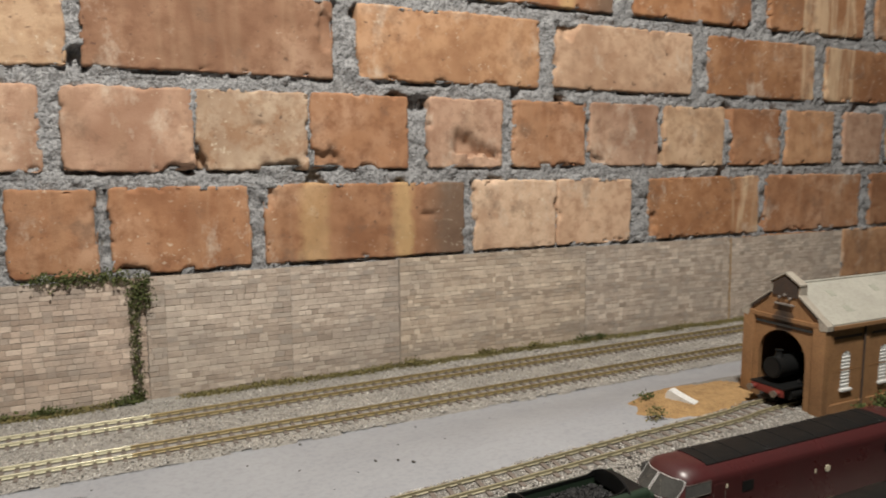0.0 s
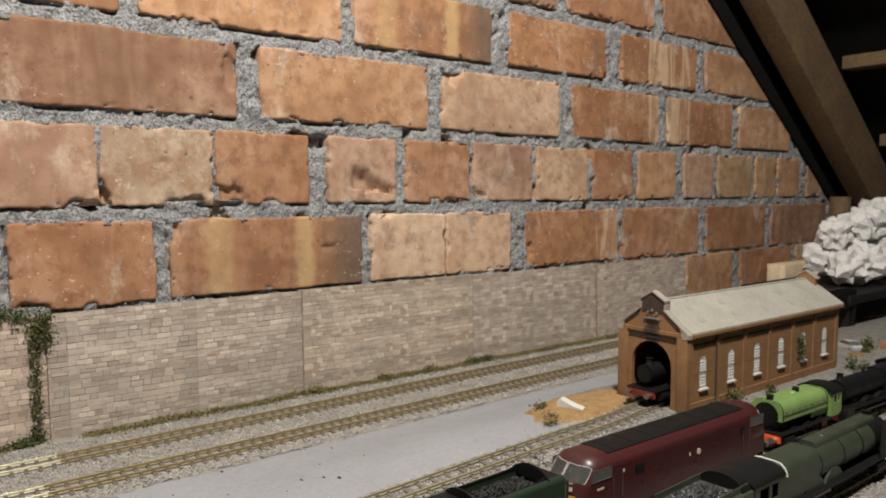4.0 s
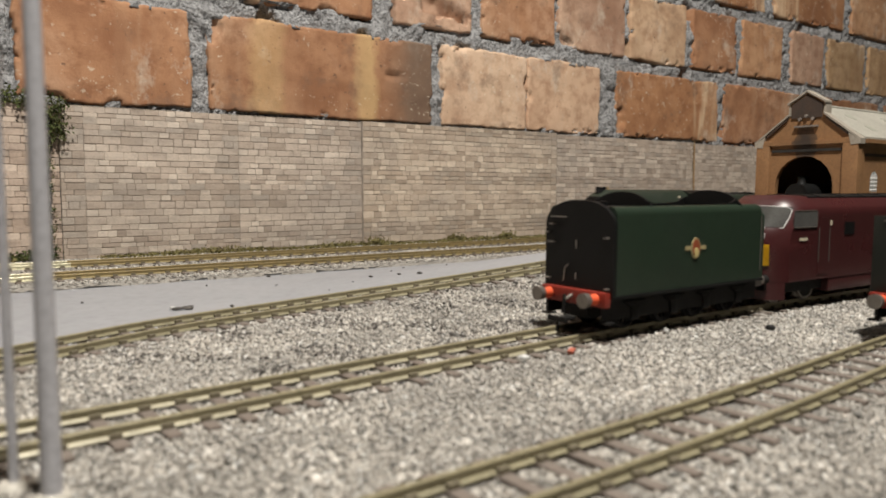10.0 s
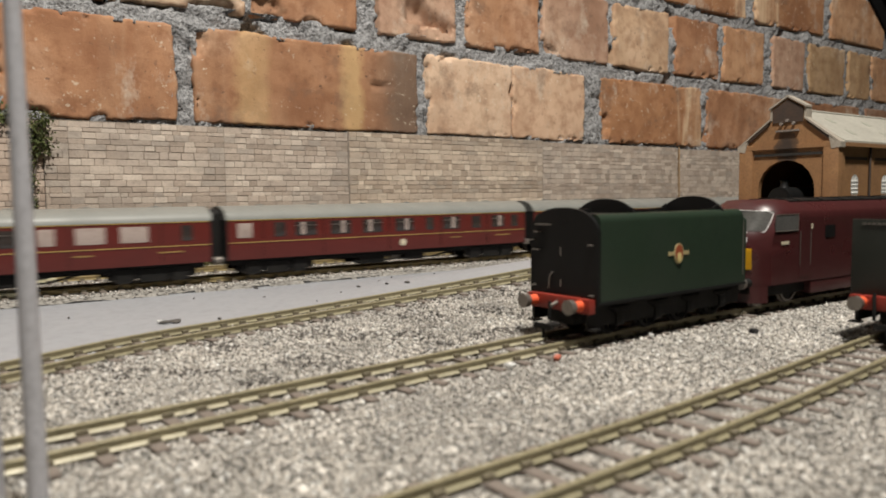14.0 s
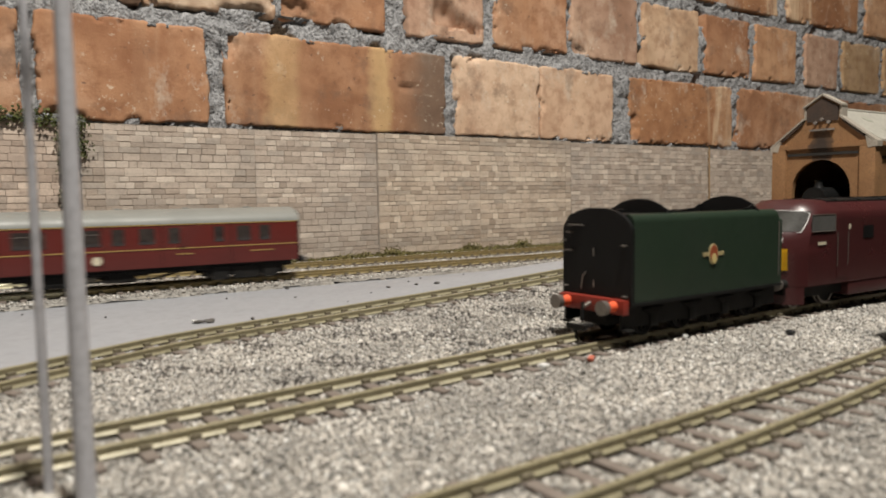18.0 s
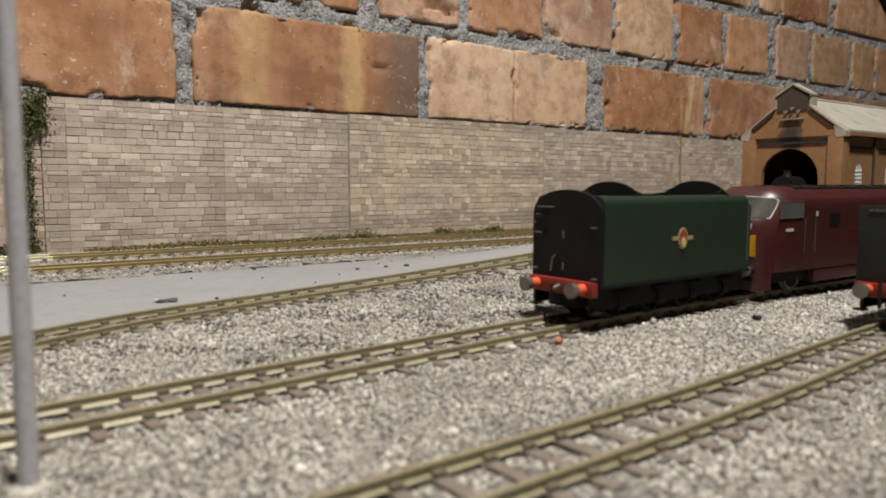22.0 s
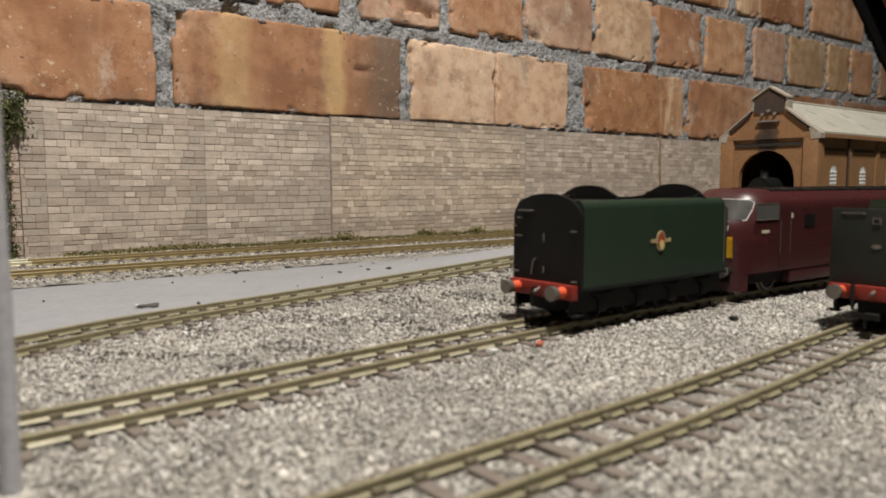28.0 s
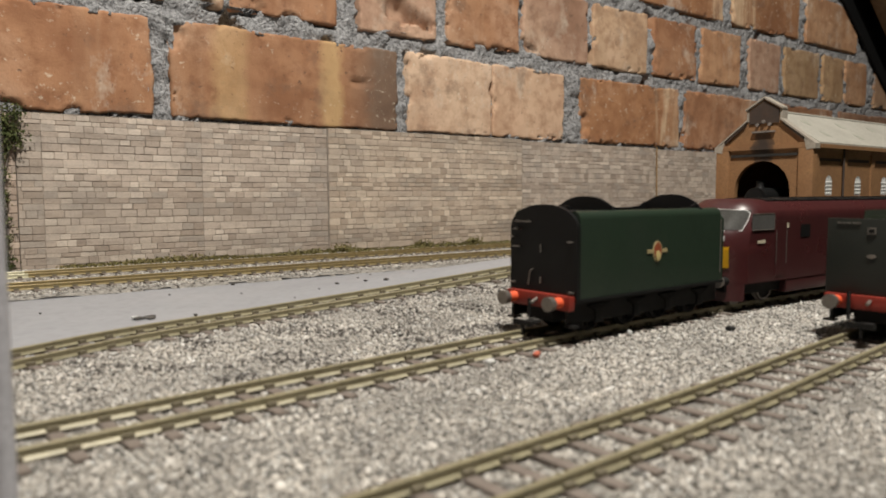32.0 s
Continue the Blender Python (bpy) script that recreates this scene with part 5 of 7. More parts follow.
# high-sided tender parked at the head of the siding; its rear beam at x = 0
def tender_high(at):
    t = thing("tender", "dark green high-sided locomotive tender parked on the siding", "tender", at=at)
    L, W = 0.0990, 0.0165
    # an open trough: outer skin with rounded shoulders, inner coal space
    arc = [math.pi / 2 * i / 5 for i in range(6)]
    right = [(W - 0.0032 + 0.0032 * math.cos(a), 0.0458 + 0.0032 * math.sin(a)) for a in arc] + [(W - 0.0036, 0.0487), (W - 0.0036, 0.0432)]
    trough = [(-W, 0.0175), (W, 0.0175)] + right + [(-y, z) for y, z in right[::-1]]
    part("body", prism(trough, 0.0045, 0.0965, "x"), M_GREEN, t, "smooth brunswick green tank side")
    part("front_deck", block(0.0845, 0.0955, -W + 0.0037, W - 0.0037, 0.0430, 0.0486), M_BLACK, t)
    part("front_step", loft([[(x, *p) for p in side_profile(W - 0.0008, 0.0175, 0.0455, 0.002)] for x in (0.0965, 0.1005)]), M_GREEN, t)
    part("rear_plate", prism(domed(W + 0.0002, 0.0175, 0.0490, 0.0022, 0.0065), 0.0028, 0.0046, "x"), M_BLACK, t, "black rear plate with a domed top")
    part("coal_bulkhead", prism(domed(0.0155, 0.0455, 0.0508, 0.0034, 0.005), 0.026, 0.0272, "x"), M_BLACK, t, "black arched coal plate")
    part("coal_bulkhead", prism(domed(0.0162, 0.0455, 0.0508, 0.0040, 0.005), 0.083, 0.0842, "x"), M_BLACK, t, "black arched coal plate")
    for s in (-1, 1):
        edge = [(0.026, 0.0480), (0.026, 0.0508), (0.030, 0.0495), (0.038, 0.0491), (0.070, 0.0491), (0.079, 0.0497), (0.083, 0.0515), (0.083, 0.0480)]
        part("coal_rail", prism(edge, s * 0.0128 - 0.0003, s * 0.0128 + 0.0003), M_BLACK, t)
    part("tank_top", block(0.0050, 0.0262, -W + 0.0037, W - 0.0037, 0.0430, 0.0488), M_BLACK, t)
    part("filler_cap", tube((0.014, 0, 0.049), (0.014, 0, 0.0505), 0.003, 18), M_BLACK, t)
    part("coal", coal_heap(0.0285, 0.082, 0.0115, 0.0440, 0.0018, M_COAL, 5, 0.0014, 420), M_COAL, t)
    part("buffer_beam", block(-0.0002, 0.0028, -0.0158, 0.0158, 0.0135, 0.0188, bevel=0.0003), M_RED, t, "red buffer beam")
    part("footplate", block(0.0028, L, -0.0170, 0.0170, 0.0165, 0.0176), M_BLACK, t)
    buffers(t, 0.0, -1, 0.0163)
    coupling(t, 0.0, -1)
    tender_chassis(t, L, (0.018, 0.041, 0.062, 0.085))
    wheels(t, (0.018, 0.041, 0.062, 0.085), 0.0066, 10)
    emblem(t, 0.0505, -W, 0.0325, 1.0)
    for z, y, half in ((0.0448, 0.0095, 0.0036), (0.0420, 0.0125, 0.0012), (0.0352, 0.0130, 0.0016), (0.0380, -0.0140, 0.0009), (0.0200, -0.0145, 0.0009), (0.0215, 0.0145, 0.0008), (0.0388, 0.0150, 0.0008)):
        part("lamp_iron", block(0.0012, 0.0028, y - half, y + half, z - 0.00022, z + 0.00022), M_STEEL, t, "bright steel lamp iron")
    handrail(t, (0.0020, 0.0065, 0.021), (0.0018, 0.0055, 0.026))
    handrail(t, (0.0018, 0.0055, 0.026), (0.0024, 0.0045, 0.0272))
    handrail(t, (0.0022, 0.0005, 0.0335), (0.0022, 0.0005, 0.0365))
    handrail(t, (0.0022, 0.0005, 0.022), (0.0022, 0.0005, 0.0245))
    part("brake_pipe", tube((-0.0008, 0.003, 0.0165), (-0.0012, 0.003, 0.0095), 0.0006, 8), M_FRAME, t)
    handrail(t, (0.0965, -0.0168, 0.021), (0.0965, -0.0168, 0.044))
    return t


def on_line(line, x):
    for a, b in zip(line, line[1:]):
        if a.x <= x <= b.x:
            f = (x - a.x) / (b.x - a.x)
            return a.y + (b.y - a.y) * f, math.degrees(math.atan2(b.y - a.y, b.x - a.x))


def parked(line, x, middle):
    """The pose of a vehicle whose rear is at x, turned as the track runs under its middle."""
    y0, a0 = on_line(line, x)
    y1, _ = on_line(line, x + middle)
    y2, _ = on_line(line, x + 2 * middle)
    return pose(x, y0, 0, 0, 0, math.degrees(math.atan2(y2 - y0, 2 * middle)))


tender_high(parked(T3_LINE, 0.1790, 0.05))


# the second tender: inset bunker, weathered, with a rear ladder
def tender_inset(at):
    t = thing("tender", "weathered dark green tender with an inset coal bunker", "tender", at=at)
    L, W = 0.0880, 0.0166
    part("body", loft([[(x, *p) for p in side_profile(W, 0.0175, 0.0445, 0.0012)] for x in (0.003, 0.0865)]), M_GREEN_DULL, t, "flat weathered green tank side")
    bunker = bmesh.new()
    for s in (-1, 1):
        a, b = sorted((s * 0.0128, s * 0.0134))
        ring_box(bunker, 0.028, 0.0855, a, b, 0.0415, 0.0485)
    ring_box(bunker, 0.0275, 0.0285, -0.0134, 0.0134, 0.0415, 0.0465)
    part("bunker", bunker, M_GREEN_DULL, t)
    hood = domed(0.0150, 0.0425, 0.0500, 0.0030, 0.006)
    part("front_cowl", prism(hood, 0.0770, 0.0865, "x"), M_BLACK, t, "black arched cowl behind the cab")
    part("coal", coal_heap(0.029, 0.076, 0.0125, 0.0435, 0.0032, M_ASHCOAL, 9), M_ASHCOAL, t, "dark model coal with sparkle painted as pale lumps")
    part("tank_top", block(0.004, 0.027, -0.0150, 0.0150, 0.0444, 0.0450), M_BLACK, t)
    part("filler_cap", tube((0.012, 0.004, 0.043), (0.012, 0.004, 0.0450), 0.0032, 18), M_BLACK, t)
    for x, y in ((0.006, -0.01), (0.006, 0.01), (0.02, 0.009), (0.021, -0.008)):
        part("lifting_eye", tube((x, y, 0.043), (x, y, 0.0455), 0.0007, 8), M_STEEL, t)
    part("rear_plate", block(0.0022, 0.0034, -W, W, 0.0175, 0.0460, bevel=0.0003), M_PLATE, t, "sooty green rear plate")
    rails = bmesh.new()
    for y in (0.0035, 0.0085):
        rod(rails, (0.0013, y - 0.014, 0.019), (0.0013, y - 0.014, 0.043), 0.0002, 6)
    for i in range(7):
        rod(rails, (0.0013, -0.0105, 0.0215 + 0.0031 * i), (0.0013, -0.0055, 0.0215 + 0.0031 * i), 0.0002, 6)
    part("ladder", rails, M_BLACK, t)
    bm = bmesh.new()
    for i in range(5):
        ring_box(bm, 0.0018, 0.0023, 0.0050 + 0.0017 * i, 0.0062 + 0.0017 * i, 0.0440, 0.0446)
    part("lettering", bm, M_STEEL, t, "row of pale marks too small to read")
    part("number_plate", block(0.0018, 0.0023, -0.0002, 0.0026, 0.0404, 0.0428), M_STEEL, t)
    part("number_plate_panel", block(0.0016, 0.0021, 0.0003, 0.0021, 0.0409, 0.0423), M_BLACK, t)
    oval = tube((0.0018, 0.001, 0.0324), (0.0023, 0.001, 0.0324), 0.0010, 18)
    bmesh.ops.scale(oval, vec=(1, 1.6, 0.8), space=Matrix.Translation((0, -0.001, -0.0324)), verts=oval.verts)
    part("builder_plate", oval, M_STEEL, t, "pale oval plate")
    part("buffer_beam", block(-0.0004, 0.0022, -0.0158, 0.0158, 0.0130, 0.0182, bevel=0.0003), M_RED, t, "dull red buffer beam")
    part("footplate", block(0.0022, L, -0.0170, 0.0170, 0.0165, 0.0176), M_BLACK, t)
    buffers(t, 0.0, -1, 0.0158)
    coupling(t, 0.0, -1)
    part("brake_pipe", tube((-0.001, 0.0070, 0.0195), (-0.0016, 0.0065, 0.0095), 0.0007, 8), M_FRAME, t)
    tender_chassis(t, L, (0.018, 0.044, 0.070))
    wheels(t, (0.018, 0.044, 0.070), 0.0066, 10)
    emblem(t, 0.046, -W, 0.0295, 0.9)
    return t


tender_inset(parked(T2_LINE, 0.2700, 0.045))


def ring_pts(x, r, cz, n=24, ry=None):
    return [(x, (ry or r) * math.cos(2 * math.pi * i / n), cz + r * math.sin(2 * math.pi * i / n)) for i in range(n)]


def steam_engine(name, label, at, L, boiler_m, cab_m, drivers, r_drive, cab_first, boiler_r, deflectors=False, saddle=False, beam=M_RED, stripe=False, frames=None, cab_z=0.049):
    """A small steam engine along x from 0 to L. cab_first: its cab stands at the x = 0 end."""
    t = thing(name, label, "steam locomotive", at=at)

    def fx(x):
        return x if cab_first else L - x

    def span(a, b):
        return sorted((fx(a), fx(b)))
    cz, cab = 0.0335, L * 0.16
    a, b = span(cab - 0.001, L * 0.90)
    part("boiler", loft([ring_pts(a, boiler_r, cz), ring_pts(b, boiler_r * 0.94, cz)]), boiler_m, t, smooth=50)
    a, b = span(L * 0.84, L * 0.955)
    part("smokebox", loft([ring_pts(a, boiler_r * 0.99, cz), ring_pts(b, boiler_r * 0.99, cz)]), M_BLACK, t, "black smokebox")
    a, b = span(L * 0.955, L * 0.965)
    part("smokebox_door", loft([ring_pts(a, boiler_r * 0.85, cz), ring_pts(b, boiler_r * 0.7, cz)]), M_BLACK, t)
    x = fx(L * 0.90)
    part("chimney", loft([[(x + q * math.cos(i * math.pi / 9), q * math.sin(i * math.pi / 9), z) for i in range(18)] for q, z in ((0.0040, cz + boiler_r - 0.001), (0.0028, cz + boiler_r + 0.0015), (0.0027, cz + boiler_r + 0.004), (0.0035, cz + boiler_r + 0.0052))]), M_BLACK, t)
    x = fx(L * 0.55)
    part("dome", loft([[(x + q * math.cos(i * math.pi / 9), q * math.sin(i * math.pi / 9), z) for i in range(18)] for q, z in ((0.0042, cz + boiler_r - 0.0012), (0.0040, cz + boiler_r + 0.0012), (0.0028, cz + boiler_r + 0.0026), (0.0008, cz + boiler_r + 0.003))]), boiler_m, t)
    a, b = span(cab, L * 0.42)
    part("firebox", loft([[(q, *p) for p in side_profile(boiler_r * 0.98, 0.0225, cz + boiler_r + 0.0008, boiler_r * 0.62)] for q in (a, b)]), boiler_m, t)
    for k in (0.44, 0.6, 0.74):
        x = fx(L * k)
        part("boiler_band", loft([ring_pts(x - 0.0004, boiler_r * 0.995, cz, 32), ring_pts(x + 0.0004, boiler_r * 0.995, cz, 32)]), boiler_m if not stripe else M_BLACK, t, smooth=50)
    a, b = span(0.0, cab)
    for s in (-1, 1):
        y0, y1 = sorted((s * 0.0150, s * 0.0158))
        bm = bmesh.new()
        ring_box(bm, a, b, y0, y1, 0.0195, 0.0325)
        ring_box(bm, a, a + (b - a) * 0.18, y0, y1, 0.0325, cab_z - 0.0075)
        ring_box(bm, a + (b - a) * 0.5, a + (b - a) * 0.6, y0, y1, 0.0325, cab_z - 0.0075)
        ring_box(bm, b - (b - a) * 0.18, b, y0, y1, 0.0325, cab_z - 0.0075)
        ring_box(bm, a, b, y0, y1, cab_z - 0.0075, cab_z - 0.0035)
        part("cab_side", bm, cab_m, t)
    x0, x1 = span(cab - 0.0012, cab)
    part("cab_front", prism(domed(0.0157, 0.0195, cab_z - 0.001, 0.0010, 0.0045), x0, x1, "x"), cab_m, t)
    a, b = span(-0.002, cab + 0.002)
    roof = [(0.0165 * math.cos(math.pi * i / 14), cab_z - 0.0048 + 0.0060 * math.sin(math.pi * i / 14)) for i in range(15)]
    part("cab_roof", prism(roof + [(p[0] * 0.97, p[1] - 0.0008) for p in roof[::-1]], a, b, "x"), M_BLACK, t, "black curved cab roof")
    part("running_plate", block(0.0, L, -0.0162, 0.0162, 0.0190, 0.0202), M_BLACK, t)
    part("main_frame", block(0.004, L - 0.004, -0.0055, 0.0055, 0.007, 0.0192), frames or M_FRAME, t)
    if stripe:
        x = fx(cab + 0.010)
        arc = bmesh.new()
        prof = side_profile(boiler_r * 0.99 + 0.0004, 0.0225, cz + boiler_r + 0.0013, boiler_r * 0.62)
        for p, q in zip(prof[1:], prof[2:]):
            rod(arc, (x, *p), (x, *q), 0.0006, 6)
        part("lining_band", arc, M_WHITE, t, "white line round the firebox")
        bars("number", t, a + 0.010, a + 0.022, -0.0158, 0.0255, 0.0275, 5, M_STRAW)
    for k in drivers:
        x = fx(k)
        for s in (-1, 1):
            splash = [(x + r_drive * 1.15 * math.cos(math.pi * i / 10), RAIL_Z + r_drive + r_drive * 1.15 * math.sin(math.pi * i / 10)) for i in range(11)]
            splash = [(px_, max(pz, 0.0202)) for px_, pz in splash]
            y0, y1 = sorted((s * 0.0095, s * 0.0125))
            if RAIL_Z + 2.1 * r_drive > 0.0215:
                part("splasher", prism(splash, y0, y1), M_BLACK if saddle else boiler_m, t)
    wheels(t, [fx(k) for k in drivers], r_drive, 14)
    for s in (-1, 1):
        xs = [fx(k) for k in drivers]
        part("coupling_rod", block(min(xs), max(xs), min(s * 0.0098, s * 0.0105), max(s * 0.0098, s * 0.0105), RAIL_Z + r_drive - 0.0040, RAIL_Z + r_drive - 0.0026), M_STEEL, t)
        x = fx(L * 0.86)
        part("cylinder", tube((x - 0.008, s * 0.0128, 0.0135), (x + 0.008, s * 0.0128, 0.0135), 0.0042, 16), M_BLACK, t)
    if deflectors:
        for s in (-1, 1):
            a, b = span(L * 0.845, L * 0.975)
            y0, y1 = sorted((s * 0.0152, s * 0.0158))
            part("smoke_deflector", prism([(a, 0.0205), (b, 0.0205), (b, 0.047), (a + 0.004, 0.049), (a, 0.047)], y0, y1), M_BLACK, t, "black smoke deflector plate")
        part("top_casing", loft([[(q, *p) for p in side_profile(0.006, cz + boiler_r - 0.003, cz + boiler_r + 0.0022, 0.0025)] for q in span(L * 0.45, L * 0.9)]), boiler_m, t)
    if saddle:
        a, b = span(L * 0.20, L * 0.95)
        tank = side_profile(0.0140, cz - 0.0035, cz + 0.0125, 0.0085, 8)
        body = part("saddle_tank", prism(tank, a, b, "x"), boiler_m, t, "apple green saddle tank", 50)
        for k in (0.93, 0.215):
            q = sorted((fx(L * k), fx(L * k + 0.0012)))
            part("tank_band", prism([(y * 1.012, cz + (z - cz) * 1.012) for y, z in tank], q[0], q[1], "x"), M_BLACK, body)
        part("tank_filler", tube((fx(L * 0.50), 0, cz + 0.0120), (fx(L * 0.50), 0, cz + 0.0152), 0.0030, 16), M_BLACK, t)
        part("filler_handle", tube((fx(L * 0.50), -0.003, cz + 0.0162), (fx(L * 0.50), 0.003, cz + 0.0162), 0.0005, 6), M_BLACK, t)
        for i in range(7):
            x = a + 0.006 + 0.0105 * i
            part("handrail_knob", block(x, x + 0.0012, -0.0150, -0.0139, cz + 0.0030, cz + 0.0038), M_BLACK, body)
        handrail(t, (a, -0.0149, cz + 0.0034), (b, -0.0149, cz + 0.0034), 0.0003)
    for way in (-1, 1):
        x = 0.0 if way < 0 else L
        a, b = sorted((x, x - way * 0.0022))
        part("buffer_beam", block(a, b, -0.0155, 0.0155, 0.0130, 0.0192, bevel=0.0003), beam, t, "red buffer beam")
        buffers(t, x, way, 0.0160, shank=beam)
    return t


steam_engine("steam_locomotive", "weathered dark green express steam locomotive with black smoke deflectors", parked(T2_LINE, 0.3600, 0.105), 0.216, M_GREEN_SOOTY, M_GREEN_SOOTY, (0.058, 0.086, 0.114), 0.0120, True, 0.0128, deflectors=True, stripe=True)
steam_engine("steam_locomotive", "bright apple green saddle tank engine with orange buffer beams", parked(T3_LINE, 0.5320, 0.052), 0.104, M_APPLE, M_APPLE, (0.030, 0.052, 0.074), 0.0085, False, 0.0108, saddle=True, beam=M_ORANGE, frames=M_RED, cab_z=0.046)
steam_engine("steam_locomotive", "sooty black goods engine parked behind the green engine", parked(T3_LINE, 0.6500, 0.072), 0.148, M_BLACK, M_BLACK, (0.045, 0.072, 0.099), 0.0100, False, 0.0108, beam=M_ORANGE, cab_z=0.047)
steam_engine("steam_locomotive", "dark green tank engine standing in the shed doorway", pose(0.5090, 0.4262, 0.0168, 0, 0, 0.6), 0.130, M_BLACK, M_BLACK, (0.045, 0.070, 0.095), 0.0095, False, 0.0090, beam=M_DULLRED, cab_z=0.046)


# ---- maroon diesel ----
def diesel(at):
    t = thing("diesel_locomotive", "maroon diesel locomotive with a small yellow warning panel", "diesel locomotive", at=at)
    L, W, ZT = 0.2280, 0.0174, 0.0526

    def roof(y):
        k = min(abs(y) / W, 1.0)
        return ZT - 0.0012 * k ** 2 - 0.0050 * max(0.0, (k - 0.5) / 0.5) ** 2.2

    def rake(z):
        return float(np.interp(z, (0.0, 0.0125, 0.030, 0.0372, 0.048, 0.053), (0.0025, 0.0008, 0.0, 0.0018, 0.0110, 0.0170)))

    def front(y, z):
        return rake(z) + 0.0105 * (min(abs(y) / W, 1.0)) ** 3.2

    ys = [W * math.sin(math.pi / 2 * (i / 10 * 2 - 1)) for i in range(11)]
    zb = 0.0142

    def boundary(pick):
        """Round the section: up one side, over the roof, down the other."""
        sides = [zb + (roof(W) - zb) * i / 10 for i in range(10)]
        pts = [(-W, z) for z in sides] + [(y, roof(y)) for y in ys] + [(W, z) for z in sides[::-1]]
        return [(pick(y, z), y, z) for y, z in pts]
    rings = [boundary(front), boundary(lambda y, z: 0.031), boundary(lambda y, z: L - 0.031), boundary(lambda y, z: L - front(y, z))]
    shell = loft(rings, caps=False)
    for flip in (0, 1):
        grid = [[shell.verts.new(((L - front(y, z)) if flip else front(y, z), y, z)) for z in [zb + (roof(y) - zb) * j / 14 for j in range(15)]] for y in ys]
        for i in range(10):
            for j in range(14):
                q = (grid[i][j], grid[i + 1][j], grid[i + 1][j + 1], grid[i][j + 1])
                shell.faces.new(q if flip else q[::-1])
    bmesh.ops.remove_doubles(shell, verts=shell.verts, dist=0.00015)
    bmesh.ops.recalc_face_normals(shell, faces=shell.faces)
    part("body", shell, M_MAROON, t, "glossy maroon body shell", 40)
    top = [(y, roof(y) + 0.0004) for y in [-0.0118 + 0.00295 * i for i in range(9)]]
    panel = part("roof_panel", prism(top + [(p[0], p[1] - 0.0012) for p in top[::-1]], 0.034, L - 0.034, "x"), M_BLACK, t, "sooty dark grey roof panels")
    for i in range(8):
        x = 0.042 + 0.0205 * i
        part("roof_rib", prism([(p[0], p[1] + 0.0003) for p in top] + [(p[0], p[1] - 0.0006) for p in top[::-1]], x, x + 0.0009, "x"), M_FRAME, panel)

    def patch(y0, y1, z0, z1, flip, lift, n=6):
        bm = bmesh.new()
        g = []
        for i in range(n + 1):
            for j in range(n + 1):
                y = y0 + (y1 - y0) * i / n
                z = z0 + (min(z1, roof(y) - 0.0008) - z0) * j / n
                x = front(y, z) - lift
                g.append(bm.verts.new((L - x if flip else x, y, z)))
        for i in range(n):
            for j in range(n):
                k = i * (n + 1) + j
                bm.faces.new((g[k], g[k + n + 1], g[k + n + 2], g[k + 1]))
        bmesh.ops.solidify(bm, geom=bm.faces[:], thickness=0.0002)
        bmesh.ops.recalc_face_normals(bm, faces=bm.faces)
        return bm

    def line_on(points, flip, r=0.00019):
        bm = bmesh.new()
        for (ya, za), (yb, zc) in zip(points, points[1:]):
            xa, xb = front(ya, za) - 0.0003, front(yb, zc) - 0.0003
            rod(bm, (L - xa if flip else xa, ya, za), (L - xb if flip else xb, yb, zc), r, 6)
        return bm
    for flip in (0, 1):
        for s in (-1, 1):
            a, b = sorted((s * 0.0008, s * 0.0150))
            w = part("windscreen", patch(a, b, 0.0387, 0.0474, flip, 0.00030), M_SCREEN, t, "raked cab windscreen pane")
            part("windscreen_frame", line_on([(s * 0.0005, 0.0383), (s * 0.0075, 0.0380), (s * 0.0151, 0.0383), (s * 0.0153, 0.0430), (s * 0.0150, 0.0462), (s * 0.0135, 0.0473), (s * 0.007, 0.0477), (s * 0.0005, 0.0478), (s * 0.0005, 0.0383)], flip, 0.00020), M_WHITE, w, "pale windscreen surround")
            part("windscreen_wiper", line_on([(s * 0.0085, 0.0388), (s * 0.0035, 0.0455)], flip, 0.00016), M_STEEL, w)
            xs = [0.0135, 0.0318]
            if flip:
                xs = [L - xs[1], L - xs[0]]
            y0, y1 = sorted((s * (W - 0.0001), s * (W + 0.0003)))
            cw = part("cab_window", block(xs[0], xs[1], y0, y1, 0.0384, 0.0458), M_GLASS, t, "side cab window")
            fr = bmesh.new()
            yy = s * (W + 0.0003)
            for p, q in (((xs[0], 0.0384), (xs[1], 0.0384)), ((xs[1], 0.0384), (xs[1], 0.0458)), ((xs[0], 0.0458), (xs[1], 0.0458))):
                rod(fr, (p[0], yy, p[1]), (q[0], yy, q[1]), 0.00018, 6)
            part("cab_window_frame", fr, M_STEEL, cw)
            dx = 0.0337 if not flip else L - 0.0422
            door = part("cab_door", block(dx, dx + 0.0085, y0, y1, 0.0165, 0.0425), M_MAROON, t)
            for x in (dx - 0.0002, dx + 0.0087):
                part("door_handrail", tube((x, s * (W + 0.0006), 0.0222), (x, s * (W + 0.0006), 0.0378), 0.00018, 6), M_STEEL, door)
        part("headcode_panel", patch(-0.0125, 0.0125, 0.0215, 0.0310, flip, 0.0005, 12), M_YELLOW, t, "small yellow warning panel")
        part("headcode_box", patch(-0.0105, -0.0085, 0.0336, 0.0360, flip, 0.0005), M_WHITE, t, "white headcode disc")
        part("headcode_box", patch(0.0085, 0.0105, 0.0336, 0.0360, flip, 0.0005), M_WHITE, t, "white headcode disc")
        x, way = (L - 0.003, 1) if flip else (0.003, -1)
        buffers(t, x, way, 0.0155, shank=M_FRAME)
        coupling(t, x, way)
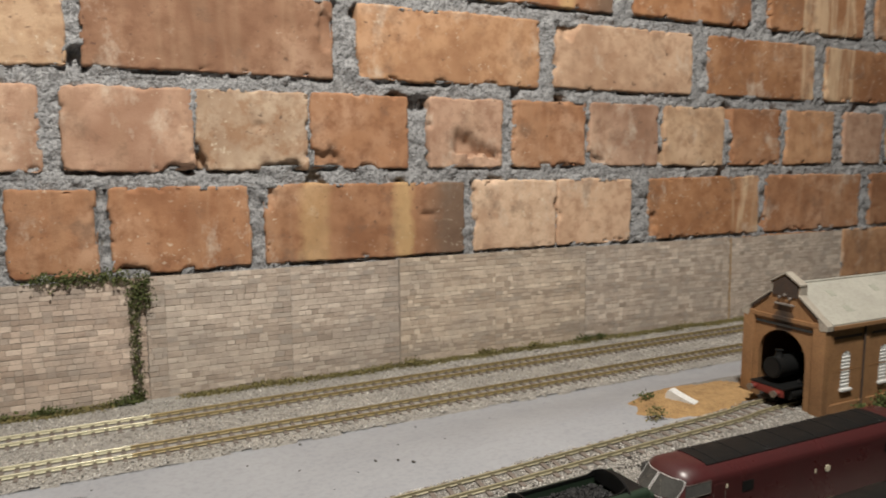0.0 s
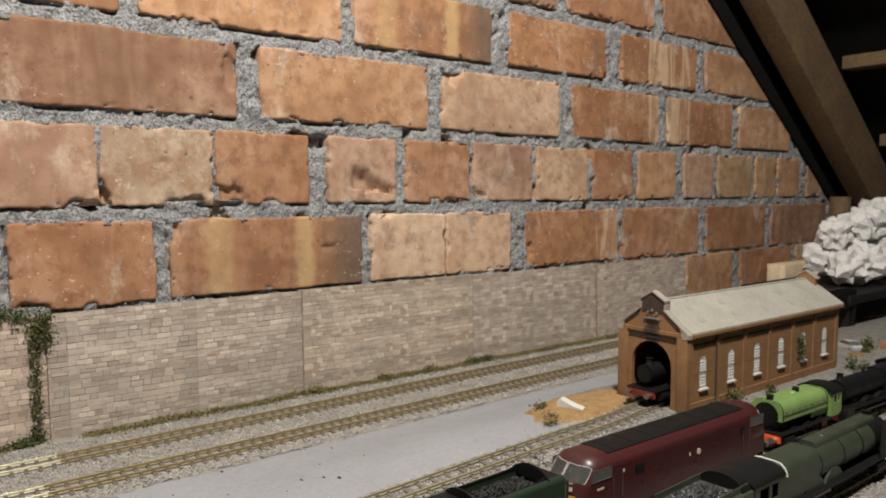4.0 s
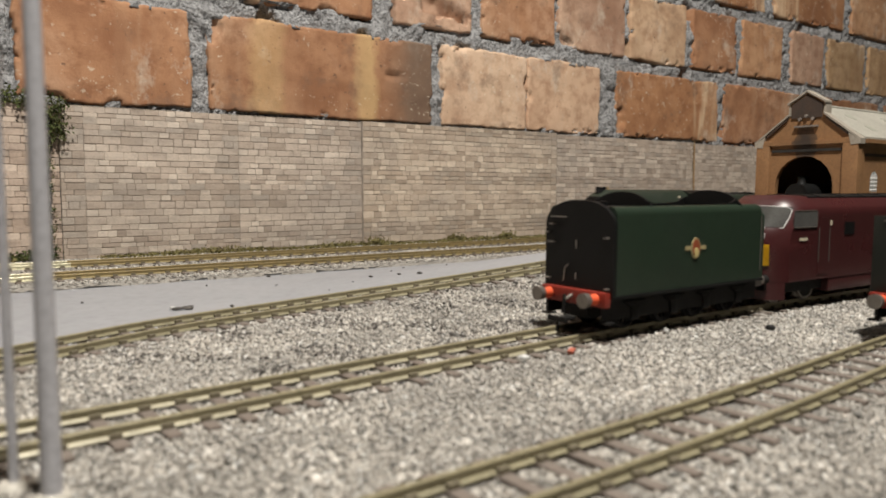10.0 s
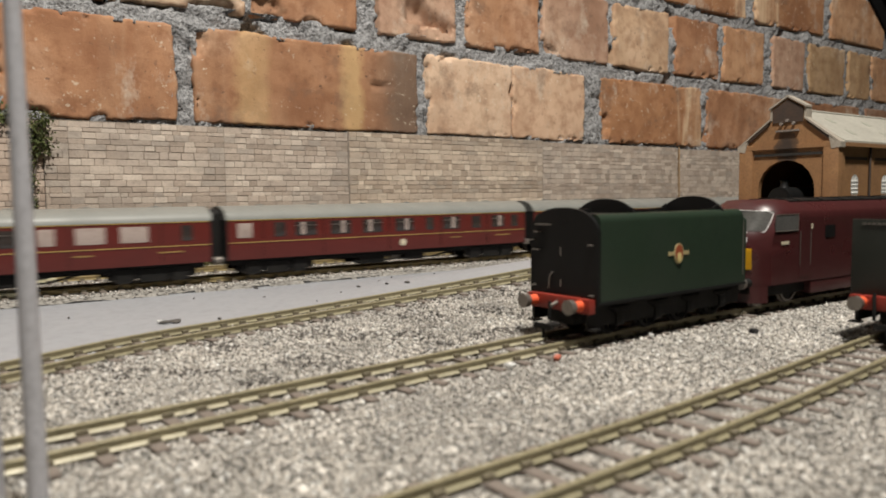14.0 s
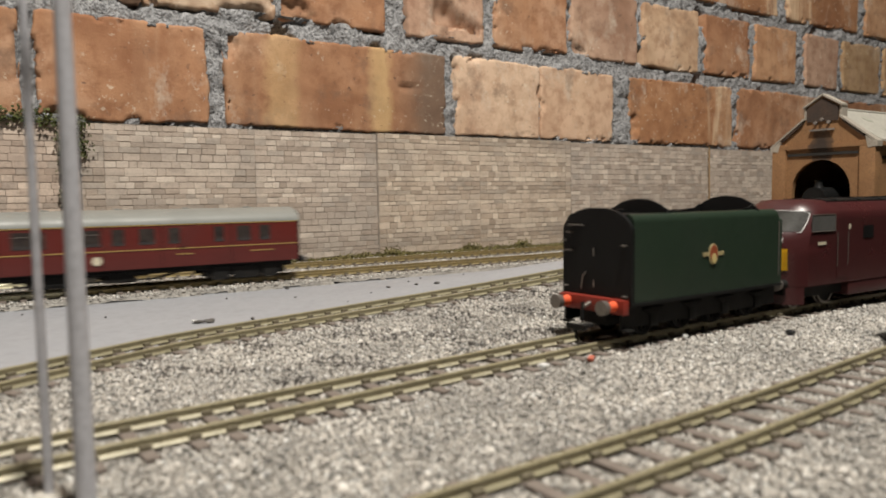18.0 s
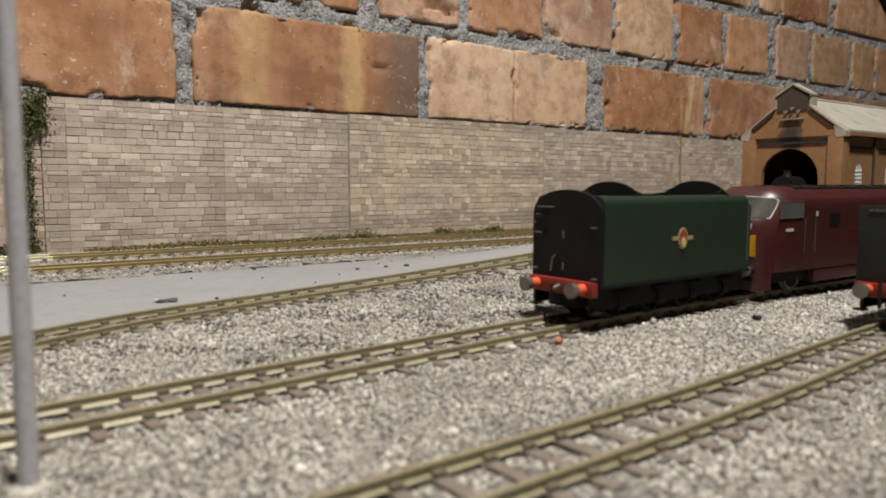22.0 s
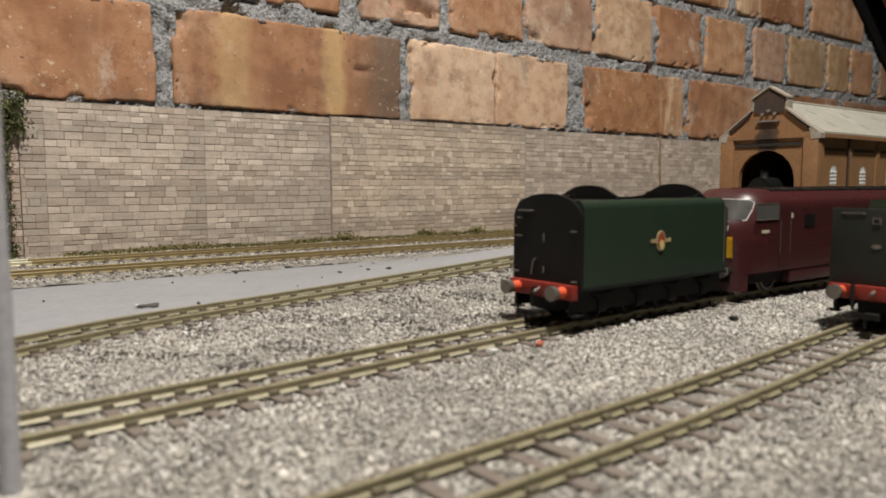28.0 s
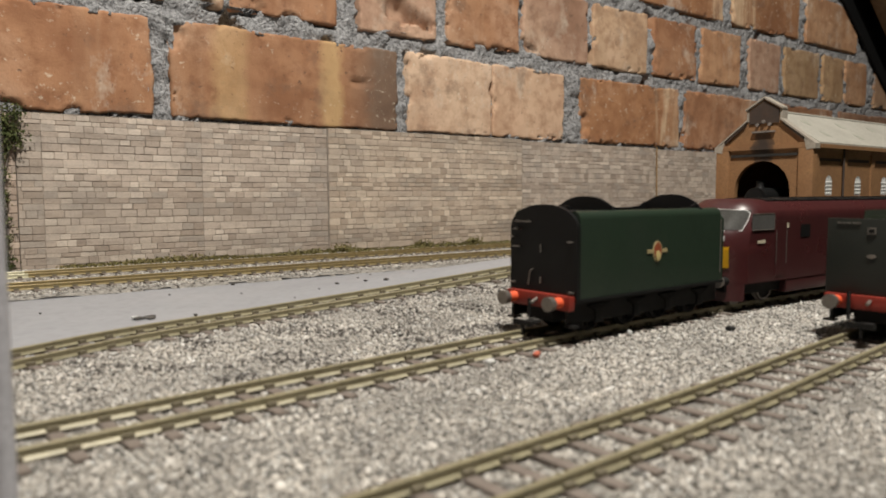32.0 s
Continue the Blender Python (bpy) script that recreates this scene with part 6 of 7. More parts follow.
        part("buffer_beam", block(*sorted((x + way * 0.0012, x - way * 0.003)), -0.0115, 0.0115, 0.0105, 0.0165), M_FRAME, t)
    yn = -W - 0.0002
    bars("running_number", t, 0.0180, 0.0245, yn, 0.0323, 0.0337, 6, M_CREAM)
    part("data_plate", block(0.0434, 0.0448, yn - 0.0001, yn + 0.0004, 0.0387, 0.0410), M_CREAM, t)
    part("engine_window", block(0.0560, 0.0650, yn - 0.0001, yn + 0.0004, 0.0340, 0.0400), M_BLACK, t, "small dark square window")
    part("engine_window", block(0.182, 0.188, yn - 0.0001, yn + 0.0004, 0.0340, 0.0400), M_BLACK, t, "small dark square window")
    part("crest", tube((0.128, yn - 0.0002, 0.034), (0.128, yn + 0.0002, 0.034), 0.0022, 18), M_CREAM, t, "pale round crest")
    part("data_plate", block(0.1165, 0.1178, yn - 0.0001, yn + 0.0004, 0.033, 0.0355), M_CREAM, t)
    part("skirt", block(0.0450, L - 0.0450, -W + 0.0003, W - 0.0003, 0.0078, 0.0146, bevel=0.0005), M_MAROON, t)
    for flip in (0, 1):
        edge = [(front(y, 0.0142) + 0.0002, y) for y in ys[1:-1]] + [(0.0100, ys[-2]), (0.0100, ys[1])]
        part("nose_skirt", prism([(L - x if flip else x, y) for x, y in edge], 0.0062, 0.0144, "z"), M_MAROON, t, "rounded lower nose valance")
    for c in (0.0255, L - 0.0255):
        bog = bmesh.new()
        for s in (-1, 1):
            a, b = sorted((s * 0.0128, s * 0.0140))
            ring_box(bog, c - 0.0135, c + 0.0190, a, b, 0.0090, 0.0140)
        ring_box(bog, c - 0.017, c + 0.018, -0.007, 0.007, 0.0085, 0.0140)
        part("bogie", bog, M_FRAME, t)
        wheels(t, (c - 0.0125, c + 0.0125), 0.0070, 0, 0.0083)
    return t


diesel(parked(T3_LINE, 0.2865, 0.114))

# ---- the moving train: a streamlined engine, its tender and five coaches, fronts towards -x ----
def streamliner():
    t = thing("express_locomotive", "dark green streamlined express steam locomotive with a wedge nose", "steam locomotive")
    L, W = 0.178, 0.0166

    def rake(z):
        return float(np.interp(z, (0.0, 0.006, 0.020, 0.030, 0.040, 0.047, 0.0515, 0.056), (0.004, 0.001, 0.0, 0.0045, 0.0125, 0.021, 0.030, 0.036)))

    def roof(y):
        return 0.0205 + 0.0330 * math.sqrt(max(0.0, 1 - (abs(y) / (W + 0.0001)) ** 2.6))

    def front(y, z):
        return rake(z) + 0.012 * (min(abs(y) / W, 1.0)) ** 2.2

    n = 12
    ys = [W * math.sin(math.pi / 2 * (i / n * 2 - 1)) for i in range(n + 1)]
    zb = 0.0205

    def boundary(pick, k=1.0, lift=0.0):
        pts = [(y * k, zb + (roof(y) - zb) * (1 if abs(y) < W else 0.0)) for y in ys]
        pts = [(-W * k, zb)] + [(y * k, roof(y) + lift) for y in ys[1:-1]] + [(W * k, zb)]
        return [(pick(y / k, z), y, z) for y, z in pts]
    rings = [boundary(front), boundary(lambda y, z: max(front(y, z), 0.050)), boundary(lambda y, z: 0.150)]
    casing = loft(rings, caps=False)
    grid = [[casing.verts.new((front(y, z), y, z)) for z in [zb + (roof(y) - zb) * j / 12 for j in range(13)]] for y in ys]
    for i in range(n):
        for j in range(12):
            casing.faces.new((grid[i][j], grid[i][j + 1], grid[i + 1][j + 1], grid[i + 1][j]))
    bmesh.ops.remove_doubles(casing, verts=casing.verts, dist=0.0002)
    bmesh.ops.recalc_face_normals(casing, faces=casing.faces)
    part("boiler_casing", casing, M_GREEN_EXPRESS, t, "smooth green streamlined casing", 45)
    nose = bmesh.new()
    ys2 = [W * 0.985 * math.sin(math.pi / 2 * (i / n * 2 - 1)) for i in range(n + 1)]
    g = [[nose.verts.new((front(y, z) - 0.0004, y, z)) for z in [0.0065 + (min(roof(y), 0.047) - 0.0065) * j / 12 for j in range(13)]] for y in ys2]
    for i in range(n):
        for j in range(12):
            nose.faces.new((g[i][j], g[i][j + 1], g[i + 1][j + 1], g[i + 1][j]))
    bmesh.ops.solidify(nose, geom=nose.faces[:], thickness=0.0006)
    bmesh.ops.recalc_face_normals(nose, faces=nose.faces)
    part("nose", nose, M_BLACK, t, "black wedge nose", 45)
    part("chimney", loft([[(0.0315 + 0.0062 * k * math.cos(i * math.pi / 10), 0.0035 * k * math.sin(i * math.pi / 10), z) for i in range(20)] for k, z in ((1.1, 0.0505), (1.0, 0.0545), (1.05, 0.0560))]), M_BLACK, t, "black chimney")
    part("whistle", tube((0.041, 0, 0.0525), (0.041, 0, 0.0560), 0.0007, 8), M_STRAW, t)
    for s in (-1, 1):
        arc = bmesh.new()
        pts = [(0.010, 0.0245), (0.016, 0.0262), (0.028, 0.0280), (0.050, 0.0292), (0.075, 0.0292), (0.105, 0.0277), (0.135, 0.0245), (0.165, 0.0200)]
        y = s * (W + 0.0004)
        for a, b in zip(pts, pts[1:]):
            rod(arc, (a[0], y, a[1]), (b[0], y, b[1]), 0.0007 if a[0] < 0.04 else 0.00042, 6)
        part("valance_line", arc, M_LINE, t, "bright white line along the valance")
        shade = [(0.012, 0.0105)] + [(p[0], p[1] - 0.0003) for p in pts[1:]] + [(0.165, 0.0192), (0.135, 0.0212), (0.060, 0.0212), (0.046, 0.0190), (0.038, 0.0115)]
        y0, y1 = sorted((s * (W - 0.0006), s * (W + 0.0002)))
        part("valance", prism(shade, y0, y1), M_BLACK, t)
        # small fittings, with their white glints put into the cream colour
        for x, z in ((0.0235, 0.0335), (0.067, 0.0452), (0.131, 0.0452)):
            yy = s * (W + 0.0002 if z < 0.04 else 0.0132)
            a, b = sorted((yy, yy - s * 0.0012))
            part("lamp_glint", block(x, x + 0.0022, a, b, z, z + 0.0020), M_CREAM, t, "small fitting with its glint painted cream")
        y0, y1 = sorted((s * 0.0155, s * 0.0163))
        cab = bmesh.new()
        ring_box(cab, 0.148, 0.178, y0, y1, 0.0180, 0.0335)
        ring_box(cab, 0.148, 0.1535, y0, y1, 0.0335, 0.0440)
        ring_box(cab, 0.1605, 0.1625, y0, y1, 0.0335, 0.0440)
        ring_box(cab, 0.1695, 0.1720, y0, y1, 0.0335, 0.0440)
        ring_box(cab, 0.148, 0.178, y0, y1, 0.0440, 0.0465)
        part("cab_side", cab, M_GREEN_EXPRESS, t)
    part("cab_inside", block(0.1492, 0.1730, -0.0146, 0.0146, 0.0182, 0.0436), M_INSIDE_DARK, t, "dark cab interior")
    bars("running_number", t, 0.1535, 0.1660, -0.0163, 0.0292, 0.0312, 5, M_STRAW)
    for s in (-1, 1):
        part("casing_seam", tube((0.036, s * 0.0145, 0.0394), (0.148, s * 0.0145, 0.0394), 0.00045, 6), M_GREEN_EXPRESS, t)
    roofp = [(0.0164 * math.cos(math.pi * i / 14), 0.0450 + 0.0080 * math.sin(math.pi * i / 14)) for i in range(15)]
    part("cab_roof", prism(roofp + [(p[0] * 0.96, p[1] - 0.001) for p in roofp[::-1]], 0.147, 0.179, "x"), M_BLACK, t)
    part("cab_front", prism(domed(0.0156, 0.0180, 0.0520, 0.0006, 0.006), 0.1475, 0.149, "x"), M_GREEN_EXPRESS, t)
    part("main_frame", block(0.012, 0.176, -0.0058, 0.0058, 0.0065, 0.0215), M_FRAME, t)
    part("running_plate", block(0.012, 0.178, -0.0150, 0.0150, 0.0168, 0.0182), M_FRAME, t)
    wheels(t, (0.024, 0.042), 0.0062, 10)
    wheels(t, (0.070, 0.098, 0.126), 0.0130, 18)
    wheels(t, (0.158,), 0.0075, 12)
    for s in (-1, 1):
        part("coupling_rod", block(0.070, 0.126, min(s * 0.0098, s * 0.0106), max(s * 0.0098, s * 0.0106), 0.0120, 0.0136), M_STEEL, t)
        part("connecting_rod", tube((0.048, s * 0.0112, 0.0155), (0.098, s * 0.0112, 0.0130), 0.0008, 8), M_STEEL, t)
        part("cylinder", tube((0.034, s * 0.0130, 0.0150), (0.052, s * 0.0130, 0.0150), 0.0040, 16), M_BLACK, t)
        part("injector", tube((0.143, s * 0.0138, 0.0085), (0.150, s * 0.0138, 0.0085), 0.0014, 10), M_STEEL, t)
    buffers(t, 0.008, -1, 0.0160, shank=M_FRAME)
    return t


def corridor_tender():
    t = thing("express_tender", "dark green corridor tender with a round gold crest", "tender")
    L, W = 0.0865, 0.0166
    part("body", loft([[(x, *p) for p in side_profile(W, 0.0185, 0.0485, 0.0030)] for x in (0.002, 0.0845)]), M_GREEN_EXPRESS, t, "smooth green tender side")
    part("front_plate", prism(domed(W, 0.0185, 0.0510, 0.0010, 0.006), 0.0, 0.0022, "x"), M_BLACK, t)
    part("rear_plate", prism(domed(W, 0.0185, 0.0500, 0.0012, 0.006), 0.0843, 0.0862, "x"), M_BLACK, t)
    part("coal", coal_heap(0.012, 0.055, 0.0120, 0.0484, 0.0012, M_COAL, 15, 0.0016, 260), M_COAL, t)
    part("water_dome", tube((0.062, 0, 0.0480), (0.062, 0, 0.0512), 0.0042, 18), M_BLACK, t)
    part("water_dome", tube((0.075, 0, 0.0480), (0.075, 0, 0.0505), 0.0050, 18), M_BLACK, t)
    part("gangway", block(0.0860, 0.0905, -0.0060, 0.0060, 0.0190, 0.0495, bevel=0.0008), M_FRAME, t, "black corridor bellows")
    part("buffer_beam", block(0.0845, 0.0868, -0.0156, 0.0156, 0.0135, 0.0185), M_RED, t)
    part("footplate", block(0.001, L, -0.0168, 0.0168, 0.0172, 0.0184), M_BLACK, t)
    buffers(t, 0.0865, 1, 0.0162)
    tender_chassis(t, L, (0.014, 0.034, 0.053, 0.073))
    wheels(t, (0.014, 0.034, 0.053, 0.073), 0.0066, 12)
    emblem(t, 0.042, -W, 0.0340)
    return t


COACH_L = 0.2600


def coach(label, windows, pale, brake, curtains=False):
    """A coach along x from 0 to COACH_L. windows: (middle, width) along x; pale: which of them look frosted."""
    t = thing("passenger_coach", label, "coach")
    W, L = 0.0176, COACH_L
    zb, zc = 0.0150, 0.0418
    side = [(-W * 0.965, zb), (W * 0.965, zb), (W, 0.0225), (W * 0.995, 0.0300), (W * 0.955, zc), (-W * 0.955, zc), (-W * 0.995, 0.0300), (-W, 0.0225)]
    part("body", prism(side, 0.0012, L - 0.0012, "x"), M_CRIMSON, t, "crimson coach side with straw lining", 25)
    rf = [(W * 0.985 * math.cos(math.pi * i / 16), zc - 0.0006 + 0.0090 * math.sin(math.pi * i / 16)) for i in range(17)]
    part("roof", prism(rf, 0.0, L, "x"), M_ROOFGREY, t, "light grey domed roof", 40)
    for i in range(6):
        x = 0.03 + 0.04 * i
        part("roof_vent", block(x - 0.002, x + 0.002, -0.0015, 0.0015, zc + 0.0080, zc + 0.0092, bevel=0.0004), M_ROOFGREY, t)
    for s in (-1, 1):
        for z, k in ((0.0262, 0.9985), (0.0408, 0.962)):
            y0, y1 = sorted((s * W * k - s * 0.0003, s * W * k + s * 0.0003))
            part("lining", block(0.002, L - 0.002, y0, y1, z - 0.00028, z + 0.00028), M_STRAW, t)
    for n, (c, w) in enumerate(windows):
        for s in (-1, 1):
            y = s * W * 0.975
            a, b = sorted((y - s * 0.0004, y + s * 0.0006))
            g = part("window", block(c - w / 2, c + w / 2, a, b, 0.0292, 0.0388, bevel=0.0003), M_PALEGLASS if n in pale else M_DARKGLASS, t, "pale frosted window" if n in pale else "dark coach window")
            if w > 0.010 and n not in pale:
                part("top_light", block(c - w / 2, c + w / 2, min(y, y + s * 0.0008), max(y, y + s * 0.0008), 0.0360, 0.0364), M_STEEL, g)
                h = 0.0016 if n % 2 else -0.0022
                if curtains:
                    part("curtain", block(c + h - 0.0016, c + h + 0.0016, min(y, y + s * 0.0007), max(y, y + s * 0.0007), 0.0300, 0.0386), M_PALEGLASS, g)
    for n in range(0, len(windows) - 1, 2):
        x = (windows[n][0] + windows[n + 1][0]) / 2
        part("door_line", block(x - 0.00015, x + 0.00015, -W - 0.0002, -W * 0.96, 0.0165, 0.0405), M_FRAME, t)
    for x0, x1 in ((-0.0042, 0.0014), (L - 0.0014, L + 0.0042)):
        part("end_wall", prism(domed(W * 0.97, zb, 0.0475, 0.0020, 0.007), min(max(x0, 0.0), L - 0.0014), min(max(x0, 0.0), L - 0.0014) + 0.0014, "x"), M_FRAME, t)
        part("gangway", prism(domed(0.0062, 0.0155, 0.0475, 0.0008, 0.003), x0, x1, "x"), M_FRAME, t, "black corridor bellows")
    part("underframe", block(0.004, L - 0.004, -0.0130, 0.0130, 0.0112, 0.0152), M_FRAME, t)
    for s in (-1, 1):
        y0, y1 = sorted((s * 0.0128, s * 0.0138))
        part("truss", prism([(0.070, 0.0128), (0.190, 0.0128), (0.168, 0.0078), (0.092, 0.0078), (0.094, 0.0088), (0.166, 0.0088), (0.180, 0.0120), (0.080, 0.0120)], y0, y1), M_FRAME, t)
        part("battery_box", block(0.100, 0.122, min(s * 0.006, s * 0.0134), max(s * 0.006, s * 0.0134), 0.0062, 0.0128, bevel=0.0004), M_FRAME, t)
        part("battery_box", block(0.140, 0.157, min(s * 0.006, s * 0.0134), max(s * 0.006, s * 0.0134), 0.0068, 0.0128, bevel=0.0004), M_FRAME, t)
        part("dynamo", tube((0.128, s * 0.009, 0.0100), (0.136, s * 0.009, 0.0100), 0.0024, 12), M_STEEL, t)
    for c in (0.036, L - 0.036):
        bog = bmesh.new()
        for s in (-1, 1):
            a, b = sorted((s * 0.0118, s * 0.0132))
            ring_box(bog, c - 0.0265, c + 0.0265, a, b, 0.0068, 0.0128, bevel=0.0004)
            for d in (-0.0165, 0.0165):
                a, b = sorted((s * 0.0125, s * 0.0142))
                ring_box(bog, c + d - 0.0052, c + d + 0.0052, a, b, 0.0048, 0.0130)
            a, b = sorted((s * 0.0122, s * 0.0140))
            ring_box(bog, c - 0.0085, c + 0.0085, a, b, 0.0048, 0.0126)
        ring_box(bog, c - 0.005, c + 0.005, -0.012, 0.012, 0.009, 0.0126)
        part("bogie", bog, M_FRAME, t)
        wheels(t, (c - 0.0165, c + 0.0165), 0.0064, 0, 0.0079)
    for x, way in ((0.0, -1), (L, 1)):
        buffers(t, x, way, 0.0150, shank=M_FRAME)
    part("crest", tube((L * 0.52, -W - 0.0003, 0.0208), (L * 0.52, -W + 0.0002, 0.0208), 0.0026, 18), M_CREAM, t, "pale round crest")
    bars("lettering", t, L * 0.87, L * 0.93, -W - 0.0001, 0.0222, 0.0230, 5, M_STRAW)
    bars("lettering", t, L * 0.69, L * 0.73, -W - 0.0001, 0.0222, 0.0230, 3, M_STRAW)
    if brake:
        part("guard_ducket", block(L * 0.70, L * 0.715, -W - 0.0008, -W * 0.96, 0.0270, 0.0392, bevel=0.0003), M_CRIMSON, t)
    return t


FULL = [(0.012, 0.008), (0.033, 0.0165), (0.059, 0.0165), (0.085, 0.0165), (0.111, 0.0165), (0.1375, 0.0165), (0.164, 0.0165), (0.190, 0.0165), (0.217, 0.0165), (0.244, 0.010)]
MIXED = [(0.012, 0.007), (0.045, 0.014), (0.075, 0.014), (0.101, 0.006), (0.122, 0.006), (0.145, 0.016), (0.166, 0.009), (0.189, 0.016), (0.213, 0.016), (0.244, 0.007)]
SALOON = [(0.0125, 0.0100), (0.037, 0.008), (0.056, 0.016), (0.083, 0.016), (0.109, 0.016), (0.137, 0.016), (0.160, 0.007), (0.181, 0.016), (0.206, 0.009), (0.229, 0.013), (0.247, 0.007)]
BRAKE = [(0.012, 0.008), (0.043, 0.0165), (0.072, 0.0165), (0.101, 0.0165), (0.129, 0.0165), (0.147, 0.007), (0.163, 0.009), (0.180, 0.009), (0.206, 0.006), (0.222, 0.009), (0.236, 0.007)]
engine, express_tender = streamliner(), corridor_tender()
coaches = [coach("crimson corridor coach with drawn blinds at its rear end", MIXED, (3, 4, 6, 7, 8), False), coach("crimson coach with one white frosted window beside the gangway", SALOON, (0,), False, True)]
coaches.append(coach("crimson corridor coach with pale curtains in its windows", FULL, (), False, True))
coaches.append(copy_thing(coaches[2], Matrix()))
coaches.append(coach("crimson brake coach with a blank luggage end", BRAKE, (), True))
for c in coaches:
    tagged(c, group="coaches of the express train")
# where each vehicle's front lies behind the engine's nose, and its length
TRAIN = [(engine, 0.0, 0.178), (express_tender, 0.1840, 0.0865)] + [(c, 0.2745 + 0.2688 * i, COACH_L) for i, c in enumerate(coaches)]
# the nose's place along the main line, second by second
NOSE = [(0.0, 2.25), (2.5, 1.81), (4.5, 1.47), (6.0, 1.205), (8.0, 0.84), (9.0, 0.652), (10.0, 0.466), (10.4, 0.392), (10.8, 0.317), (11.5, 0.180), (12.0, 0.078), (12.5, -0.030), (13.0, -0.149), (13.5, -0.271), (14.0, -0.400), (14.5, -0.5305), (15.5, -0.800), (16.5, -1.068), (17.0, -1.193), (17.6, -1.342), (18.1, -1.461), (18.4, -1.530), (19.0, -1.668), (20.0, -1.89), (21.5, -2.19), (23.0, -2.40), (25.0, -2.52), (27.5, -2.55), (32.0, -2.55)]


def nose_at(t):
    """Smooth between the rows above."""
    i = max(k for k in range(len(NOSE)) if NOSE[k][0] <= t)
    i = min(i, len(NOSE) - 2)
    def slope(k):
        a, b = NOSE[max(k - 1, 0)], NOSE[min(k + 1, len(NOSE) - 1)]
        return (b[1] - a[1]) / (b[0] - a[0])
    (t0, s0), (t1, s1) = NOSE[i], NOSE[i + 1]
    h, u = t1 - t0, (t - t0) / (t1 - t0)
    return s0 * (1 + 2 * u) * (1 - u) ** 2 + slope(i) * h * u * (1 - u) ** 2 + s1 * u * u * (3 - 2 * u) + slope(i + 1) * h * u * u * (u - 1)


def vehicle_pose(t, back, length):
    s = nose_at(t) + back
    xa, ya, _ = main_at(s + length * 0.15)
    xb, yb, _ = main_at(s + length * 0.85)
    a = math.atan2(yb - ya, xb - xa)
    d = length * 0.15
    return pose(xa - d * math.cos(a), ya - d * math.sin(a), 0, 0, 0, math.degrees(a))


def motions():
    """The express runs in from behind the shed, passes the wall and runs on out of sight."""
    times = [0.5 * k for k in range(65)]
    for vehicle, back, length in TRAIN:
        walk(vehicle, [(t, vehicle_pose(t, back, length)) for t in times])

# ---- yard lamps ----
M_GREYMETAL = mat("grey_plastic_lamp_post", (0.56, 0.56, 0.60), (0.50, 0.50, 0.53), 0.45, 0, 90, 800, 0.1, 0.0002)
M_HOOD = mat("dark_grey_lamp_hood", (0.14, 0.14, 0.145), (0.10, 0.10, 0.105), 0.5)
M_FOOT = mat("pale_glue_foot", (0.55, 0.53, 0.48), (0.45, 0.42, 0.36), 0.5)


def yard_lamp(x, y, top, r, label, arms):
    t = thing("yard_lamp", label, "lamp post", at=pose(x, y, 0), group="yard lamps")
    part("post", tube((0, 0, -0.002), (0, 0, top), r, 18, r * 0.72), M_GREYMETAL, t)
    part("foot", loft([[(q * math.cos(i * math.pi / 10), q * math.sin(i * math.pi / 10), z) for i in range(20)] for q, z in ((0.0036, -0.001), (0.0032, 0.0008), (0.0022, 0.0016))]), M_FOOT, t, "pale glued foot")
    for dx, dy, w in arms:
        part("arm", tube((0, 0, top - 0.001), (dx, dy, top + 0.0012), r * 0.45, 8), M_GREYMETAL, t)
        rings = [[(dx + q * w * math.cos(i * math.pi / 12), dy + q * w * 0.45 * math.sin(i * math.pi / 12), top + 0.001 + z) for i in range(24)] for q, z in ((0.25, 0.0024), (0.75, 0.0018), (1.0, 0.0002), (0.96, -0.0006))]
        hood = loft(rings)
        part("lamp_hood", hood, M_HOOD, t, "flat grey lamp hood")
        part("lamp_lens", tube((dx, dy, top - 0.0012), (dx, dy, top + 0.0006), w * 0.35, 14), M_WHITE, t)
    return t


yard_lamp(0.0055, 0.2651, 0.1150, 0.0018, "slim grey double-headed yard lamp post in the ballast", ((-0.0028, -0.001, 0.0026), (0.0048, 0.001, 0.0048)))
yard_lamp(0.0002, 0.2745, 0.1100, 0.0009, "thin grey yard lamp post in the ballast", ((-0.006, 0.0, 0.0026),))

# ---- crumbs by the tender ----
M_SCRAP = paint("red_plastic_scrap", (0.45, 0.12, 0.07), 0.6)
solid("crumb", block(-0.0019, 0.0019, -0.0013, 0.0013, -0.0004, 0.0012, bevel=0.0006), M_WHITE, "white crumb lying in the ballast", "debris", at=pose(0.1420, 0.2977, 0.0010, 8, 5, 20))
solid("crumb", block(-0.0017, 0.0017, -0.0010, 0.0010, -0.0004, 0.0008, bevel=0.0003), M_SCRAP, "orange-red plastic scrap beside the rail", "debris", at=pose(0.1604, 0.2955, 0.0016, 5, -8, 30))
solid("crumb", block(-0.0009, 0.0009, -0.0009, 0.0009, -0.0004, 0.0012, bevel=0.0004), M_WHITE, "white crumb lying beside the rail", "debris", at=pose(0.2162, 0.3023, 0.0012, 20, 5, 50))
solid("crumb", block(-0.0022, 0.0022, -0.0012, 0.0012, -0.0004, 0.0014, bevel=0.0005), M_COAL, "dark crumb lying in the ballast", "debris", at=pose(0.255, 0.2836, 0.0010, 15, 5, 10))
bm = bmesh.new()
r9 = random.Random(4)
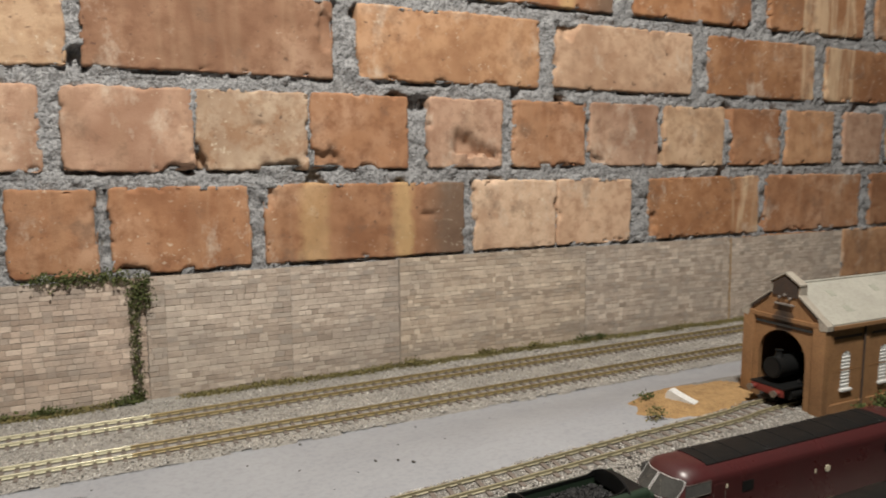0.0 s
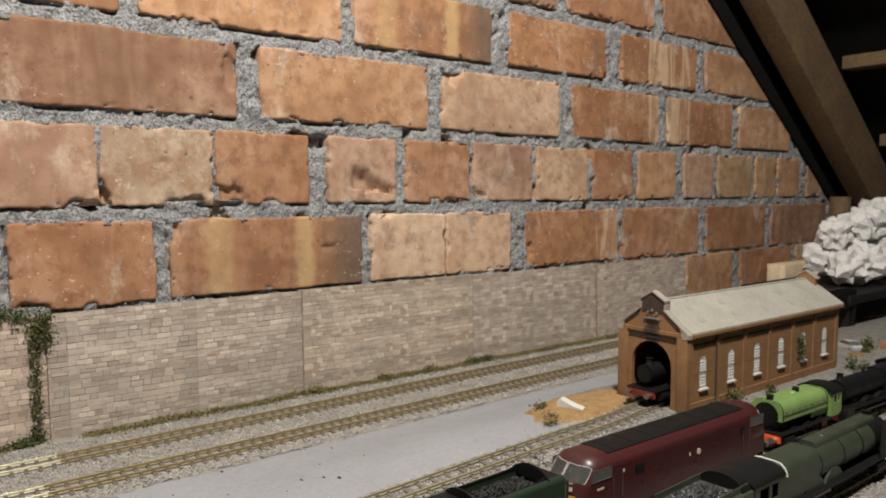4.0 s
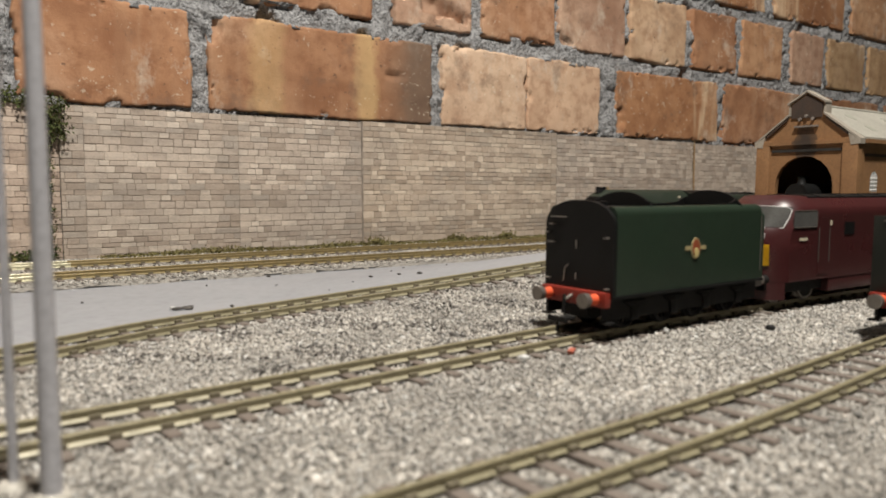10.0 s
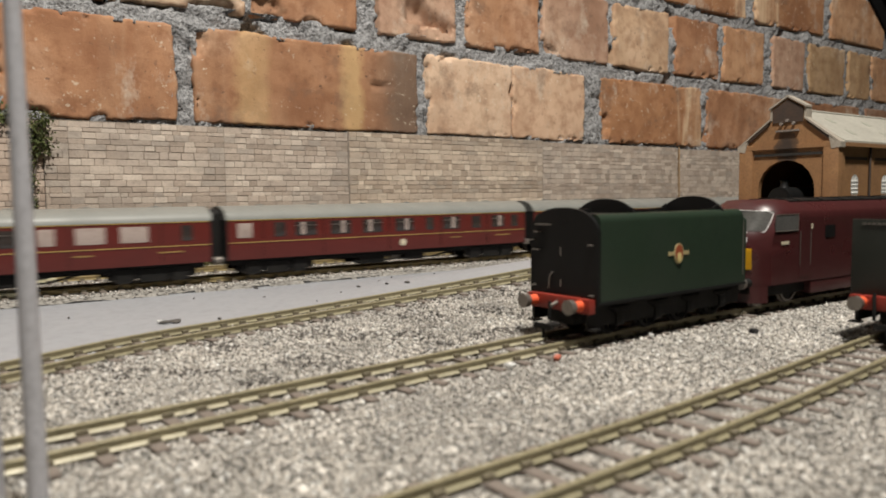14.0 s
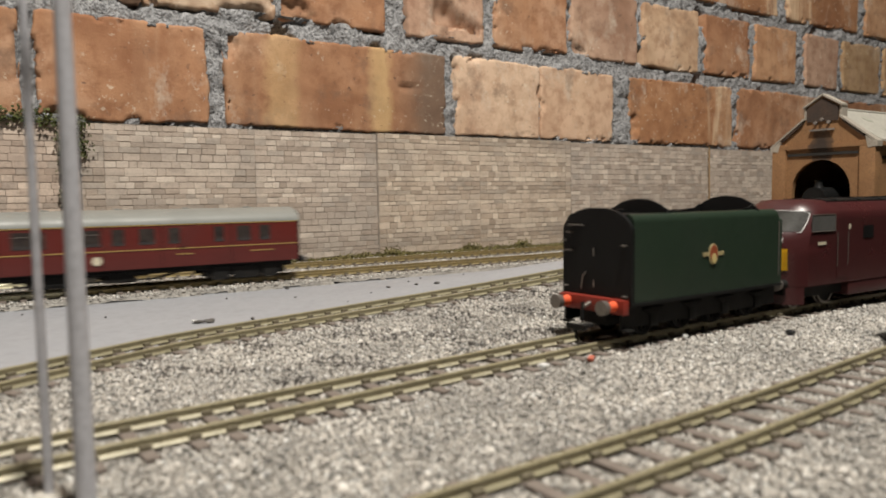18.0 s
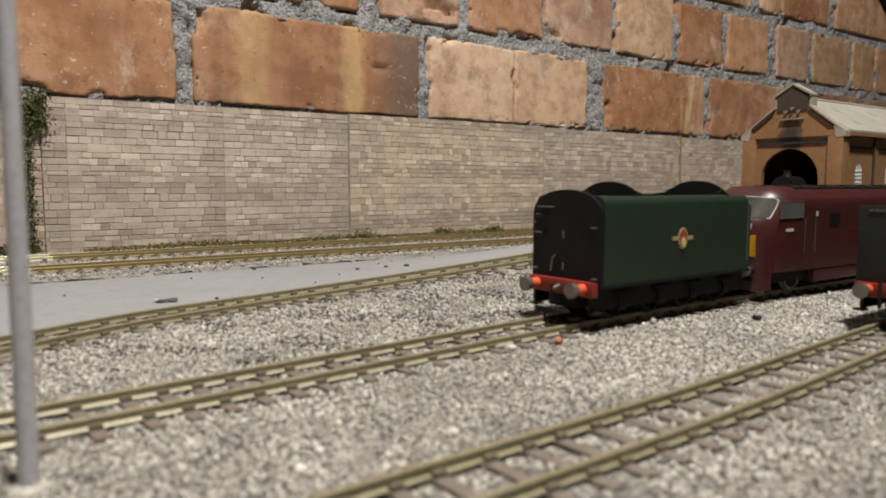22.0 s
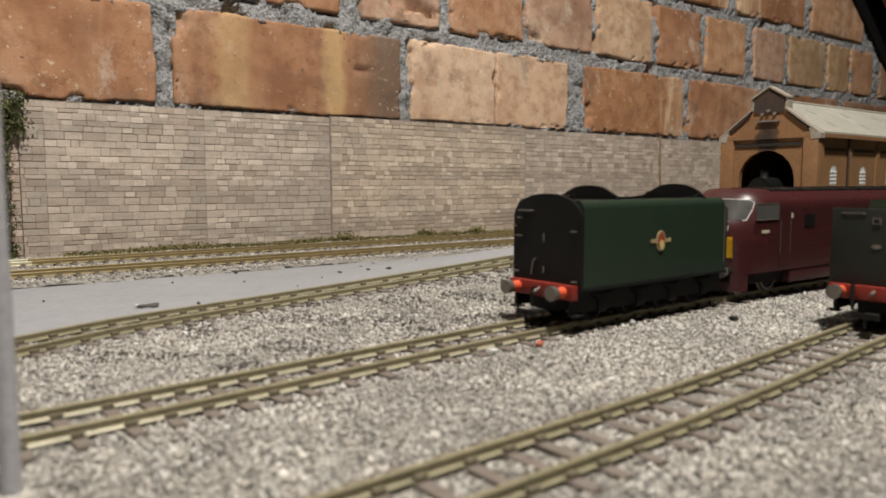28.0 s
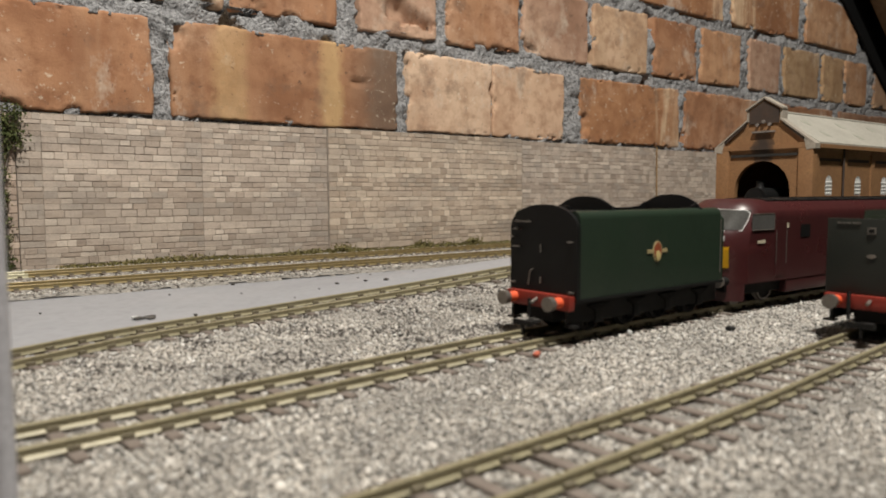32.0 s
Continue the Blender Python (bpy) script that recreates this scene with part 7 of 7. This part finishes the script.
for i in range(16):
    bmesh.ops.create_icosphere(bm, subdivisions=1, radius=r9.uniform(0.0007, 0.0015), matrix=Matrix.Translation((r9.gauss(0, 0.0022), r9.gauss(0, 0.0014), r9.uniform(-0.0004, 0.0002))) @ Matrix.Diagonal((1.5, 1, 0.6, 1)))
solid("debris_heap", bm, M_CRUMB, "small dark heap of debris on the grey board", "debris", at=pose(0.0800, 0.4700, -0.0016))

solid("crumb", block(-0.0014, 0.0014, -0.0008, 0.0008, -0.0002, 0.0009, bevel=0.0003), M_WHITE, "white crumb beside the dark debris on the board", "debris", at=pose(0.0750, 0.4712, -0.0018, 6, 4, 25))

# ---- behind the shed ----
M_PAPER = mat("crumpled_white_paper", (0.74, 0.73, 0.71), (0.64, 0.63, 0.62), 0.8, 0, 20, 200, 0.4, 0.001)


def crumple(rng, r):
    """A crumpled sheet: a ball with sharp random facets."""
    bm = bmesh.new()
    bmesh.ops.create_icosphere(bm, subdivisions=3, radius=r)
    o = rng.uniform(0, 50)
    for v in bm.verts:
        d = v.co.normalized()
        n = noise.cell(d * 1.9 + Vector((o, 0, 0))) * 0.2 + noise.noise(d * 3 + Vector((0, o, 0))) * 0.3 + noise.noise(d * 8 + Vector((0, 0, o))) * 0.08
        v.co *= 0.85 + n
    return bm


r5 = random.Random(8)
for x, y, z, r in ((1.19, 0.56, 0.095, 0.034), (1.20, 0.60, 0.105, 0.036), (1.23, 0.55, 0.100, 0.040), (1.27, 0.59, 0.110, 0.042), (1.19, 0.58, 0.150, 0.030), (1.24, 0.57, 0.158, 0.034), (1.29, 0.57, 0.165, 0.036), (1.33, 0.56, 0.115, 0.045), (1.36, 0.58, 0.180, 0.04)):
    solid("crumpled_paper", crumple(r5, r), M_PAPER, "crumpled ball of white paper on the hillside", "paper", smooth=12, group="crumpled paper balls", at=pose(x + 0.03, y, z, r5.uniform(0, 90), r5.uniform(0, 90), 0))
M_PINE = mat("pale_sawn_pine", (0.86, 0.71, 0.48), (0.76, 0.60, 0.38), 0.7, 0, 18, 160, 0.3, 0.0008)
solid("hill_shelf", block(1.11, 1.55, 0.50, 0.68, 0.048, 0.062, bevel=0.002), M_FRAME, "dark board shelf that carries the paper", "shelf")
for x in (1.13, 1.53):
    for y in (0.515, 0.665):
        solid("shelf_post", block(x - 0.008, x + 0.008, y - 0.008, y + 0.008, -0.0025, 0.048), M_FRAME, "black post under the shelf", "post")
solid("wood_strip", block(1.276, 1.50, 0.690, 0.7255, 0.046, 0.084, bevel=0.0015), M_PINE, "pale sawn pine offcut beside the brick wall", "timber offcut")
solid("wood_strip_rest", block(1.276, 1.50, 0.690, 0.7255, -0.0025, 0.0455), M_FRAME, "black block under the pine offcut", "block")
solid("wood_dowel", tube((1.285, 0.60, 0.178), (1.285, 0.60, 0.212), 0.017, 24), M_TIMBER, "short round brown dowel among the paper", "dowel")

# a model street behind the shed
M_CAR = paint("silver_car_paint", (0.5, 0.5, 0.52), 0.25)
solid("street", block(0.86, 1.06, 0.36, 0.52, 0.0, 0.0135), M_GREY, "raised grey model street behind the shed", "street")
car = thing("model_car", "small silver model car parked on the street", "car", at=pose(0.946, 0.431, 0.0137, 0, 0, 62) @ Matrix.Diagonal((0.72, 0.72, 0.72, 1)))
part("body", prism([(-0.027, 0.004), (0.027, 0.004), (0.0275, 0.010), (0.016, 0.012), (-0.024, 0.012), (-0.0275, 0.010)], -0.0105, 0.0105), M_CAR, car)
part("cabin", prism([(-0.018, 0.012), (0.011, 0.012), (0.005, 0.0185), (-0.013, 0.0185)], -0.009, 0.009), M_GLASS, car)
part("roof", block(-0.0135, 0.0055, -0.0088, 0.0088, 0.0183, 0.0193, bevel=0.0004), M_CAR, car)
for x in (-0.017, 0.017):
    for y in (-0.0095, 0.0095):
        part("wheel", tube((x, y - 0.0015, 0.0042), (x, y + 0.0015, 0.0042), 0.0042, 16), M_FRAME, car)
for x, y, s in ((0.952, 0.409, 0.0075), (0.930, 0.402, 0.004)):
    foliage("shrub", "dark green foam bush on the model street", [((x, y, 0.0135 + s * 0.9), (s, s, s * 1.5), 420, 0.0018)], M_LEAF, "shrub")
solid("planter", block(0.968, 1.03, 0.380, 0.402, 0.0137, 0.0255, bevel=0.001), mat("terracotta_paint", (0.45, 0.2, 0.1)), "terracotta coloured low wall on the street", "wall")
heap = bmesh.new()
bmesh.ops.create_icosphere(heap, subdivisions=3, radius=1.0)
for v in heap.verts:
    v.co *= 1 + 0.18 * noise.noise(v.co * 2.2)
solid("sand", heap, M_SAND, "low tan heap of sand beside the model street", "sand", smooth=80, at=pose(0.905, 0.402, 0.0137, 0, 0, 30) @ Matrix.Diagonal((0.026, 0.014, 0.006, 1)))
solid("footbridge", prism([(0.0, 0.030), (0.24, 0.030), (0.24, 0.056), (0.20, 0.062), (0.04, 0.062), (0.0, 0.056)], 0, 0.004), M_BLACK, "black girder footbridge behind the shed", "bridge", at=pose(0.90, 0.505, 0.0135))
for x in (0.91, 1.13):
    solid("bridge_pier", block(x, x + 0.006, 0.504, 0.510, 0.0 if x > 1 else 0.0137, 0.0435), M_BLACK, "black pier under the footbridge", "pier")

# an assumed, unseen ceiling bulb lights the attic; its flex and holder are added
pendant = thing("ceiling_bulb", "white flex and holder added for an unseen light bulb", "light bulb", at=pose(0.09, 0.0, 1.12))
part("flex", tube((0, 0, 0.10), (0, 0, 0.42), 0.003, 8), M_WHITE, pendant)
part("holder", tube((0, 0, 0.05), (0, 0, 0.10), 0.016, 16, 0.012), M_WHITE, pendant)

track("siding of worn rails on brown sleepers in ballast", T2_LINE, lambda x, y: 0.02 < x < 0.75, foot=M_RAIL_DULL)
track("siding of worn rails on brown sleepers under the parked tender", T3_LINE, lambda x, y: -0.02 < x < 0.75)
track("curved siding of worn rails that runs into the engine shed", S4_LINE, lambda x, y: -0.05 < x < 0.6, foot=M_RAIL_DULL)
track("near main line of brassy rails beside the retaining wall", main_points(-3.2, 4.2, 0.0), lambda x, y: -0.1 < x < 1.0 and y > 0.5, 0.0092, M_RAIL_BRASS, 0.034, M_RAIL_BRASS_FOOT_LIT)
track("far main line of brassy rails at the foot of the retaining wall", main_points(-3.2, 4.2, 0.066), lambda x, y: -0.1 < x < 1.0 and y > 0.5, 0.0092, M_RAIL_BRASS, 0.050, M_RAIL_BRASS_FOOT_LIT)

motions()
